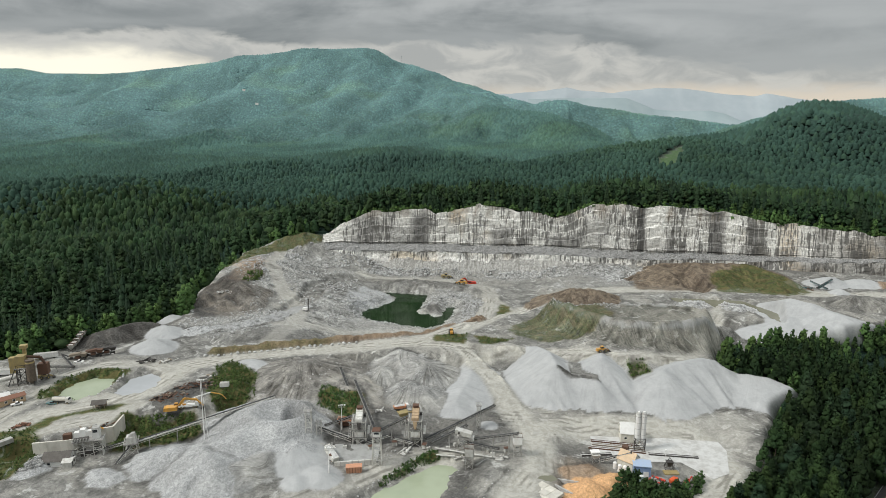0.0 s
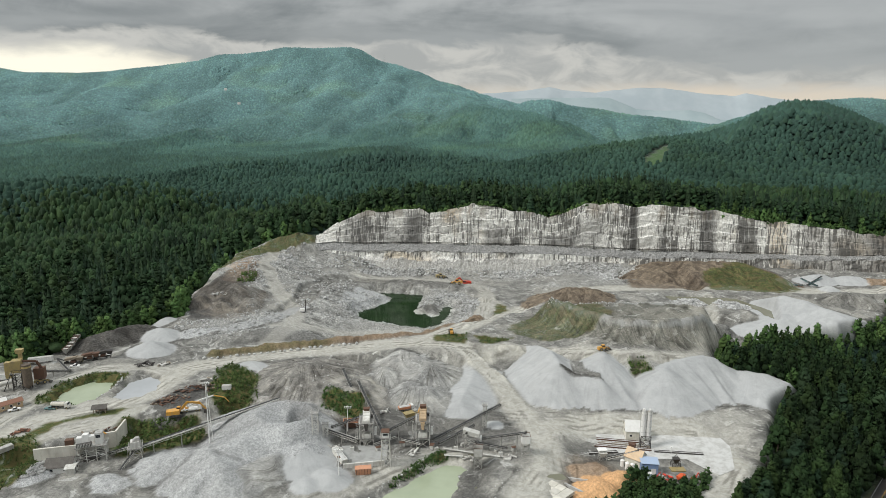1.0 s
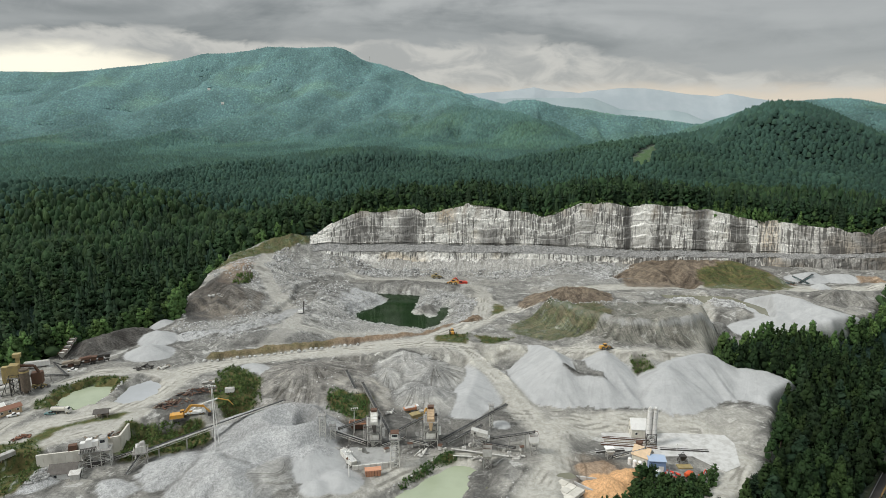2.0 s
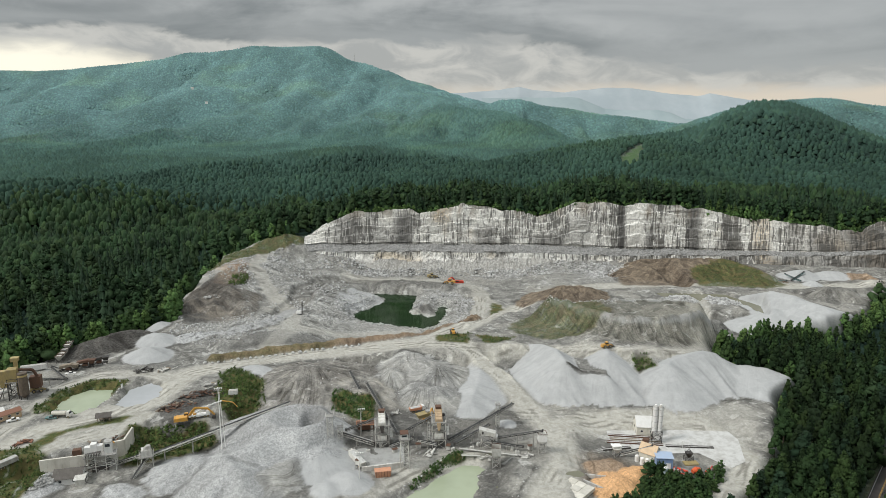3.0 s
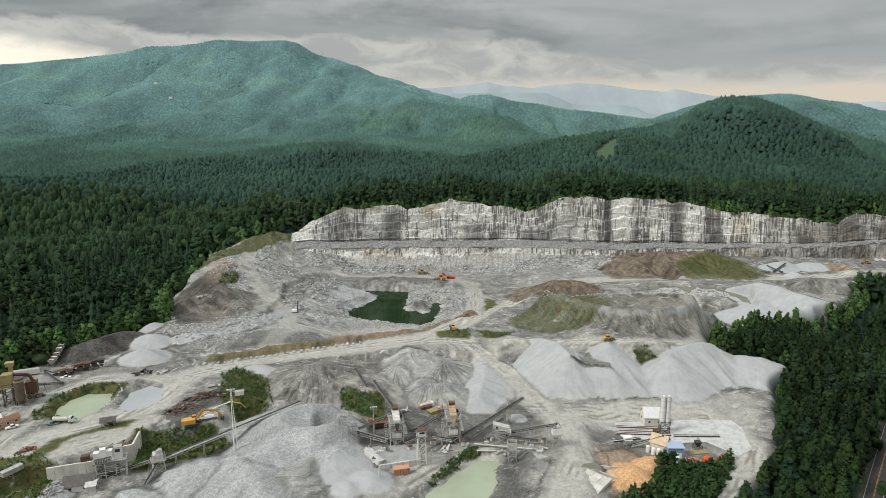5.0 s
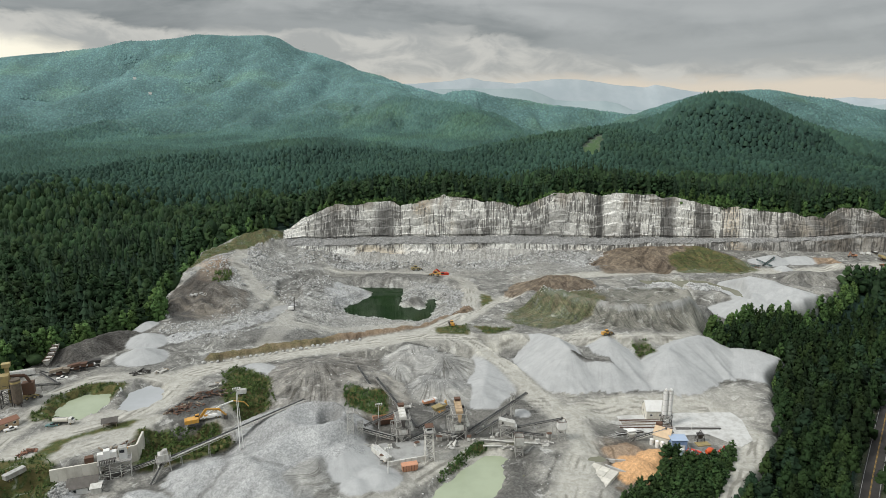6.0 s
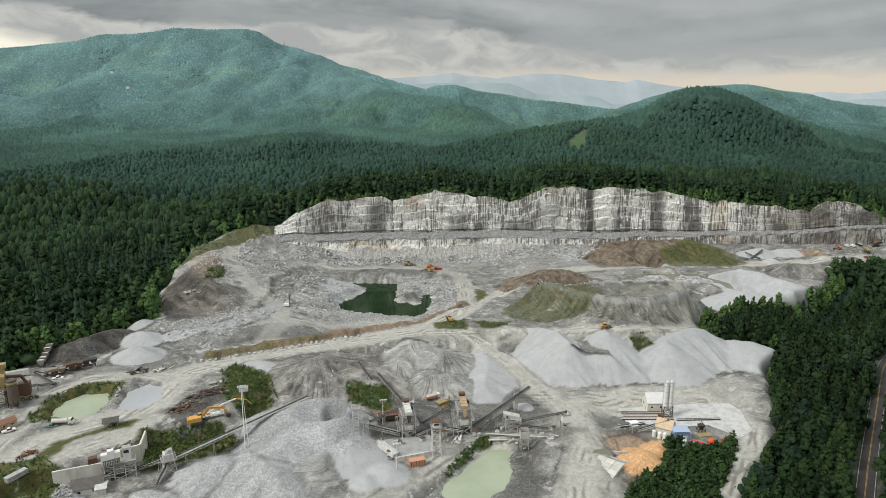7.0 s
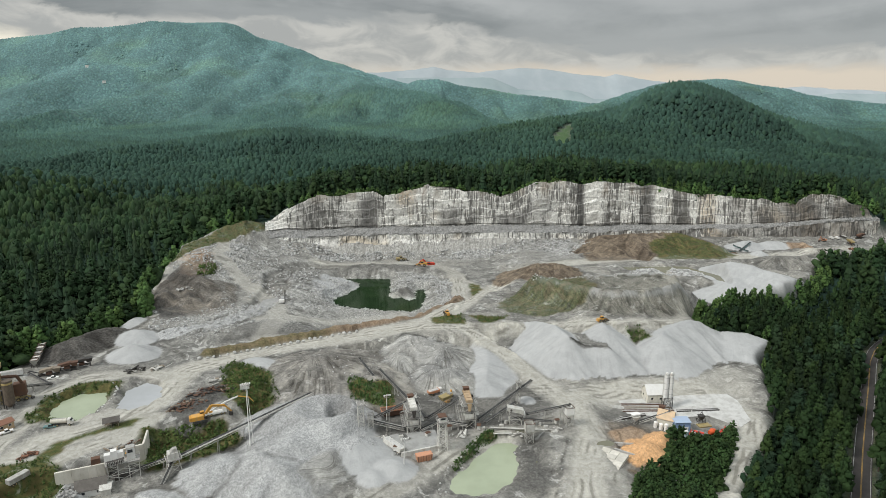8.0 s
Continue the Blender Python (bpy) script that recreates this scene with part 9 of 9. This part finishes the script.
def stone_pile_material():
    m = Nodes("blasted_rubble")
    c = m.mix(m.island(), (0.27, 0.27, 0.26), (0.58, 0.575, 0.56))
    c = m.mix(m.step(0.4, 0.7, m.noise(0.05, 4.0), 0.0, 0.5), c, (0.30, 0.29, 0.265))
    return m.done(c, 0.9, m.noise(3.0, 3.0), 0.4, 0.1)


STONE_PILE = stone_pile_material()
rubble("scree", [(-150, 598), (-190, 540), (-120, 560), (-40, 574), (60, 570), (150, 560), (165, 575), (150, 594), (0, 598)], 5200, 0.5, 2.6, "blocky blasted scree at the foot of the face", 81)
rubble("pit_rubble", [(-200, 500), (-150, 440), (-90, 425), (-66, 440), (-78, 470), (-60, 505), (-78, 535), (-140, 560), (-195, 560)], 3200, 0.4, 1.9, "scattered blasted rock on the pit ramp", 82)
rubble("pond_rubble", [(-84, 455), (-60, 436), (-14, 424), (10, 432), (30, 470), (25, 500), (4, 520), (-22, 530), (-28, 480), (0, 490), (-4, 440), (-40, 436), (-72, 460), (-60, 500), (-76, 515), (-88, 490)], 3000, 0.4, 1.8, "grey rubble banks round the pit pond", 83)
rubble("bench_stones", [(-215, 400), (-150, 372), (-120, 385), (-110, 420), (-160, 440), (-205, 470)], 2200, 0.4, 1.7, "pale broken rock along the west bench", 84)
rubble("mound_stones", [(166, 482), (190, 490), (197, 474), (178, 466)], 560, 0.6, 2.2, "pale rubble heap beside the brown puddle", 85, wanted=True)
rubble("puddle_stones", [(202, 482), (229, 486), (224, 462), (202, 462)], 620, 0.6, 2.2, "pale blocky rubble heap standing in the brown puddle", 91, wanted=True)
rubble("white_rocks", [(-171, 226), (-171, 236), (-163, 237), (-158, 229), (-163, 224)], 420, 0.5, 1.3, "white broken rock pile on the grass bank", 86)
rubble("plant_stones", [(-60, 225), (-50, 290), (0, 330), (40, 300), (60, 230), (20, 215)], 1500, 0.2, 0.9, "loose stones scattered through the plant yard", 87, power=3.0)
rubble("west_bank_stones", [(-60, 345), (-10, 355), (10, 320), (-10, 300), (-70, 300)], 450, 0.2, 0.9, "loose stones on the dirt banks", 88, power=3.0)
rubble("rim_stones", [(68, 426), (87, 411), (108, 414), (131, 419), (170, 411), (170, 407), (131, 414), (108, 409), (86, 406), (70, 420)], 800, 0.3, 1.2, "white broken rock along the edge of the spoil mound", 90, wanted=True)
rubble("gully_stones", [(130, 545), (165, 560), (168, 585), (120, 590)], 900, 0.5, 2.0, "grey blocks tumbled down the gully", 89)


# ---- shrubs and hedges ----
def shrubs(name, area, count, low, high, label, seed, material=None, cards=50, grass_only=False):
    rng = np.random.default_rng(seed)
    xs, ys = [p[0] for p in area], [p[1] for p in area]
    X, Y = rng.uniform(min(xs), max(xs), count * 8), rng.uniform(min(ys), max(ys), count * 8)
    count = int(count * (1 if cards > 60 else 1.9))
    ok = within(X, Y, area) > 0
    X, Y = X[ok][:count], Y[ok][:count]
    z, a, b, _ = land(X, Y)
    if grass_only:
        keep = (a[0] > 0.5) & (within(X, Y, POND_WEST) < -0.5)
        X, Y, z = X[keep], Y[keep], z[keep]
    kinds = []
    for s in range(4):
        v, f, n = broadleaf(seed * 7 + s, 3 if cards < 60 else 8, 14 if cards < 60 else 50, 0.07 if cards < 60 else 0.035)
        v = v * np.array([1.0, 1.0, 1.40]) - np.array([0, 0, 0.36])
        kinds.append((v, f, n))
    h = low + (high - low) * 0.7 * rng.uniform(0, 1, len(X)) ** 1.5
    me = scatter_mesh(name, kinds, np.stack([X, Y, z], -1), h, h * rng.uniform(1.1, 1.8, len(X)) , material or SHRUB_LEAF, seed, "round")
    tagged(new(name, me), label, "shrubs", kind="stuff")


shrubs("bank_shrubs", [(-147, 270), (-114, 277), (-102, 262), (-122, 252), (-138, 246)], 260, 1.0, 3.2, "dense green shrubs on the bank above the conveyor", 101)
shrubs("yard_thicket", [(-126, 330), (-120, 337), (-99, 321), (-90, 296), (-104, 282), (-117, 296)], 300, 0.8, 3.0, "thicket of green shrubs round the scrap", 102)
shrubs("slope_weeds", [(-215, 200), (-196, 246), (-180, 250), (-168, 243), (-162, 228), (-180, 200)], 320, 0.8, 2.4, "rank green weeds on the lower bank", 103)
shrubs("pond_weeds", [(-204, 278), (-207, 306), (-193, 323), (-174, 323), (-169, 309), (-172, 300), (-172, 288), (-180, 280), (-192, 280)], 330, 0.8, 2.2, "weeds and reeds round the green pond", 104, grass_only=True)
shrubs("stacker_thicket", [(-58, 307), (-36, 307), (-34, 284), (-56, 292)], 200, 0.8, 2.2, "dark green thicket below the stacker", 105, EDGE_LEAF)
shrubs("pond_hedge", [(-14, 236), (-4, 250), (3, 258), (9, 262), (11, 258), (4, 252), (-6, 241), (-12, 234)], 150, 0.8, 2.0, "dark shrubs along the milky pond", 106, EDGE_LEAF)
shrubs("verge_weeds", [(-6, 386), (16, 397), (48, 390), (42, 376), (12, 374)], 200, 0.6, 1.8, "green weeds beside the haul road", 107, grass_only=True)
shrubs("mound_weeds", [(40, 388), (48, 432), (150, 458), (150, 440), (110, 396), (90, 370), (50, 372)], 520, 0.3, 1.0, "thin olive weeds on the spoil mound", 108, grass_only=True)
shrubs("pit_bushes", [(-176, 498), (-164, 502), (-162, 486), (-174, 482)], 40, 1.5, 4.5, "green bushes on the sandy shoulder", 109)
shrubs("rim_weeds", [(-230, 470), (-200, 560), (-160, 606), (-120, 610), (-150, 590), (-186, 550), (-204, 500)], 260, 0.6, 2.4, "weeds and saplings along the quarry rim", 110)
shrubs("heap_bush", [(108, 346), (120, 347), (120, 336), (109, 335)], 50, 0.8, 2.4, "dark bush between the dust heaps", 111)
shrubs("east_weeds", [(205, 530), (222, 560), (236, 612), (282, 612), (284, 545), (270, 518), (240, 520)], 300, 0.4, 1.6, "olive weeds over the soil bank", 112, grass_only=True)
shrubs("hedge", [(92, 253), (104, 247), (114, 248.5), (123, 255), (125, 251), (115, 238), (94, 213), (80, 196), (50, 200), (58, 214), (66, 227), (80, 232)], 430, 3.5, 8.5, "dense dark green hedge and saplings below the yard", 113, HEDGE_LEAF, cards=190)
shrubs("highway_weeds", [(226, 278), (262, 318), (300, 354), (340, 366), (320, 290), (250, 230), (190, 200), (170, 215)], 420, 0.5, 1.6, "low green growth along the highway verge", 114, NEAR_LEAF)
